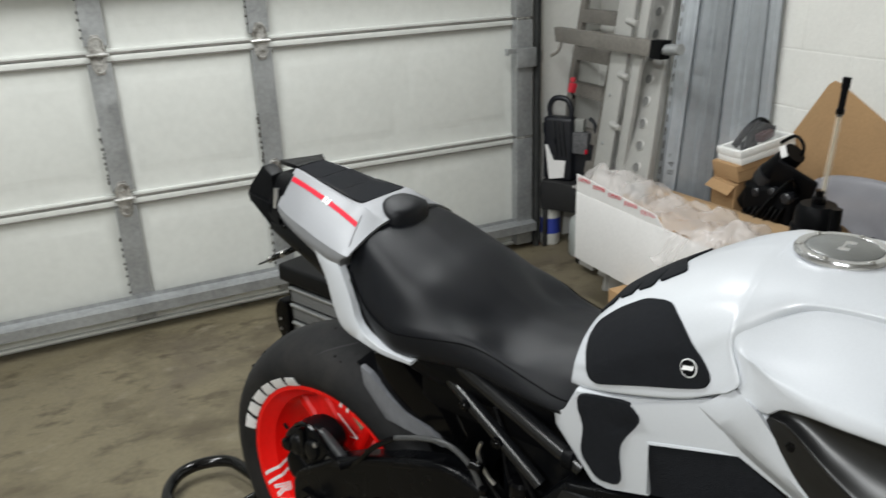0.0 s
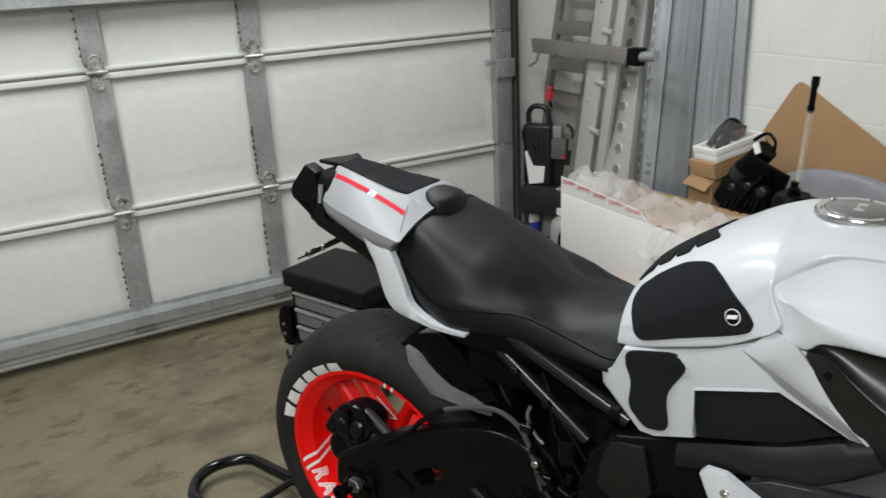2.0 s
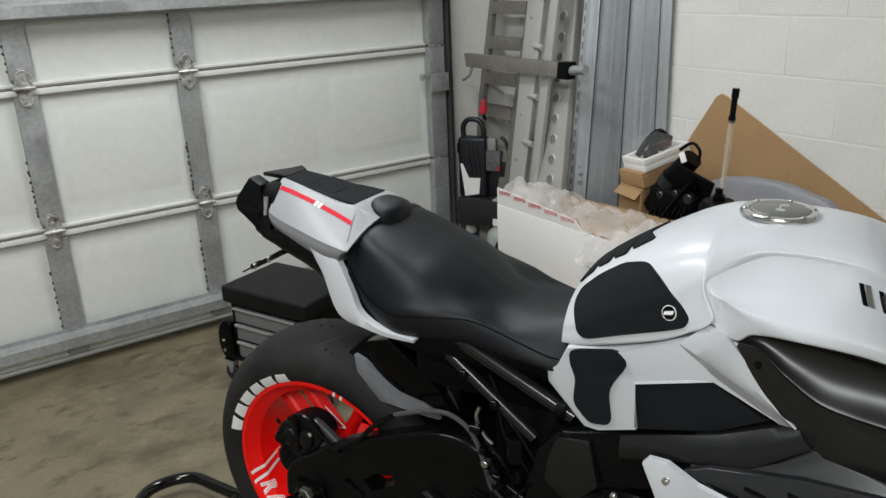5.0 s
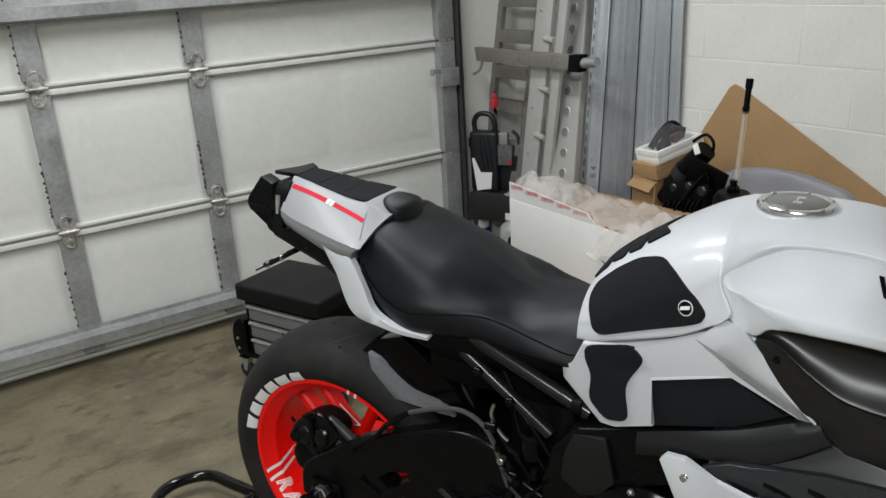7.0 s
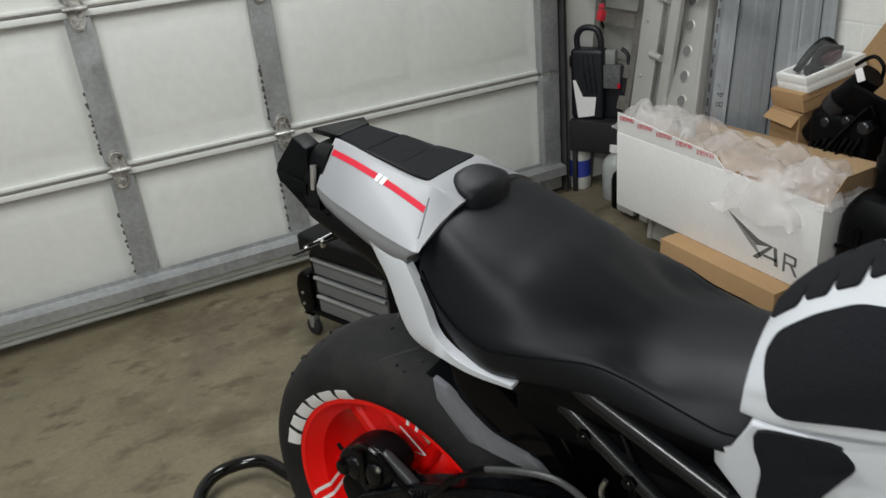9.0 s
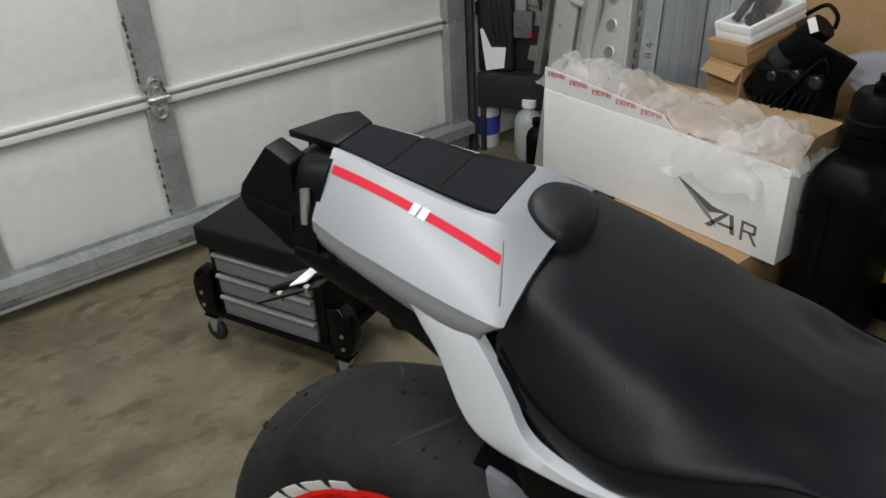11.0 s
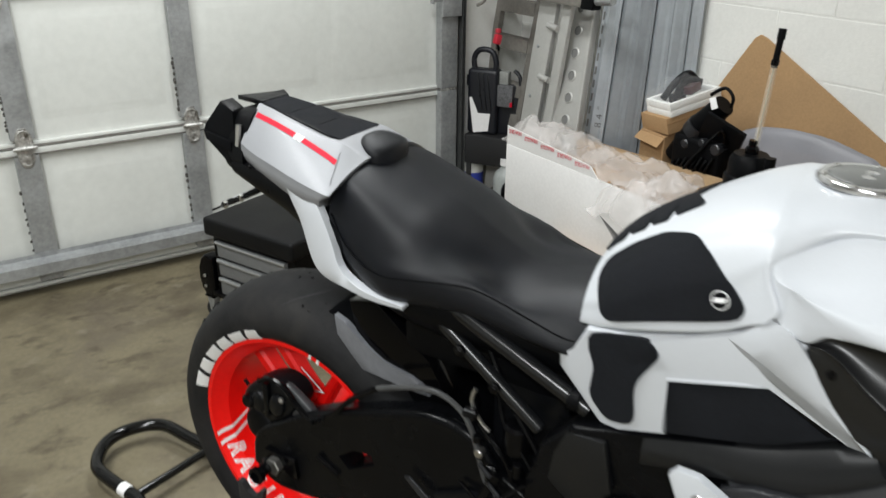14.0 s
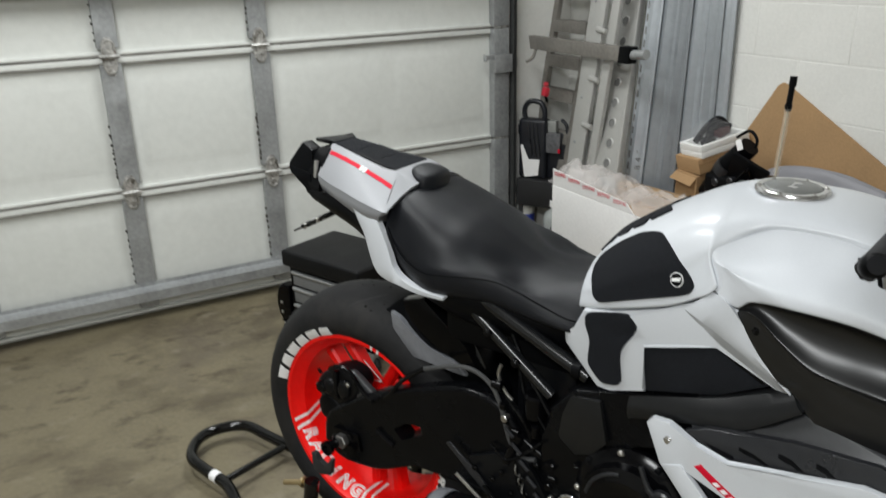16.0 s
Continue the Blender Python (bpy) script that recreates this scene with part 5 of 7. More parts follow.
part("switch_spring", tube([L(0.45 + 0.0015 * k, 0.150 + 0.006 * math.sin(k * 1.3), 0.52 - 0.004 * k + 0.006 * math.cos(k * 1.3)) for k in range(26)], 0.0014, 6), STEEL, rearset)
for at in ((0.42, 0.153, 0.500), (0.465, 0.153, 0.505), (0.44, 0.153, 0.462), (0.40, 0.153, 0.478), (0.475, 0.153, 0.45), (0.36, 0.153, 0.487)):
    part("rearset_bolt", bolt(at, 0.0065, 0.006), BK_GLOSS, rearset)
shock = part("shock_absorber", tube([L(0.40, 0.02, 0.50), L(0.47, 0.02, 0.70)], 0.028, 16), BK_MATTE, bike, "black rear shock absorber")
part("coil_spring", tube([Vector((0.41 + 0.05 * k / 60, 0.034 * math.sin(k * 0.62), 0.53 + 0.15 * k / 60 + 0)) + Vector((0.034 * math.cos(k * 0.62), 0, 0)) for k in range(61)], 0.006, 8), BK_GLOSS, shock)
part("reservoir", disc(0.022, 0.05, L(0.468, 0.112, 0.640), "z", 20, 0.005), BK_GLOSS, bike, "black brake fluid reservoir")
part("reservoir_wire", tube([L(0.405, 0.128, 0.712), L(0.400, 0.130, 0.69), L(0.415, 0.130, 0.66), L(0.43, 0.130, 0.648)], 0.0035, 8, 5), STEEL, bike)
part("rear_master_cylinder", tube([L(0.452, 0.138, 0.585), L(0.425, 0.142, 0.520)], 0.010, 10), BK_GLOSS, bike)
part("engine_mount", box(0.13, 0.16, 0.25, (0.47, 0, 0.60), 0.02), BK_MATTE, bike)
part("battery_box", box(0.30, 0.18, 0.13, (0.40, 0, 0.77), 0.02), BK, bike)

# front end
FRONT = Matrix.Translation((1.40, 0, 0.30)) @ pose(0, 0, 0, 90, 0, 0)
front = part("front_wheel", rim(FRONT, 0.228, 0.055), RED, bike, "red painted front wheel")
for k in range(5):
    part("spoke", spoke(FRONT, 72 * k + 20, 14, 0.193, 0.02), RED, front)
part("hub", disc(0.045, 0.10, (1.40, 0, 0.30), "y", 24, 0.005), RED, front)
part("tyre", lathe([(r * 0.30 / 0.32 if r > 0.24 else r - 0.004, h * 0.62) for r, h in tyre_profile], 72, FRONT, cap=False), TYRE, front, "black front tyre", 50)
for side in (1, -1):
    leg = part("fork_leg", tube([L(1.39, 0.095 * side, 0.30), L(1.13, 0.095 * side, 0.95)], [0.028, 0.028, 0.024, 0.022], 16), BK_GLOSS, bike, "black front fork leg")
    part("front_disc", disc(0.155, 0.005, L(1.40, 0.075 * side, 0.30), "y", 40), STEEL, front)
part("yoke", box(0.10, 0.24, 0.035, (1.14, 0, 0.93), 0.01), BK_MATTE, bike)
part("handlebar", tube([L(1.005, 0.32, 1.120), L(1.05, 0.2, 1.165), L(1.11, 0.08, 1.07), L(1.12, 0, 1.06), L(1.11, -0.08, 1.07), L(1.05, -0.2, 1.165), L(1.005, -0.32, 1.120)], 0.011, 12, 6), BK_MATTE, bike, "black handlebar")
for side in (1, -1):
    grip = part("handle_grip", tube([L(1.030, 0.25 * side, 1.152), L(0.990, 0.362 * side, 1.100)], 0.0125, 16), BLACK_RUBBER, bike, "black rubber handle grip")
    part("bar_end", lathe([(0, 0), (0.011, 0), (0.0135, 0.005), (0.0135, 0.026), (0.010, 0.031), (0, 0.031)], 20, Matrix.Translation(L(0.992, 0.355 * side, 1.103)) @ pose(0, 0, 0, 65 * side, 0, 20 * side)), BK, grip)
    part("lever", tube([L(1.09, 0.20 * side, 1.16), L(1.075, 0.28 * side, 1.145), L(1.03, 0.38 * side, 1.115)], 0.006, 8, 5), BK_MATTE, grip)
part("head_lamp", box(0.14, 0.26, 0.16, (1.27, 0, 0.92), 0.03), BK_GLOSS, bike, "black head lamp unit")
part("radiator", box(0.05, 0.34, 0.30, (1.13, 0, 0.56), 0.01), BK_MATTE, bike)

# cables, lines and small fittings round the rear-set
rng = random.Random(21)
for pts, r in (([(0.40, 0.125, 0.70), (0.415, 0.130, 0.655), (0.455, 0.134, 0.615), (0.47, 0.130, 0.575)], 0.0040), ([(0.43, 0.110, 0.72), (0.45, 0.120, 0.66), (0.48, 0.126, 0.63), (0.505, 0.130, 0.60)], 0.0035),
               ([(0.44, 0.140, 0.560), (0.452, 0.150, 0.500), (0.475, 0.152, 0.460), (0.505, 0.150, 0.430)], 0.0040), ([(0.39, 0.142, 0.545), (0.430, 0.150, 0.530), (0.470, 0.150, 0.560), (0.500, 0.146, 0.590)], 0.0030),
               ([(0.38, 0.152, 0.455), (0.42, 0.160, 0.430), (0.470, 0.160, 0.395), (0.52, 0.158, 0.370)], 0.0045), ([(0.41, 0.10, 0.77), (0.45, 0.115, 0.71), (0.49, 0.120, 0.655), (0.53, 0.125, 0.60)], 0.0050)):
    part("cable", tube([L(*p) for p in pts], r, 8, 5), BK_GLOSS, bike)
for k in range(16):
    u = rng.uniform(0.40, 0.52)
    part("fitting", disc(rng.uniform(0.004, 0.008), rng.uniform(0.010, 0.024), L(u, rng.uniform(0.128, 0.145), 0.74 - 1.55 * (u - 0.36) + rng.uniform(-0.06, 0.05)), rng.choice("xyz"), 12, 0.001), STEEL if k % 8 == 0 else BK_GLOSS, bike)
for k in range(5):
    part("spring_clip", tube([L(0.425 + 0.016 * k, 0.150, 0.60 - 0.030 * k), L(0.445 + 0.016 * k, 0.152, 0.585 - 0.030 * k)], 0.0035, 8), GRAPHITE, bike)
# cooling hose and edge ribs on the clutch cover
for a0, a1, rr in ((100, 170, 0.070), (200, 260, 0.072), (20, 60, 0.070)):
    part("cover_rib", tube([L(0.675 + rr * math.cos(radians(a0 + (a1 - a0) * k / 8)), 0.180, 0.540 + rr * math.sin(radians(a0 + (a1 - a0) * k / 8))) for k in range(9)], 0.0035, 8), GRAPHITE, clutch)
part("clutch_arm", tube([L(0.700, 0.182, 0.640), L(0.715, 0.186, 0.610), L(0.735, 0.188, 0.596)], 0.0045, 8, 3), GRAPHITE, engine)

# ---- rear stand ----
STAND_PAINT = mat("gloss_black_tube_paint", (0.003, 0.003, 0.003), 0.14, var=0.2, coat=0.15, spec=0.3)
LABEL_RED = mat("red_sticker", (0.60, 0.03, 0.04), 0.45, var=0.1)
BRASS = mat("brass_bolt", (0.42, 0.33, 0.18), 0.35, 0.9, var=0.2)
stand = thing("paddock_stand", "gloss black tubular rear paddock stand lifting the wheel", "stand", BIKE)
part("handle_loop", tube([L(-0.10, 0.235, 0.035), L(-0.20, 0.232, 0.032), L(-0.29, 0.212, 0.032), L(-0.36, 0.172, 0.034), L(-0.43, 0.128, 0.040), L(-0.52, 0.090, 0.045), L(-0.62, 0.082, 0.048), L(-0.700, 0.066, 0.050),
                          L(-0.757, 0.000, 0.050), L(-0.757, -0.070, 0.050), L(-0.700, -0.135, 0.050), L(-0.60, -0.138, 0.048), L(-0.50, -0.140, 0.045), L(-0.43, -0.170, 0.040), L(-0.36, -0.205, 0.034), L(-0.29, -0.232, 0.032), L(-0.20, -0.242, 0.032), L(-0.10, -0.245, 0.035)], 0.0165, 14, 6), STAND_PAINT, stand)
part("crossbar", tube([L(-0.535, 0.085, 0.046), L(-0.515, -0.140, 0.046)], 0.0105, 12), STAND_PAINT, stand)
for side in (1, -1):
    post = part("upright", tube([L(-0.105, 0.235 * side, 0.035), L(-0.085, 0.228 * side, 0.12), L(-0.048, 0.215 * side, 0.25), L(-0.035, 0.212 * side, 0.330)], 0.0165, 14), STAND_PAINT, stand)
    part("brace", tube([L(-0.27, 0.222 * side, 0.036), L(-0.075, 0.224 * side, 0.155)], 0.010, 10), STAND_PAINT, stand)
    part("fork_hook", prism([L(-0.046, 0.196 * side, 0.392), L(-0.046, 0.196 * side, 0.352), L(-0.030, 0.196 * side, 0.340), L(0.008, 0.196 * side, 0.352), L(0.016, 0.196 * side, 0.392), L(0.008, 0.196 * side, 0.392), L(0.002, 0.196 * side, 0.376), L(-0.012, 0.196 * side, 0.368), L(-0.026, 0.196 * side, 0.376), L(-0.034, 0.196 * side, 0.392)], L(0, -0.012 * side, 0), 0.002), BLACK_RUBBER, stand)
    part("clamp_bolt", tube([L(-0.115, 0.222 * side, 0.300), L(-0.055, 0.212 * side, 0.318)], 0.0065, 10), BRASS, stand, "brass adjusting bolt")
    part("clamp_washer", disc(0.013, 0.006, L(-0.062, 0.213 * side, 0.316), "x", 16, 0.001), BRASS, stand)
    for z0, z1, material in ((0.180, 0.186, WHITE_TAPE), (0.188, 0.214, LABEL_RED), (0.216, 0.224, WHITE_TAPE), (0.226, 0.244, LABEL_RED), (0.246, 0.252, WHITE_TAPE)):
        def on_post(z):
            s = (z - 0.12) / 0.13
            return L(-0.085 + 0.037 * s, (0.228 - 0.013 * s) * side, z)
        part("sticker_band", tube([on_post(z0), on_post(z1)], 0.0170, 14), material, post)
    roller = part("roller", disc(0.034, 0.030, L(-0.055, 0.235 * side, 0.034), "y", 24, 0.005), BLACK_RUBBER, stand, "black plastic roller")
    part("roller_axle", disc(0.009, 0.042, L(-0.055, 0.235 * side, 0.034), "y", 12, 0.001), STEEL, roller)
    part("roller_plate", prism([L(-0.12, 0.218 * side, 0.05), L(-0.03, 0.218 * side, 0.05), L(-0.03, 0.218 * side, 0.02), L(-0.12, 0.218 * side, 0.018)], L(0, -0.004 * side, 0)), STAND_PAINT, stand)
for a, b in (((-0.555, 0.086, 0.0465), (-0.582, 0.0842, 0.0472)), ((-0.432, 0.127, 0.0402), (-0.408, 0.142, 0.0386))):
    part("sticker", tube([L(*a), L(*b)], 0.0170, 14), WHITE_TAPE, stand)

# ---- rolling tool seat ----
CHEST = mat("black_powder_coat", (0.003, 0.003, 0.0033), 0.40, var=0.2, bump=0.25, bump_scale=300, spec=0.12)
CUSHION = mat("black_seat_vinyl", (0.0045, 0.0047, 0.0052), 0.5, var=0.2, bump=0.2, bump_scale=400, spec=0.2)
DRAWER = mat("grey_drawer_paint", (0.17, 0.175, 0.18), 0.45, 0.2, var=0.1, scale=9)
DRAWER_LIP = mat("aluminium_lip", (0.50, 0.51, 0.52), 0.35, 0.8, var=0.1)
chest = thing("rolling_tool_seat", "black rolling tool seat with three grey drawers and castors", "tool chest", pose(0.435, -0.545, 0, 0, 0, -67.6))
part("cushion", box(0.40, 0.28, 0.062, (0.19, 0.125, 0.362), 0.012, seg=3), CUSHION, chest, "black padded vinyl seat cushion")
part("body", box(0.37, 0.24, 0.215, (0.19, 0.13, 0.2225), 0.004), CHEST, chest)
for k, (z0, z1) in enumerate(((0.256, 0.312), (0.188, 0.246), (0.118, 0.178))):
    drawer = part("drawer", box(0.315, 0.014, z1 - z0, (0.188, 0.008, (z0 + z1) / 2), 0.002), DRAWER, chest, "grey steel drawer front")
    part("drawer_lip", tube([(0.030, -0.002, z1 - 0.004), (0.346, -0.002, z1 - 0.004)], 0.0065, 8), DRAWER_LIP, drawer, "bright folded pull lip")
part("base_rim", box(0.40, 0.27, 0.016, (0.19, 0.13, 0.108), 0.003), CHEST, chest)
for cx in (-0.035, 0.415):
    for cy in (0.0, 0.26):
        s = 1 if cx > 0.2 else -1
        leg = part("castor_bracket", prism([(cx - s * 0.03, cy, 0.088), (cx + s * 0.018, cy, 0.088), (cx + s * 0.036, cy, 0.115), (cx + s * 0.044, cy, 0.150), (cx + s * 0.042, cy, 0.190), (cx + s * 0.030, cy, 0.222), (cx + s * 0.008, cy, 0.245), (cx - s * 0.03, cy, 0.235)], (0, 0.045 if cy < 0.1 else -0.045, 0), 0.008, 3), BK_GLOSS, chest, "black plastic castor bracket")
        for dz in (0.125, 0.165):
            part("bracket_bolt", disc(0.006, 0.006, (cx + s * 0.012, cy - (0.002 if cy < 0.1 else -0.002), dz), "y", 6, 0.001), STEEL, leg)
        part("castor_plate", box(0.045, 0.045, 0.006, (cx, cy + (0.02 if cy < 0.1 else -0.02), 0.088), 0.002), BK_GLOSS, leg)
        part("castor_fork", prism([(cx - 0.018, cy + 0.004, 0.085), (cx + 0.018, cy + 0.004, 0.085), (cx + 0.004, cy + 0.004, 0.03), (cx - 0.010, cy + 0.004, 0.03)], (0, 0.028, 0), 0.002), GALV, leg, "bright steel castor fork")
        part("castor_wheel", disc(0.031, 0.022, (cx - 0.004, cy + 0.018, 0.031), "y", 24, 0.004), BLACK_RUBBER, leg)
part("parts_tray", box(0.30, 0.20, 0.02, (0.19, 0.13, 0.085), 0.004), BK_MATTE, chest)

# ---- white shipping box on a flat brown box ----
CARD = mat("brown_cardboard", (0.38, 0.235, 0.115), 0.85, var=0.12, scale=4, fine=120, bump=0.2, bump_scale=200)
CARD_DARK = mat("worn_cardboard", (0.33, 0.20, 0.095), 0.85, var=0.18, scale=5, fine=100, bump=0.2)
CARD_IN = mat("cardboard_inside", (0.36, 0.24, 0.13), 0.9, var=0.12)
CARTON = mat("white_carton", (0.78, 0.77, 0.76), 0.6, var=0.05, scale=4, fine=80, bump=0.12, bump_scale=150)
PRINT_RED = mat("red_print", (0.55, 0.05, 0.07), 0.6)
PRINT_GREY = mat("grey_print", (0.12, 0.12, 0.12), 0.6)
PRINT_LIGHT = mat("light_grey_print", (0.25, 0.25, 0.25), 0.6)
flat_box = thing("cardboard_box", "flat brown cardboard box under the white carton", "box", pose(1.54, -1.42, 0))
part("box_body", box(0.36, 0.48, 0.193, (0.18, 0.24, 0.0965), 0.003), CARD, flat_box)
part("packing_tape", box(0.05, 0.484, 0.001, (0.10, 0.24, 0.1936)), mat("tan_tape", (0.30, 0.19, 0.09), 0.35), flat_box)
carton = thing("shipping_box", "open white shipping carton stuffed with bubble wrap", "box", pose(1.615, -1.49, 0.195, 0, 0, 0))
LEN, DEP, HIG, T = 0.87, 0.25, 0.277, 0.005
part("front_wall", box(T, LEN, HIG, (0, LEN / 2, HIG / 2), 0.001), CARTON, carton)
part("back_wall", box(T, LEN, HIG, (DEP, LEN / 2, HIG / 2), 0.001), CARD_IN, carton)
for y in (T / 2, LEN - T / 2):
    part("end_wall", box(DEP - T - 0.002, T, HIG - 0.004, (DEP / 2, y, HIG / 2), 0.001), CARTON, carton)
part("box_bottom", box(DEP - T - 0.002, LEN - 2 * T - 0.002, T, (DEP / 2, LEN / 2, T / 2 + 0.001)), CARD_IN, carton)
# raised front flap, torn at one end, with the warning printed along its edge
flap = part("front_flap", prism([(0.000, 0.30, HIG), (0.000, LEN, HIG), (-0.004, LEN - 0.004, HIG + 0.075), (-0.006, 0.40, HIG + 0.040), (-0.004, 0.36, HIG + 0.005)], (0.004, 0, 0)), CARTON, carton)
part("back_flap", prism([(DEP + 0.002, 0.02, HIG), (DEP + 0.002, LEN - 0.02, HIG), (DEP + 0.07, LEN - 0.03, HIG - 0.010), (DEP + 0.07, 0.03, HIG + 0.020)], (0.003, 0, 0.003)), CARD_IN, carton, "brown inner flap")
part("end_flap", prism([(0.01, 0.001, HIG), (DEP - 0.01, 0.001, HIG), (DEP - 0.02, -0.010, HIG + 0.075), (0.06, -0.008, HIG + 0.070)], (0, -0.003, 0.001)), CARD_IN, carton, "brown inner flap")
for k in range(5):
    y = 0.815 - 0.094 * k
    m = Matrix.Translation((-0.0062 + 0.0002 * k, y, HIG + 0.060 - 0.0068 * k)) @ Matrix(((0, 0, -1, 0), (1, 0, 0, 0), (0, -1, 0, 0), (0, 0, 0, 1)))
    part("warning_print", words("FRAGILE", 0.0215, m @ pose(0, 0, 0, 0, 0, 4.0), 0.0005, 0.95), PRINT_RED, flap, "red warning print upside down")


def on_front(name, points, material):
    return part(name, prism([(-T / 2 - 0.0008, y, z - 0.014) for y, z in points], (0.0006, 0, 0)), material, carton)


on_front("print_wedge", [(0.335, 0.170), (0.230, 0.085), (0.185, 0.055), (0.215, 0.092)], PRINT_LIGHT)
on_front("print_wedge", [(0.335, 0.170), (0.205, 0.115), (0.150, 0.110), (0.215, 0.094)], PRINT_GREY)
on_front("print_bar", [(0.150, 0.110), (0.162, 0.110), (0.225, 0.052), (0.205, 0.050)], PRINT_GREY)
on_front("print_bar", [(0.150, 0.110), (0.138, 0.110), (0.128, 0.052), (0.142, 0.052)], PRINT_GREY)
on_front("print_bar", [(0.180, 0.075), (0.135, 0.075), (0.135, 0.067), (0.186, 0.067)], PRINT_GREY)
on_front("print_bar", [(0.112, 0.108), (0.104, 0.108), (0.104, 0.048), (0.112, 0.048)], PRINT_GREY)
on_front("print_bar", [(0.104, 0.108), (0.070, 0.106), (0.070, 0.099), (0.104, 0.101)], PRINT_GREY)
on_front("print_bar", [(0.104, 0.082), (0.070, 0.082), (0.070, 0.075), (0.104, 0.075)], PRINT_GREY)
on_front("print_bar", [(0.074, 0.106), (0.066, 0.104), (0.066, 0.078), (0.074, 0.075)], PRINT_GREY)
on_front("print_bar", [(0.088, 0.075), (0.078, 0.075), (0.058, 0.046), (0.068, 0.046)], PRINT_GREY)
# bubble wrap: crumpled clear sheets bulging out
FILM = clear("bubble_wrap_film", (0.86, 0.82, 0.80), 0.18, 0.32, bump=1.0)


def crumple(x0, x1, y0, y1, z, rise, seed, n=26, fall=0.0):
    """A crumpled sheet over a rectangle, humped in the middle."""
    bm = bmesh.new()
    rows = []
    for i in range(n + 1):
        row = []
        for j in range(n + 1):
            a, b = i / n, j / n
            p = Vector((x0 + (x1 - x0) * a, y0 + (y1 - y0) * b, 0))
            hump = (math.sin(math.pi * a) ** 0.6) * (math.sin(math.pi * b) ** 0.6)
            rough = noise.noise(Vector((p[0] * 14 + seed, p[1] * 14, seed))) + 0.5 * noise.noise(Vector((p[0] * 34, p[1] * 34 + seed, seed)))
            d = Vector((noise.noise(p * 16 + Vector((seed, 3, 1))), noise.noise(p * 16 + Vector((1, seed, 7))), 0)) * 0.022
            row.append(bm.verts.new(p + d + Vector((0, 0, z + rise * hump + 0.030 * rough - fall * (1 - hump)))))
        rows.append(row)
    for a, b in zip(rows, rows[1:]):
        for k in range(n):
            bm.faces.new((a[k], a[k + 1], b[k + 1], b[k]))
    return bm


wrap = thing("bubble_wrap", "crumpled clear bubble wrap bulging out of the carton", "bubble wrap", pose(1.615, -1.49, 0.195))
part("wrap_fold", crumple(0.026, 0.23, 0.50, 0.90, HIG + 0.03, 0.06, 2.0, fall=0.02), FILM, wrap, "", 70)
part("wrap_fold", crumple(0.00, 0.22, 0.10, 0.55, HIG + 0.01, 0.06, 5.0), FILM, wrap, "", 70)
part("wrap_fold", crumple(-0.055, 0.12, 0.06, 0.36, HIG - 0.02, 0.06, 9.0, fall=0.07), FILM, wrap, "", 70)
part("wrap_fold", crumple(0.028, 0.14, 0.70, 0.94, HIG + 0.04, 0.06, 12.0, fall=0.03), FILM, wrap, "", 70)
part("wrap_fold", crumple(-0.012, 0.20, -0.02, 0.22, HIG + 0.02, 0.06, 15.0, fall=0.03), FILM, wrap, "", 70)
paper = thing("packing_paper", "crumpled brown packing paper inside the carton", "paper", pose(1.615, -1.49, 0.195))
part("paper_fold", crumple(0.02, 0.23, 0.03, 0.84, HIG - 0.06, 0.05, 21.0, 30), CARD_DARK, paper, "", 50)

# ---- leaning ladder in the corner ----
ALU = mat("aluminium", (0.47, 0.465, 0.445), 0.45, 0.4, var=0.05, scale=7, fine=80, rough_var=0.25, bump=0.1)
ALU_DARK = mat("weathered_aluminium", (0.20, 0.187, 0.168), 0.55, 0.3, var=0.2, scale=8, fine=60)
HOLE = mat("hole_shade", (0.16, 0.16, 0.155), 0.7)
LEAN_K = 0.265


def lean(y, z, out=0.0):
    """A place on the plane in which the ladder and the studs lean towards the wall; out: metres in front of it."""
    return Vector((1.946 + LEAN_K * (z - 0.673) - out, y, z))


def rail_on(y0, z0, y1, z1, wide, deep, out=0.0, bevel=0.004):
    a, b = lean(y0, z0, out), lean(y1, z1, out)
    c, d = lean(y1 - wide, z1, out), lean(y0 - wide, z0, out)
    return prism([a, b, c, d], (deep, 0, 0), bevel)


ladder = thing("ladder", "folded aluminium ladder leaning into the garage corner", "ladder")
def behind(y, z, out=0.0):
    """A place on the ladder's rear section, which stands closer to the wall."""
    return Vector((2.015 + 0.10 * (z - 0.6) - out, y, z))


part("back_rail", prism([behind(0.052, 0.0), behind(0.052, 0.80), behind(-0.040, 1.75), behind(-0.074, 1.75), behind(0.018, 0.80), behind(0.018, 0.0)], (0.028, 0, 0), 0.003), ALU_DARK, ladder)
part("back_rail", prism([behind(-0.150, 0.0), behind(-0.218, 0.786), behind(-0.328, 1.75), behind(-0.362, 1.75), behind(-0.252, 0.786), behind(-0.184, 0.0)], (0.028, 0, 0), 0.003), ALU_DARK, ladder)
for z in (0.25, 0.38, 0.515, 0.716, 0.876, 1.043, 1.206, 1.366, 1.53):
    y = min(0.045, 0.123 - 0.118 * z)
    part("rung", prism([behind(y, z, 0.004), behind(y, z + 0.058, 0.004), behind(y - 0.25, z + 0.058, 0.004), behind(y - 0.25, z, 0.004)], (0.05, 0, 0), 0.004), ALU_DARK, ladder)


def front(y, z, out=0.0):
    """A place on the ladder's front section, which stands steeper than the studs."""
    return Vector((1.885 + 0.10 * (z - 0.69) - out, y, z))


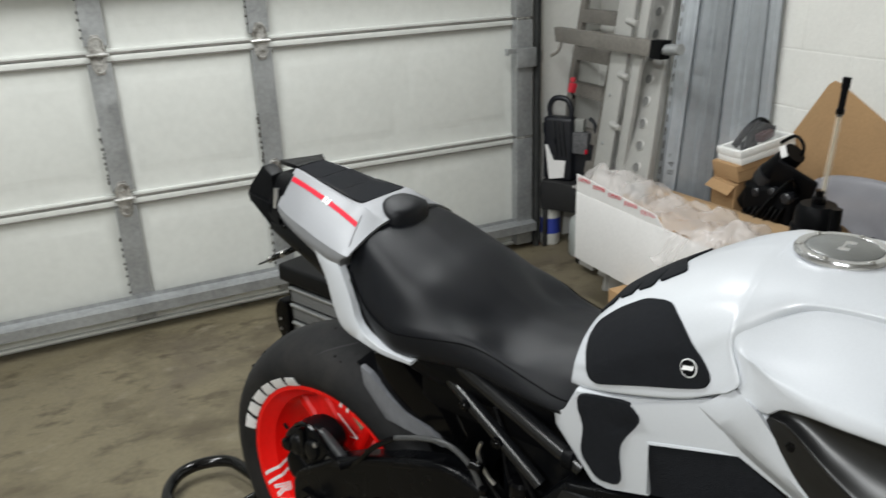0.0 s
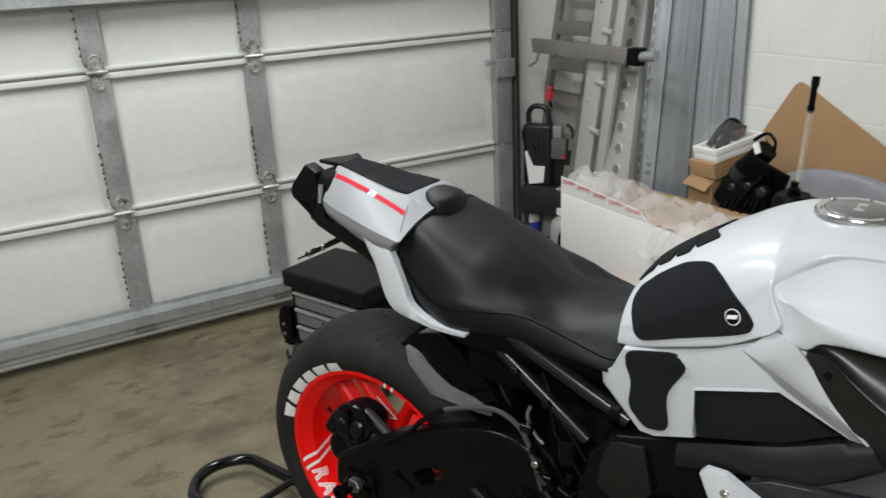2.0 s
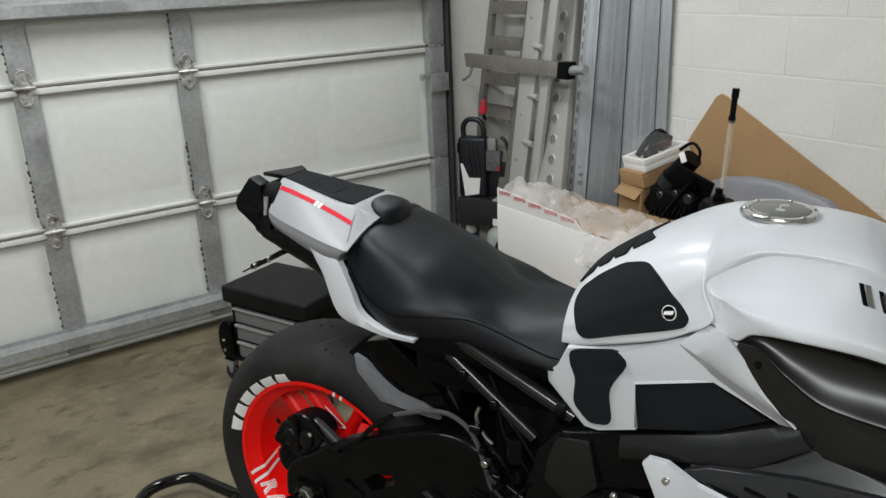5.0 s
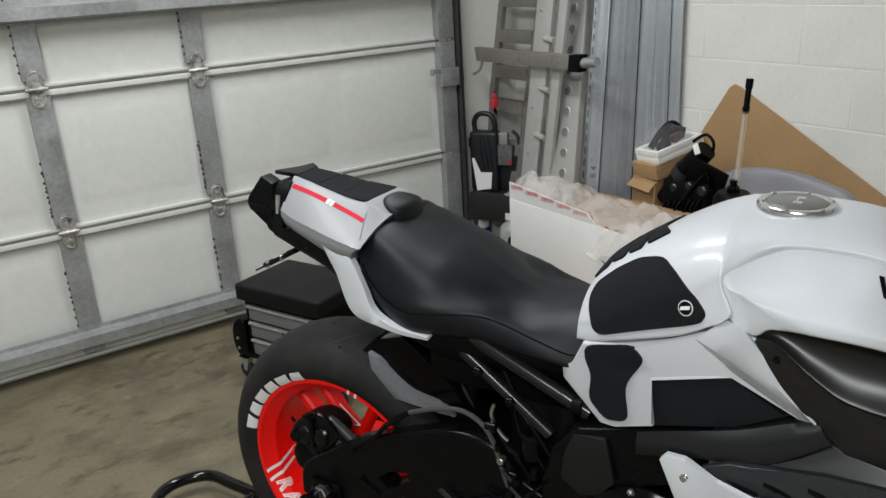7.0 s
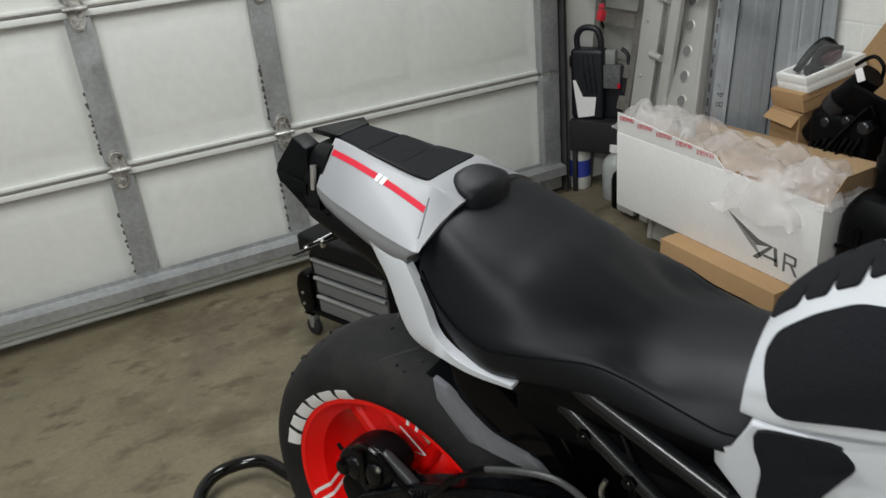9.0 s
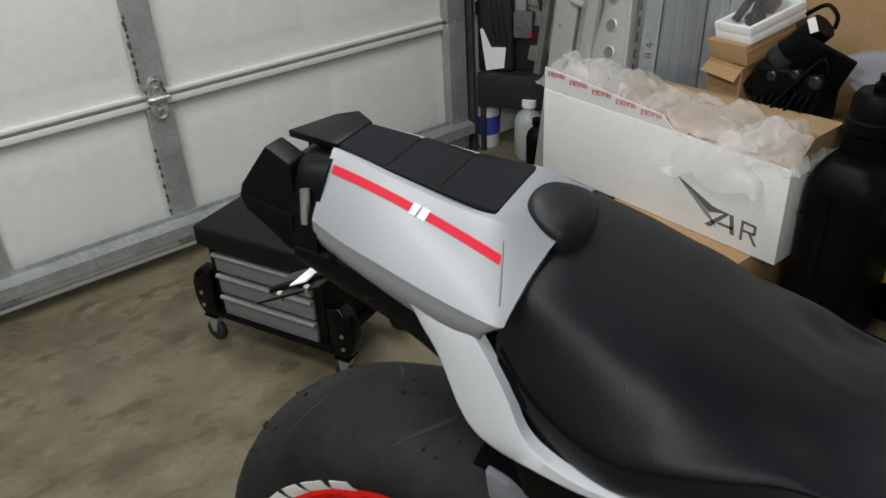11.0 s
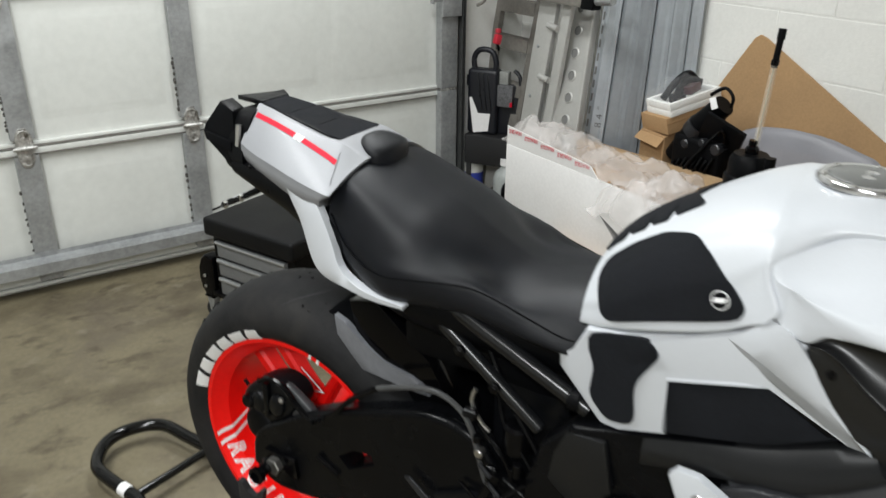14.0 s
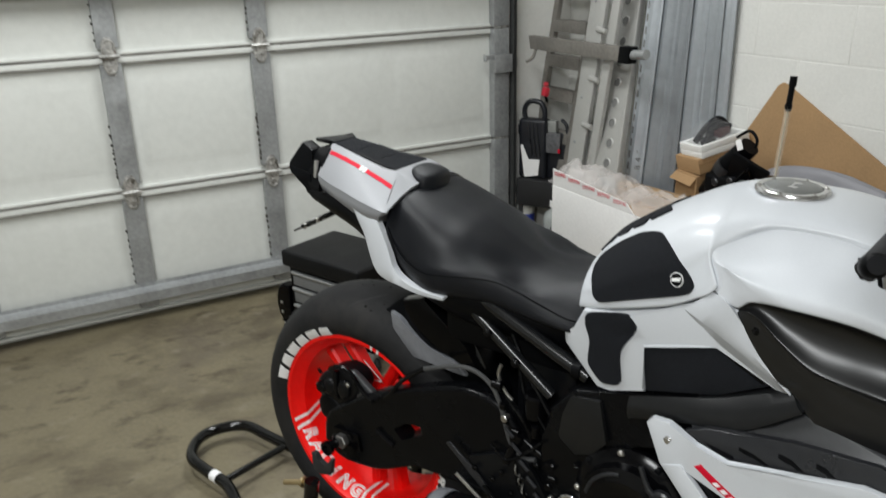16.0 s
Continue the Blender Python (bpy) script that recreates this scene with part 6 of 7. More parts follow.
for y, wide in ((-0.360, 0.104), (-0.500, 0.050)):
    part("front_rail", prism([front(y - 0.002, 0.03), front(y - 0.093, 1.55), front(y - 0.093 - wide, 1.55), front(y - 0.002 - wide, 0.03)], (0.022, 0, 0), 0.004), ALU, ladder)
for z in (0.490, 0.683, 0.887, 1.095, 1.30):
    y = -0.360 - 0.06 * z
    part("step_end", tube([front(y - 0.078, z, 0.004), front(y - 0.140, z - 0.008, 0.006)], 0.013, 10), ALU, ladder, "bright rung end")
    part("rivet", disc(0.007, 0.006, front(y - 0.03, z - 0.09, 0.002), "x", 10, 0.002), GALV, ladder)
holed = part("holed_rail", rail_on(-0.655, 0.03, -0.395, 1.55, 0.165, 0.025, 0.03), ALU, ladder, "pale aluminium rail with round holes")
part("rail_edge", rail_on(-0.648, 0.03, -0.388, 1.55, 0.020, 0.020, 0.042), ALU, ladder)
part("rail_edge", rail_on(-0.806, 0.03, -0.546, 1.55, 0.018, 0.020, 0.042), ALU, ladder)
for k in range(15):
    z = 0.37 + 0.0838 * k
    y = -0.655 + 0.171 * (z - 0.03) - 0.085
    bm = lathe([(0.0185, -0.002), (0.0235, 0.0), (0.0235, 0.0015), (0.0185, 0.004)], 24, Matrix.Translation(lean(y, z, 0.030)) @ pose(0, 0, 0, 0, -75.2, 0), True)
    ring = part("hole_rim", bm, ALU, holed)
    part("hole", lathe([(0, 0), (0.0188, 0), (0.0188, 0.0012), (0, 0.0012)], 24, Matrix.Translation(lean(y, z, 0.0305)) @ pose(0, 0, 0, 0, -75.2, 0)), HOLE, holed)
bracket = part("stabiliser_bar", prism([(1.865, -0.066, 1.042), (1.870, -0.718, 1.040), (1.870, -0.711, 0.980), (1.865, -0.080, 0.980)], (0.034, 0, 0), 0.004), ALU_DARK, ladder, "grey stabiliser crossbar")
part("bar_cap", prism([(1.862, -0.716, 1.044), (1.862, -0.780, 1.046), (1.862, -0.774, 0.976), (1.862, -0.708, 0.976)], (0.046, 0, 0), 0.004), BK, bracket, "black plastic end cap")
part("bar_tube", tube([(1.885, -0.770, 1.012), (1.890, -0.850, 1.020)], 0.020, 12), GALV, bracket)
part("bar_hook", tube([(1.875, -0.115, 0.985), (1.860, -0.110, 0.942), (1.842, -0.083, 0.922)], 0.007, 8, 4), ALU_DARK, bracket)
part("green_strap", tube([lean(-0.33, 1.30, 0.05), lean(-0.37, 1.24, 0.05), lean(-0.36, 1.14, 0.05), lean(-0.35, 1.08, 0.05)], 0.008, 8, 4, flat=0.3), mat("green_webbing", (0.03, 0.22, 0.16), 0.8), ladder, "green webbing strap")

# ---- steel studs leaning beside the ladder ----
# random tone per stud stands in for faces that catch light unequally
STUD = mat("zinc_stud", (0.42, 0.45, 0.48), 0.34, 0.5, var=0.08, scale=3, fine=40, rough_var=0.2, per_piece=0.28)


def row(q, z, out=0.0):
    """A place in the row of studs: q metres along it, from the ladder to the wall; out: towards the room."""
    x = 1.985 + 0.5145 * q + 0.10 * max(0.0, 1 - q / 0.36) * (z - 0.6)
    return Vector((x - 0.857 * out, -0.68 - 0.857 * q - 0.5145 * out, z))


def stud(q0, q1, out, depth=0.032):
    """A folded steel channel with its back towards the room and a groove pressed along it."""
    t, g, mid = 0.0025, 0.0012, (q1 - q0) * 0.62
    wide = q1 - q0
    shape = [(0, 0), (mid - 0.006, 0), (mid - 0.003, g), (mid + 0.003, g), (mid + 0.006, 0), (wide, 0), (wide, depth), (wide - t, depth), (wide - t, t), (mid + 0.008, t), (mid + 0.005, g + t), (mid - 0.005, g + t), (mid - 0.008, t), (t, t), (t, depth), (0, depth)]
    return loft([[row(q0 + a, z, out - b) for a, b in shape] for z in (0.0, 2.13)])


def add_stud(q0, q1, out):
    ob = thing("metal_stud", "galvanised steel wall stud leaning on the block wall", "metal stud", group="steel studs")
    part("stud_channel", stud(q0, q1, out), STUD, ob, "", 20)
    return ob


marked = add_stud(0.016, 0.074, 0.022)
for q0, q1, out in ((0.0755, 0.150, 0.010), (0.1515, 0.212, 0.024), (0.2135, 0.281, 0.012), (0.2835, 0.347, 0.018), (0.3485, 0.392, 0.008)):
    add_stud(q0, q1, out)
slotted = add_stud(-0.004, 0.013, 0.014)
for k in range(26):
    z = 0.30 + 0.052 * k
    part("slot", prism([row(0.001, z, 0.0145), row(0.008, z, 0.0145), row(0.008, z + 0.030, 0.0145), row(0.001, z + 0.030, 0.0145)], (0.002, 0.001, 0)), HOLE, slotted)
for k, char in enumerate('84"'):
    z = 0.520 + 0.034 * k
    a, b, c = row(0.050, z, 0.0227), row(0.050, z + 0.01, 0.0227), row(0.060, z, 0.0227)
    up, along = (b - a).normalized(), (c - a).normalized()
    m = Matrix.Translation(a) @ Matrix((up, -along, up.cross(-along))).transposed().to_4x4()
    part("size_mark", words(char, 0.042, m, 0.0005), PRINT_GREY, marked, "dark stencilled size mark")

# ---- black cases, bottles and jugs by the track ----
CASE = mat("navy_black_case", (0.008, 0.009, 0.013), 0.45, var=0.2, bump=0.15)
case = thing("drill_case", "black moulded tool case with a carry handle", "tool case", pose(1.925, -0.045, 0.335, 0, 0, -58))
part("case_body", box(0.145, 0.07, 0.30, (0, 0, 0.15), 0.018, seg=3), CASE, case)
part("carry_handle", tube([(-0.050, 0, 0.290), (-0.054, 0, 0.345), (-0.026, 0, 0.382), (0.030, 0, 0.378), (0.052, 0, 0.335), (0.050, 0, 0.290)], 0.013, 10, 5), CASE, case)
for x in (-0.010, 0.012, 0.034):
    part("case_rib", box(0.008, 0.010, 0.17, (x, -0.036, 0.20), 0.003, pose(0, 0, 0, 0, -8, 0)), GRAPHITE, case)
part("paper_label", prism([(-0.038, -0.0355, 0.004), (0.036, -0.0355, 0.018), (0.044, -0.0355, 0.100), (-0.016, -0.0355, 0.098), (-0.048, -0.0355, 0.170), (-0.060, -0.0355, 0.168)], (0, -0.003, 0)), CARTON, case, "white paper label")
part("case_latch", box(0.018, 0.02, 0.05, (-0.078, 0, 0.24), 0.004), CASE, case)
charger = thing("battery_charger", "black battery charger with grey cells beside the case", "charger", pose(2.005, -0.125, 0.335, 0, 0, -58))
part("charger_body", box(0.12, 0.07, 0.235, (0, 0.01, 0.1175), 0.012), CASE, charger)
part("grey_cell", box(0.080, 0.03, 0.10, (-0.006, -0.034, 0.185), 0.006), mat("mottled_grey_plastic", (0.10, 0.10, 0.105), 0.5, var=0.5, scale=60, fine=150), charger, "mottled grey battery")
part("cell_top", box(0.050, 0.04, 0.060, (-0.020, -0.01, 0.262), 0.008), mat("pale_grey_plastic", (0.26, 0.265, 0.25), 0.5), charger)
part("cord_loop", tube([(0.030, -0.02, 0.30), (0.060, -0.025, 0.27), (0.066, -0.028, 0.18), (0.054, -0.028, 0.12)], 0.009, 8, 5), CASE, charger)
part("red_tab", box(0.012, 0.010, 0.02, (0.030, -0.050, 0.150), 0.002), RED_TAPE, charger)
crate = thing("storage_crate", "dark plastic crate holding the tool cases up", "crate", pose(1.962, -0.098, 0, 0, 0, -58))
part("crate_body", box(0.30, 0.13, 0.14, (0.015, -0.005, 0.264), 0.008), mat("dark_grey_crate", (0.010, 0.010, 0.011), 0.6), crate)
for x in (-0.115, 0.145):
    for y in (-0.055, 0.045):
        part("crate_leg", box(0.02, 0.02, 0.196, (x, y, 0.098), 0.003), mat("crate_leg", (0.012, 0.012, 0.012), 0.6), crate)


def bottle(name, x, y, r, h, body, cap_material, label, neck=0.35, band=None):
    ob = thing(name, label, "bottle", pose(x, y, 0), group="bottles by the door track")
    part("bottle_body", lathe([(0, 0), (r * 0.9, 0), (r, r * 0.15), (r, h * 0.62), (r * 0.85, h * 0.74), (r * neck, h * 0.84), (r * neck, h * 0.90), (0, h * 0.90)], 28), body, ob, "", 50)
    part("bottle_cap", lathe([(0, h * 0.89), (r * neck * 1.25, h * 0.89), (r * neck * 1.2, h), (0, h)], 20), cap_material, ob)
    if band:
        part("label_band", lathe([(r * 1.01, h * 0.22), (r * 1.012, h * 0.23), (r * 1.012, h * 0.50), (r * 1.01, h * 0.51)], 28, cap=False), band, ob)
    return ob


BOTTLE_WHITE = mat("white_bottle_plastic", (0.60, 0.60, 0.56), 0.4, var=0.06)
BLUE = mat("blue_label", (0.03, 0.05, 0.30), 0.45)
bottle("spray_bottle", 1.905, 0.002, 0.048, 0.27, BOTTLE_WHITE, CARTON, "white plastic bottle with a blue label", 0.4, BLUE)
bottle("storage_jug", 1.945, -0.205, 0.060, 0.24, mat("clear_grey_jug", (0.34, 0.36, 0.35), 0.35, var=0.1), CARTON, "translucent grey plastic jug", 0.4)
bottle("oil_bottle", 1.90, -0.30, 0.045, 0.20, BK, BK, "black plastic oil bottle", 0.4)

red_plug = thing("red_plug", "red plastic plug hanging by the ladder", "plug", pose(1.951, -0.095, 0.770))
part("plug_body", box(0.030, 0.03, 0.045, (0, 0, 0.0), 0.008, pose(0, 0, 0, 0, 15, 0)), mat("red_plastic", (0.55, 0.03, 0.05), 0.4), red_plug)
part("plug_top", box(0.020, 0.02, 0.022, (0.002, 0, 0.036), 0.005), mat("red_plastic_top", (0.60, 0.05, 0.07), 0.4), red_plug)
part("plug_cord", tube([(0, 0, -0.02), (0.01, 0.0, -0.05)], 0.006, 8), BK, red_plug)

# ---- stack by the wall: brown boxes, foam tray, black parts ----
def tilted(x, y, z):
    """The stack's own axes: along the short side, away from the room, up, tipped back a little."""
    near, short, deep = Vector((x, y, z)), Vector((0.03, 0.135, -0.010)).normalized(), Vector((0.22, -0.035, 0.047)).normalized()
    up = deep.cross(short).normalized()
    return Matrix.Translation(near) @ Matrix((deep, short, up)).transposed().to_4x4()


tall = thing("cardboard_box", "tall brown cardboard box standing behind the carton", "box", pose(1.953, -1.105, 0, 0, 0, -9))
part("box_body", prism([(0.0, 0.0, 0.0), (0.195, 0.0, 0.0), (0.195, 0.0, 0.610), (0.0, 0.0, 0.565)], (0, 0.135, 0), 0.003, 1), CARD_DARK, tall)
part("box_flap", prism([(0.0, 0.0, 0.560), (0.0, 0.135, 0.560), (-0.030, 0.135, 0.535), (-0.030, 0.0, 0.530)], (0.003, 0, 0.002)), CARD, tall)
small = thing("cardboard_box", "shallow brown cardboard box on the stack", "box", tilted(1.955, -1.120, 0.575))
part("box_body", box(0.20, 0.155, 0.062, (0.10, 0.0775, 0.031), 0.003), CARD, small)
part("box_seam", box(0.202, 0.002, 0.003, (0.10, -0.0005, 0.040)), CARD_DARK, small)
FOAM_WHITE = mat("white_foam", (0.80, 0.80, 0.78), 0.75, var=0.04, bump=0.3, bump_scale=160)
tray = thing("foam_tray", "white foam tray holding black parts in clear wrap", "foam tray", tilted(1.958, -1.122, 0.638))
part("tray_base", box(0.225, 0.145, 0.026, (0.1125, 0.0725, 0.013), 0.006), FOAM_WHITE, tray)
for sx, sy, x, y in ((0.225, 0.016, 0.1125, 0.008), (0.225, 0.016, 0.1125, 0.137), (0.016, 0.113, 0.008, 0.0725), (0.016, 0.113, 0.217, 0.0725)):
    part("tray_rim", box(sx, sy, 0.028, (x, y, 0.038), 0.005), FOAM_WHITE, tray)
lever_set = thing("lever_set", "black machined levers wrapped in clear plastic on the tray", "spare parts", tilted(1.955, -1.122, 0.664))
DARK_RED = mat("dark_red_metal", (0.06, 0.015, 0.018), 0.35, 0.4)
part("lever_arm", tube([(0.04, 0.035, 0.014), (0.09, 0.06, 0.050), (0.14, 0.075, 0.062), (0.18, 0.055, 0.045)], 0.015, 10, 5), BK, lever_set)
part("lever_arm", tube([(0.05, 0.115, 0.014), (0.10, 0.09, 0.070), (0.16, 0.100, 0.080), (0.19, 0.10, 0.05)], 0.013, 10, 5), BK, lever_set)
part("lever_knuckle", disc(0.030, 0.03, (0.07, 0.055, 0.020), "z", 18, 0.006), BK, lever_set)
part("lever_pivot", box(0.07, 0.04, 0.03, (0.13, 0.05, 0.040), 0.006, pose(0, 0, 0, 0, 0, 20)), DARK_RED, lever_set)
part("clear_film", crumple(-0.02, 0.21, -0.01, 0.17, 0.03, 0.06, 33.0, 22, 0.01), clear("clear_bag_film", (0.9, 0.9, 0.92), 0.1, 0.07, 1.0), lever_set, "clear plastic film", 70)

parts_pile = thing("motor_parts", "black ribbed motorcycle parts piled beside the boxes", "spare parts", pose(2.02, -1.28, 0.43))
part("black_tube", tube([(-0.03, 0.150, 0.07), (-0.03, 0.060, 0.195), (-0.02, -0.025, 0.290)], [0.036, 0.044, 0.044, 0.038], 20), BK, parts_pile, "black tube with a tag")
part("tube_tag", box(0.004, 0.022, 0.040, (-0.068, -0.018, 0.300), 0.001, pose(0, 0, 0, -28, 15, 10)), CARTON, parts_pile, "small white tag")
part("tube_strap", tube([(-0.04, 0.02, 0.318), (-0.035, -0.030, 0.350), (-0.03, -0.062, 0.325), (-0.03, -0.060, 0.290)], 0.006, 8, 4), BK, parts_pile)
part("tube_collar", tube([(-0.032, 0.075, 0.172), (-0.031, 0.050, 0.205)], 0.047, 20), GRAPHITE, parts_pile)
part("housing", box(0.12, 0.21, 0.17, (-0.02, 0.025, 0.085), 0.022, seg=3), BK, parts_pile, "black cast housing")
for k in range(8):
    part("rib", box(0.022, 0.009, 0.050 + 0.012 * (k % 3), (-0.084 - 0.003 * (k % 2), 0.110 - 0.023 * k, 0.050 + 0.006 * k), 0.003, pose(0, 0, 0, 22, 12, 0)), BK_GLOSS, parts_pile)
for y, z, r in ((-0.06, 0.150, 0.020), (0.0, 0.160, 0.014), (0.07, 0.140, 0.016)):
    part("port", disc(r, 0.05, (-0.060, y, z), "x", 18, 0.004), GRAPHITE, parts_pile)
part("cable", tube([(-0.05, -0.08, 0.17), (-0.08, -0.08, 0.22), (-0.07, -0.05, 0.20), (-0.09, -0.01, 0.14), (-0.10, 0.05, 0.05)], 0.006, 8, 5), BK_GLOSS, parts_pile)
part("black_panel", box(0.016, 0.15, 0.12, (-0.05, -0.055, 0.195), 0.006, pose(0, 0, 0, 24, -20, 8)), BK, parts_pile)
part("pile_base", box(0.17, 0.26, 0.428, (0.02, 0.045, -0.215), 0.01), CARD_DARK, parts_pile, "brown box under the parts")

# ---- cardboard sheet, clear tube, canister and black boxes by the wall ----
single("cardboard_sheet", prism([(2.165, -0.98, 0.30), (2.195, -1.115, 0.72), (2.203, -1.235, 0.915), (2.204, -1.258, 0.930), (2.203, -1.285, 0.922), (2.190, -1.95, 0.575), (2.170, -2.45, 0.31), (2.150, -2.60, 0.0), (2.140, -0.98, 0.0)], (0.006, 0, 0), 0.002, 1), CARD, "large brown cardboard sheet leaning on the block wall", "cardboard")
pole = thing("clear_tube", "slim clear plastic tube with a black screw cap", "tube", pose(1.793, -1.592, 0))
TUBE_FILM = clear("clear_tube_plastic", (0.85, 0.78, 0.66), 0.06, 0.18)
foot, head = Vector((0, 0, 0.685)), Vector((0.019, -0.004, 0.935))
part("tube_wall", tube([foot, head], 0.0100, 14), TUBE_FILM, pole, "clear tube wall")
part("tube_rod", tube([foot, head], 0.003, 8), mat("tan_rod", (0.45, 0.40, 0.30), 0.5), pole)
way = (head - foot).normalized()
part("tube_cap", tube([head - way * 0.02, head + way * 0.080], 0.0095, 16), BK, pole, "black screw cap")
part("cap_rim", tube([head + way * 0.060, head + way * 0.090], 0.0118, 16), BK, pole)
part("cap_rim", tube([head - way * 0.012, head + way * 0.002], 0.0120, 16), BK_GLOSS, pole)

canister = thing("canister", "black plastic pump canister with a wide neck and handle", "canister", pose(1.752, -1.592, 0))
can_rings = []
for z, r in ((0, 0.088), (0.012, 0.096), (0.05, 0.099), (0.40, 0.099), (0.44, 0.095), (0.470, 0.086), (0.492, 0.072), (0.502, 0.064)):
    can_rings.append([(1.16 * r * (abs(math.cos(a)) ** 0.55) * (1 if math.cos(a) > 0 else -1), r * (abs(math.sin(a)) ** 0.55) * (1 if math.sin(a) > 0 else -1), z) for a in (2 * math.pi * k / 48 for k in range(48))])
part("canister_body", loft(can_rings), BK, canister, "", 50)
NECK = Matrix.Translation((0.036, 0.006, 0))
part("canister_neck", lathe([(0, 0.48), (0.068, 0.48), (0.066, 0.555), (0.071, 0.560), (0.071, 0.590), (0.064, 0.595), (0.062, 0.640), (0.050, 0.658), (0, 0.660)], 32, NECK), BK, canister)
part("pump_head", lathe([(0, 0.656), (0.020, 0.656), (0.020, 0.676), (0.013, 0.682), (0.013, 0.700), (0, 0.700)], 20, NECK), BK_GLOSS, canister)
part("front_rib", box(0.012, 0.022, 0.24, (-0.114, 0.012, 0.31), 0.005), BK_GLOSS, canister)
for z in (0.08, 0.36):
    part("body_band", box(0.006, 0.15, 0.012, (-0.114, 0, z), 0.002), BK_GLOSS, canister)
part("side_handle", tube([(0.0, -0.060, 0.47), (-0.005, -0.085, 0.56), (-0.005, -0.088, 0.675)], 0.016, 12, 4), BK, canister)

YELLOW = mat("yellow_label", (0.62, 0.56, 0.03), 0.5, var=0.08)
PALE_PRINT = mat("pale_grey_print", (0.42, 0.42, 0.42), 0.5)
def slanted(x, y, z):
    """Axes of the tipped parts box: along its print, up its face, out of its face."""
    along, up = Vector((0, -0.912, -0.410)), Vector((0, -0.410, 0.912))
    return Matrix.Translation((x, y, z)) @ Matrix((along, up, Vector((-1, 0, 0)))).transposed().to_4x4()


bb = thing("parts_box", "black printed parts box with yellow labels, tipped over", "box", slanted(1.885, -1.625, 0.525))
part("box_body", box(0.30, 0.255, 0.12, (0.15, -0.1275, -0.06), 0.003), BK, bb)


def printed(name, u0, w0, u1, w1, material, label="", lift=0.001):
    return part(name, box(u1 - u0, w1 - w0, 0.0008, ((u0 + u1) / 2, (w0 + w1) / 2, lift)), material, bb, label)


printed("yellow_label", 0.008, -0.040, 0.045, -0.012, YELLOW, "bright yellow label")
printed("yellow_label", 0.095, -0.048, 0.205, -0.004, YELLOW, "bright yellow label")
printed("label_mark", 0.125, -0.036, 0.175, -0.016, BK, "", 0.002)
for k in range(5):
    printed("print_bar", 0.060 + 0.046 * k, -0.168, 0.094 + 0.046 * k, -0.118, PALE_PRINT)
for k in range(3):
    printed("print_line", 0.03, -0.190 - 0.018 * k, 0.20 - 0.03 * k, -0.183 - 0.018 * k, PALE_PRINT)
lower = thing("parts_box", "low black parts box standing on the floor", "box", pose(1.88, -2.10, 0, 0, 0, 2))
part("box_body", box(0.26, 0.48, 0.172, (0.13, 0.24, 0.086), 0.003), BK, lower)
part("yellow_label", prism([(-0.001, 0.315, 0.118), (-0.001, 0.440, 0.118), (-0.001, 0.440, 0.166), (-0.001, 0.315, 0.166)], (-0.0008, 0, 0)), YELLOW, lower, "bright yellow label")
part("label_mark", prism([(-0.002, 0.350, 0.132), (-0.002, 0.400, 0.132), (-0.002, 0.410, 0.152), (-0.002, 0.360, 0.152)], (-0.0008, 0, 0)), BK, lower)
BAG = clear("grey_plastic_film", (0.26, 0.26, 0.285), 0.42, 0.88, bump=0.3)
bag = thing("plastic_bag", "smooth grey plastic sheet draped over the parts boxes", "plastic sheet", pose(0, 0, 0))
ridge_line = smooth_line([(0, -1.36, 0.640), (0, -1.42, 0.662), (0, -1.53, 0.680), (0, -1.66, 0.674), (0, -1.80, 0.652), (0, -1.86, 0.610)], 7)
hem_line = smooth_line([(0, -1.36, 0.600), (0, -1.42, 0.560), (0, -1.53, 0.510), (0, -1.66, 0.490), (0, -1.79, 0.520), (0, -1.85, 0.540)], 7)
bm = bmesh.new()
grid = []
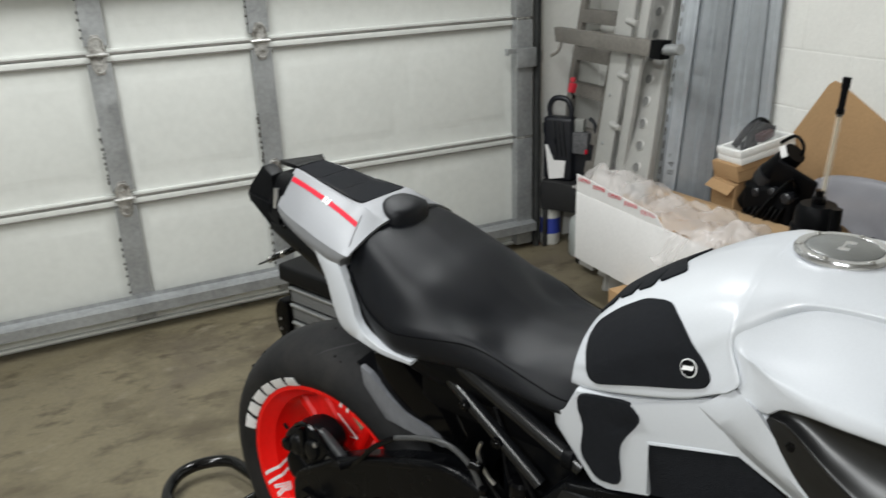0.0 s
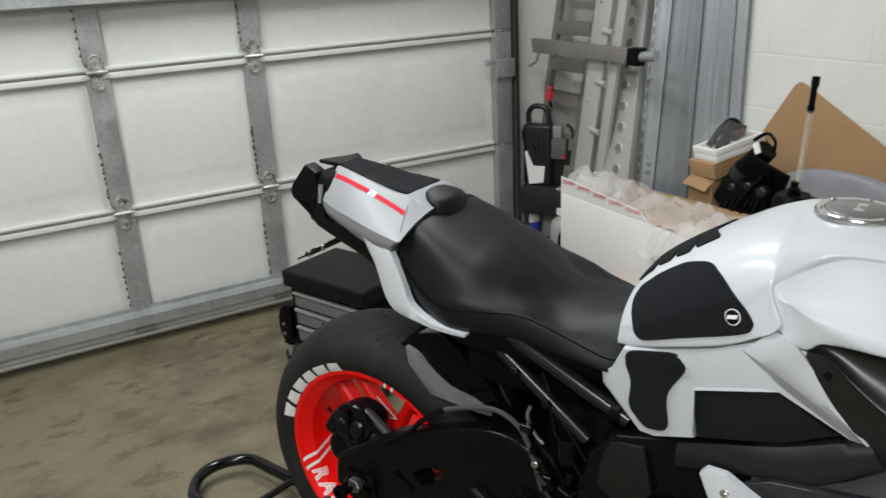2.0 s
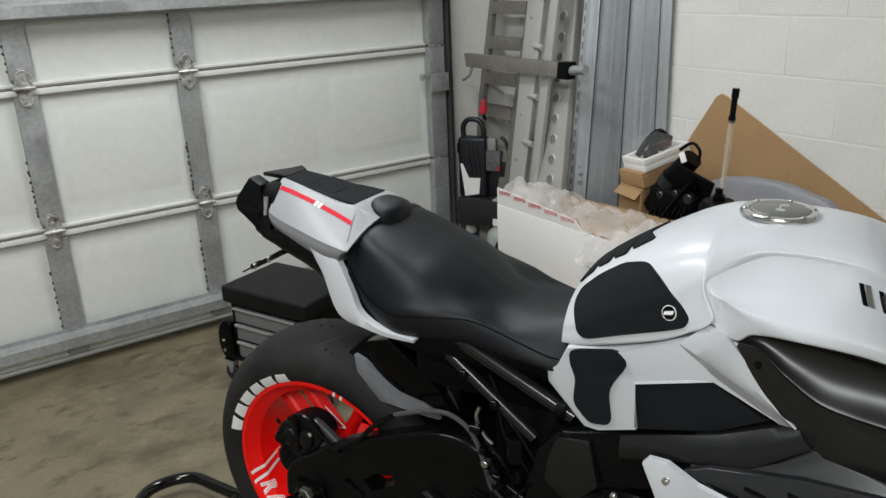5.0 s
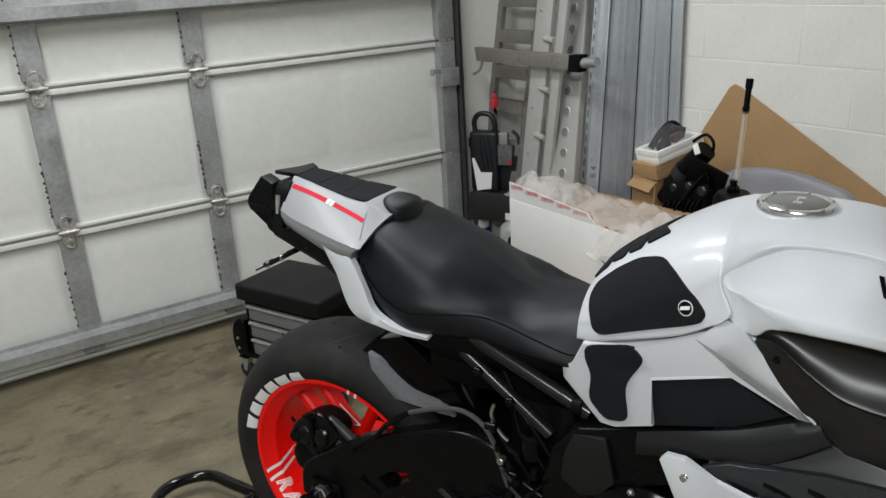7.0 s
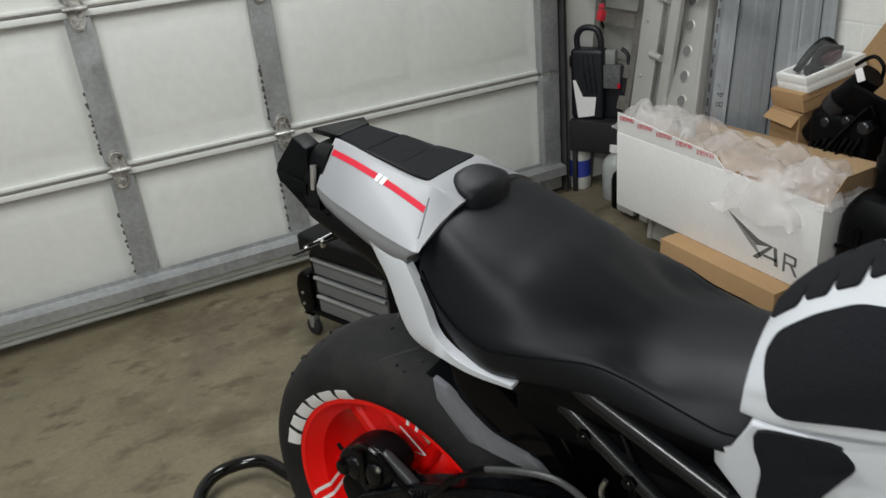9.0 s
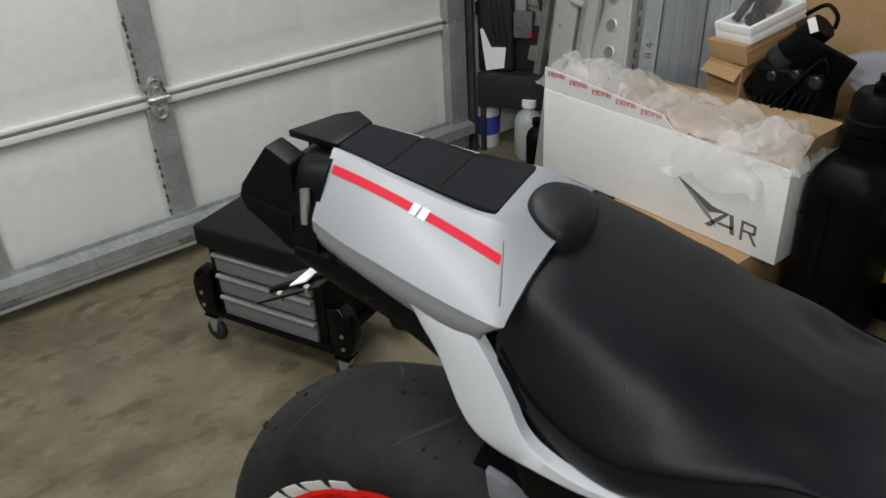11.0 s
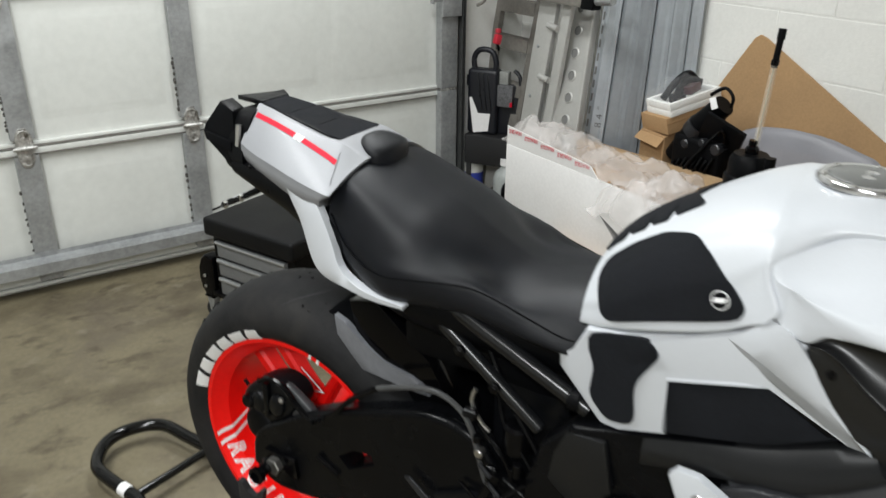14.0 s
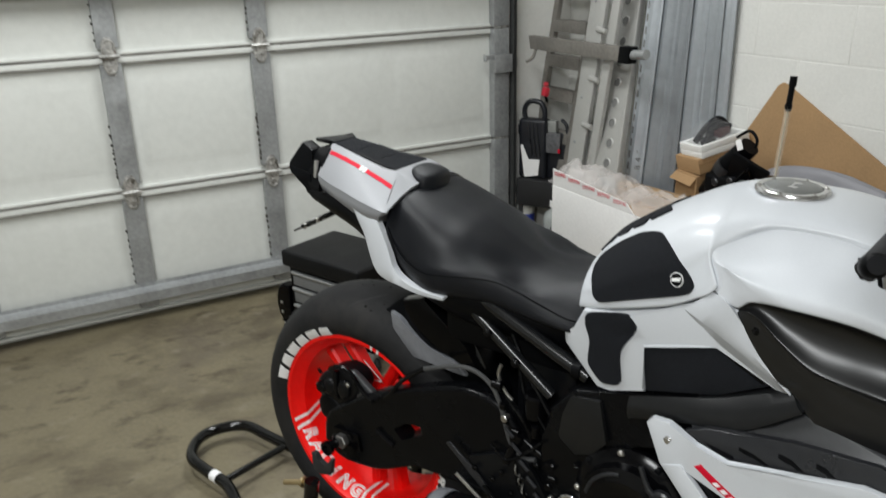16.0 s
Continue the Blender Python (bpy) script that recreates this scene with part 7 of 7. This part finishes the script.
for n_ridge, n_hem in zip(ridge_line, hem_line):
    line = []
    for k in range(19):
        q = k / 18
        if q < 0.35:
            x, y, z = 2.135 - 0.075 * q / 0.35, n_ridge[1], n_ridge[2] - 0.09 * (1 - q / 0.35) ** 2
        else:
            e = (q - 0.35) / 0.65
            x, y, z = 2.060 - 0.045 * e ** 0.6, n_ridge[1] + (n_hem[1] - n_ridge[1]) * e, n_ridge[2] + (n_hem[2] - n_ridge[2]) * e
        wave = noise.noise(Vector((y * 9, z * 14, 3.1))) * 0.010 + noise.noise(Vector((y * 30, z * 26, 8.7))) * 0.003
        line.append(bm.verts.new((x + wave, y, z + 0.5 * wave)))
    grid.append(line)
for a, b in zip(grid, grid[1:]):
    for k in range(18):
        bm.faces.new((a[k], a[k + 1], b[k + 1], b[k]))
part("sheet_fold", bm, BAG, bag, "", 70)
yellow_ob = thing("hand_tool", "hand tool with a tapered yellow plastic grip by the sheet", "hand tool", pose(1.925, -1.882, 0.197))
part("tool_grip", loft([[(a * math.cos(t), b * math.sin(t), z) for t in (2 * math.pi * k / 16 for k in range(16))] for z, a, b in ((0.17, 0.012, 0.013), (0.20, 0.015, 0.017), (0.29, 0.018, 0.024), (0.37, 0.020, 0.028), (0.415, 0.018, 0.024), (0.428, 0.010, 0.014))]), mat("yellow_plastic", (0.72, 0.40, 0.03), 0.4, var=0.08), yellow_ob, "tapered yellow grip")
part("tool_shaft", tube([(0, 0, 0.0), (0, 0, 0.18)], 0.009, 10), STEEL, yellow_ob)

orange = thing("extension_cord", "coiled orange extension cord behind the boxes", "cord", pose(1.98, -1.99, 0.155))
part("cord_coil", tube([(0.075 * math.cos(k * 0.5) * (1 + 0.1 * math.sin(k * 1.7)), 0.075 * math.sin(k * 0.5), 0.012 + 0.004 * k * 0.5) for k in range(50)], 0.007, 8), mat("orange_cord", (0.50, 0.10, 0.03), 0.5), orange)
part("cord_plug", box(0.05, 0.03, 0.025, (0.02, 0.07, 0.13), 0.006), CARTON, orange)
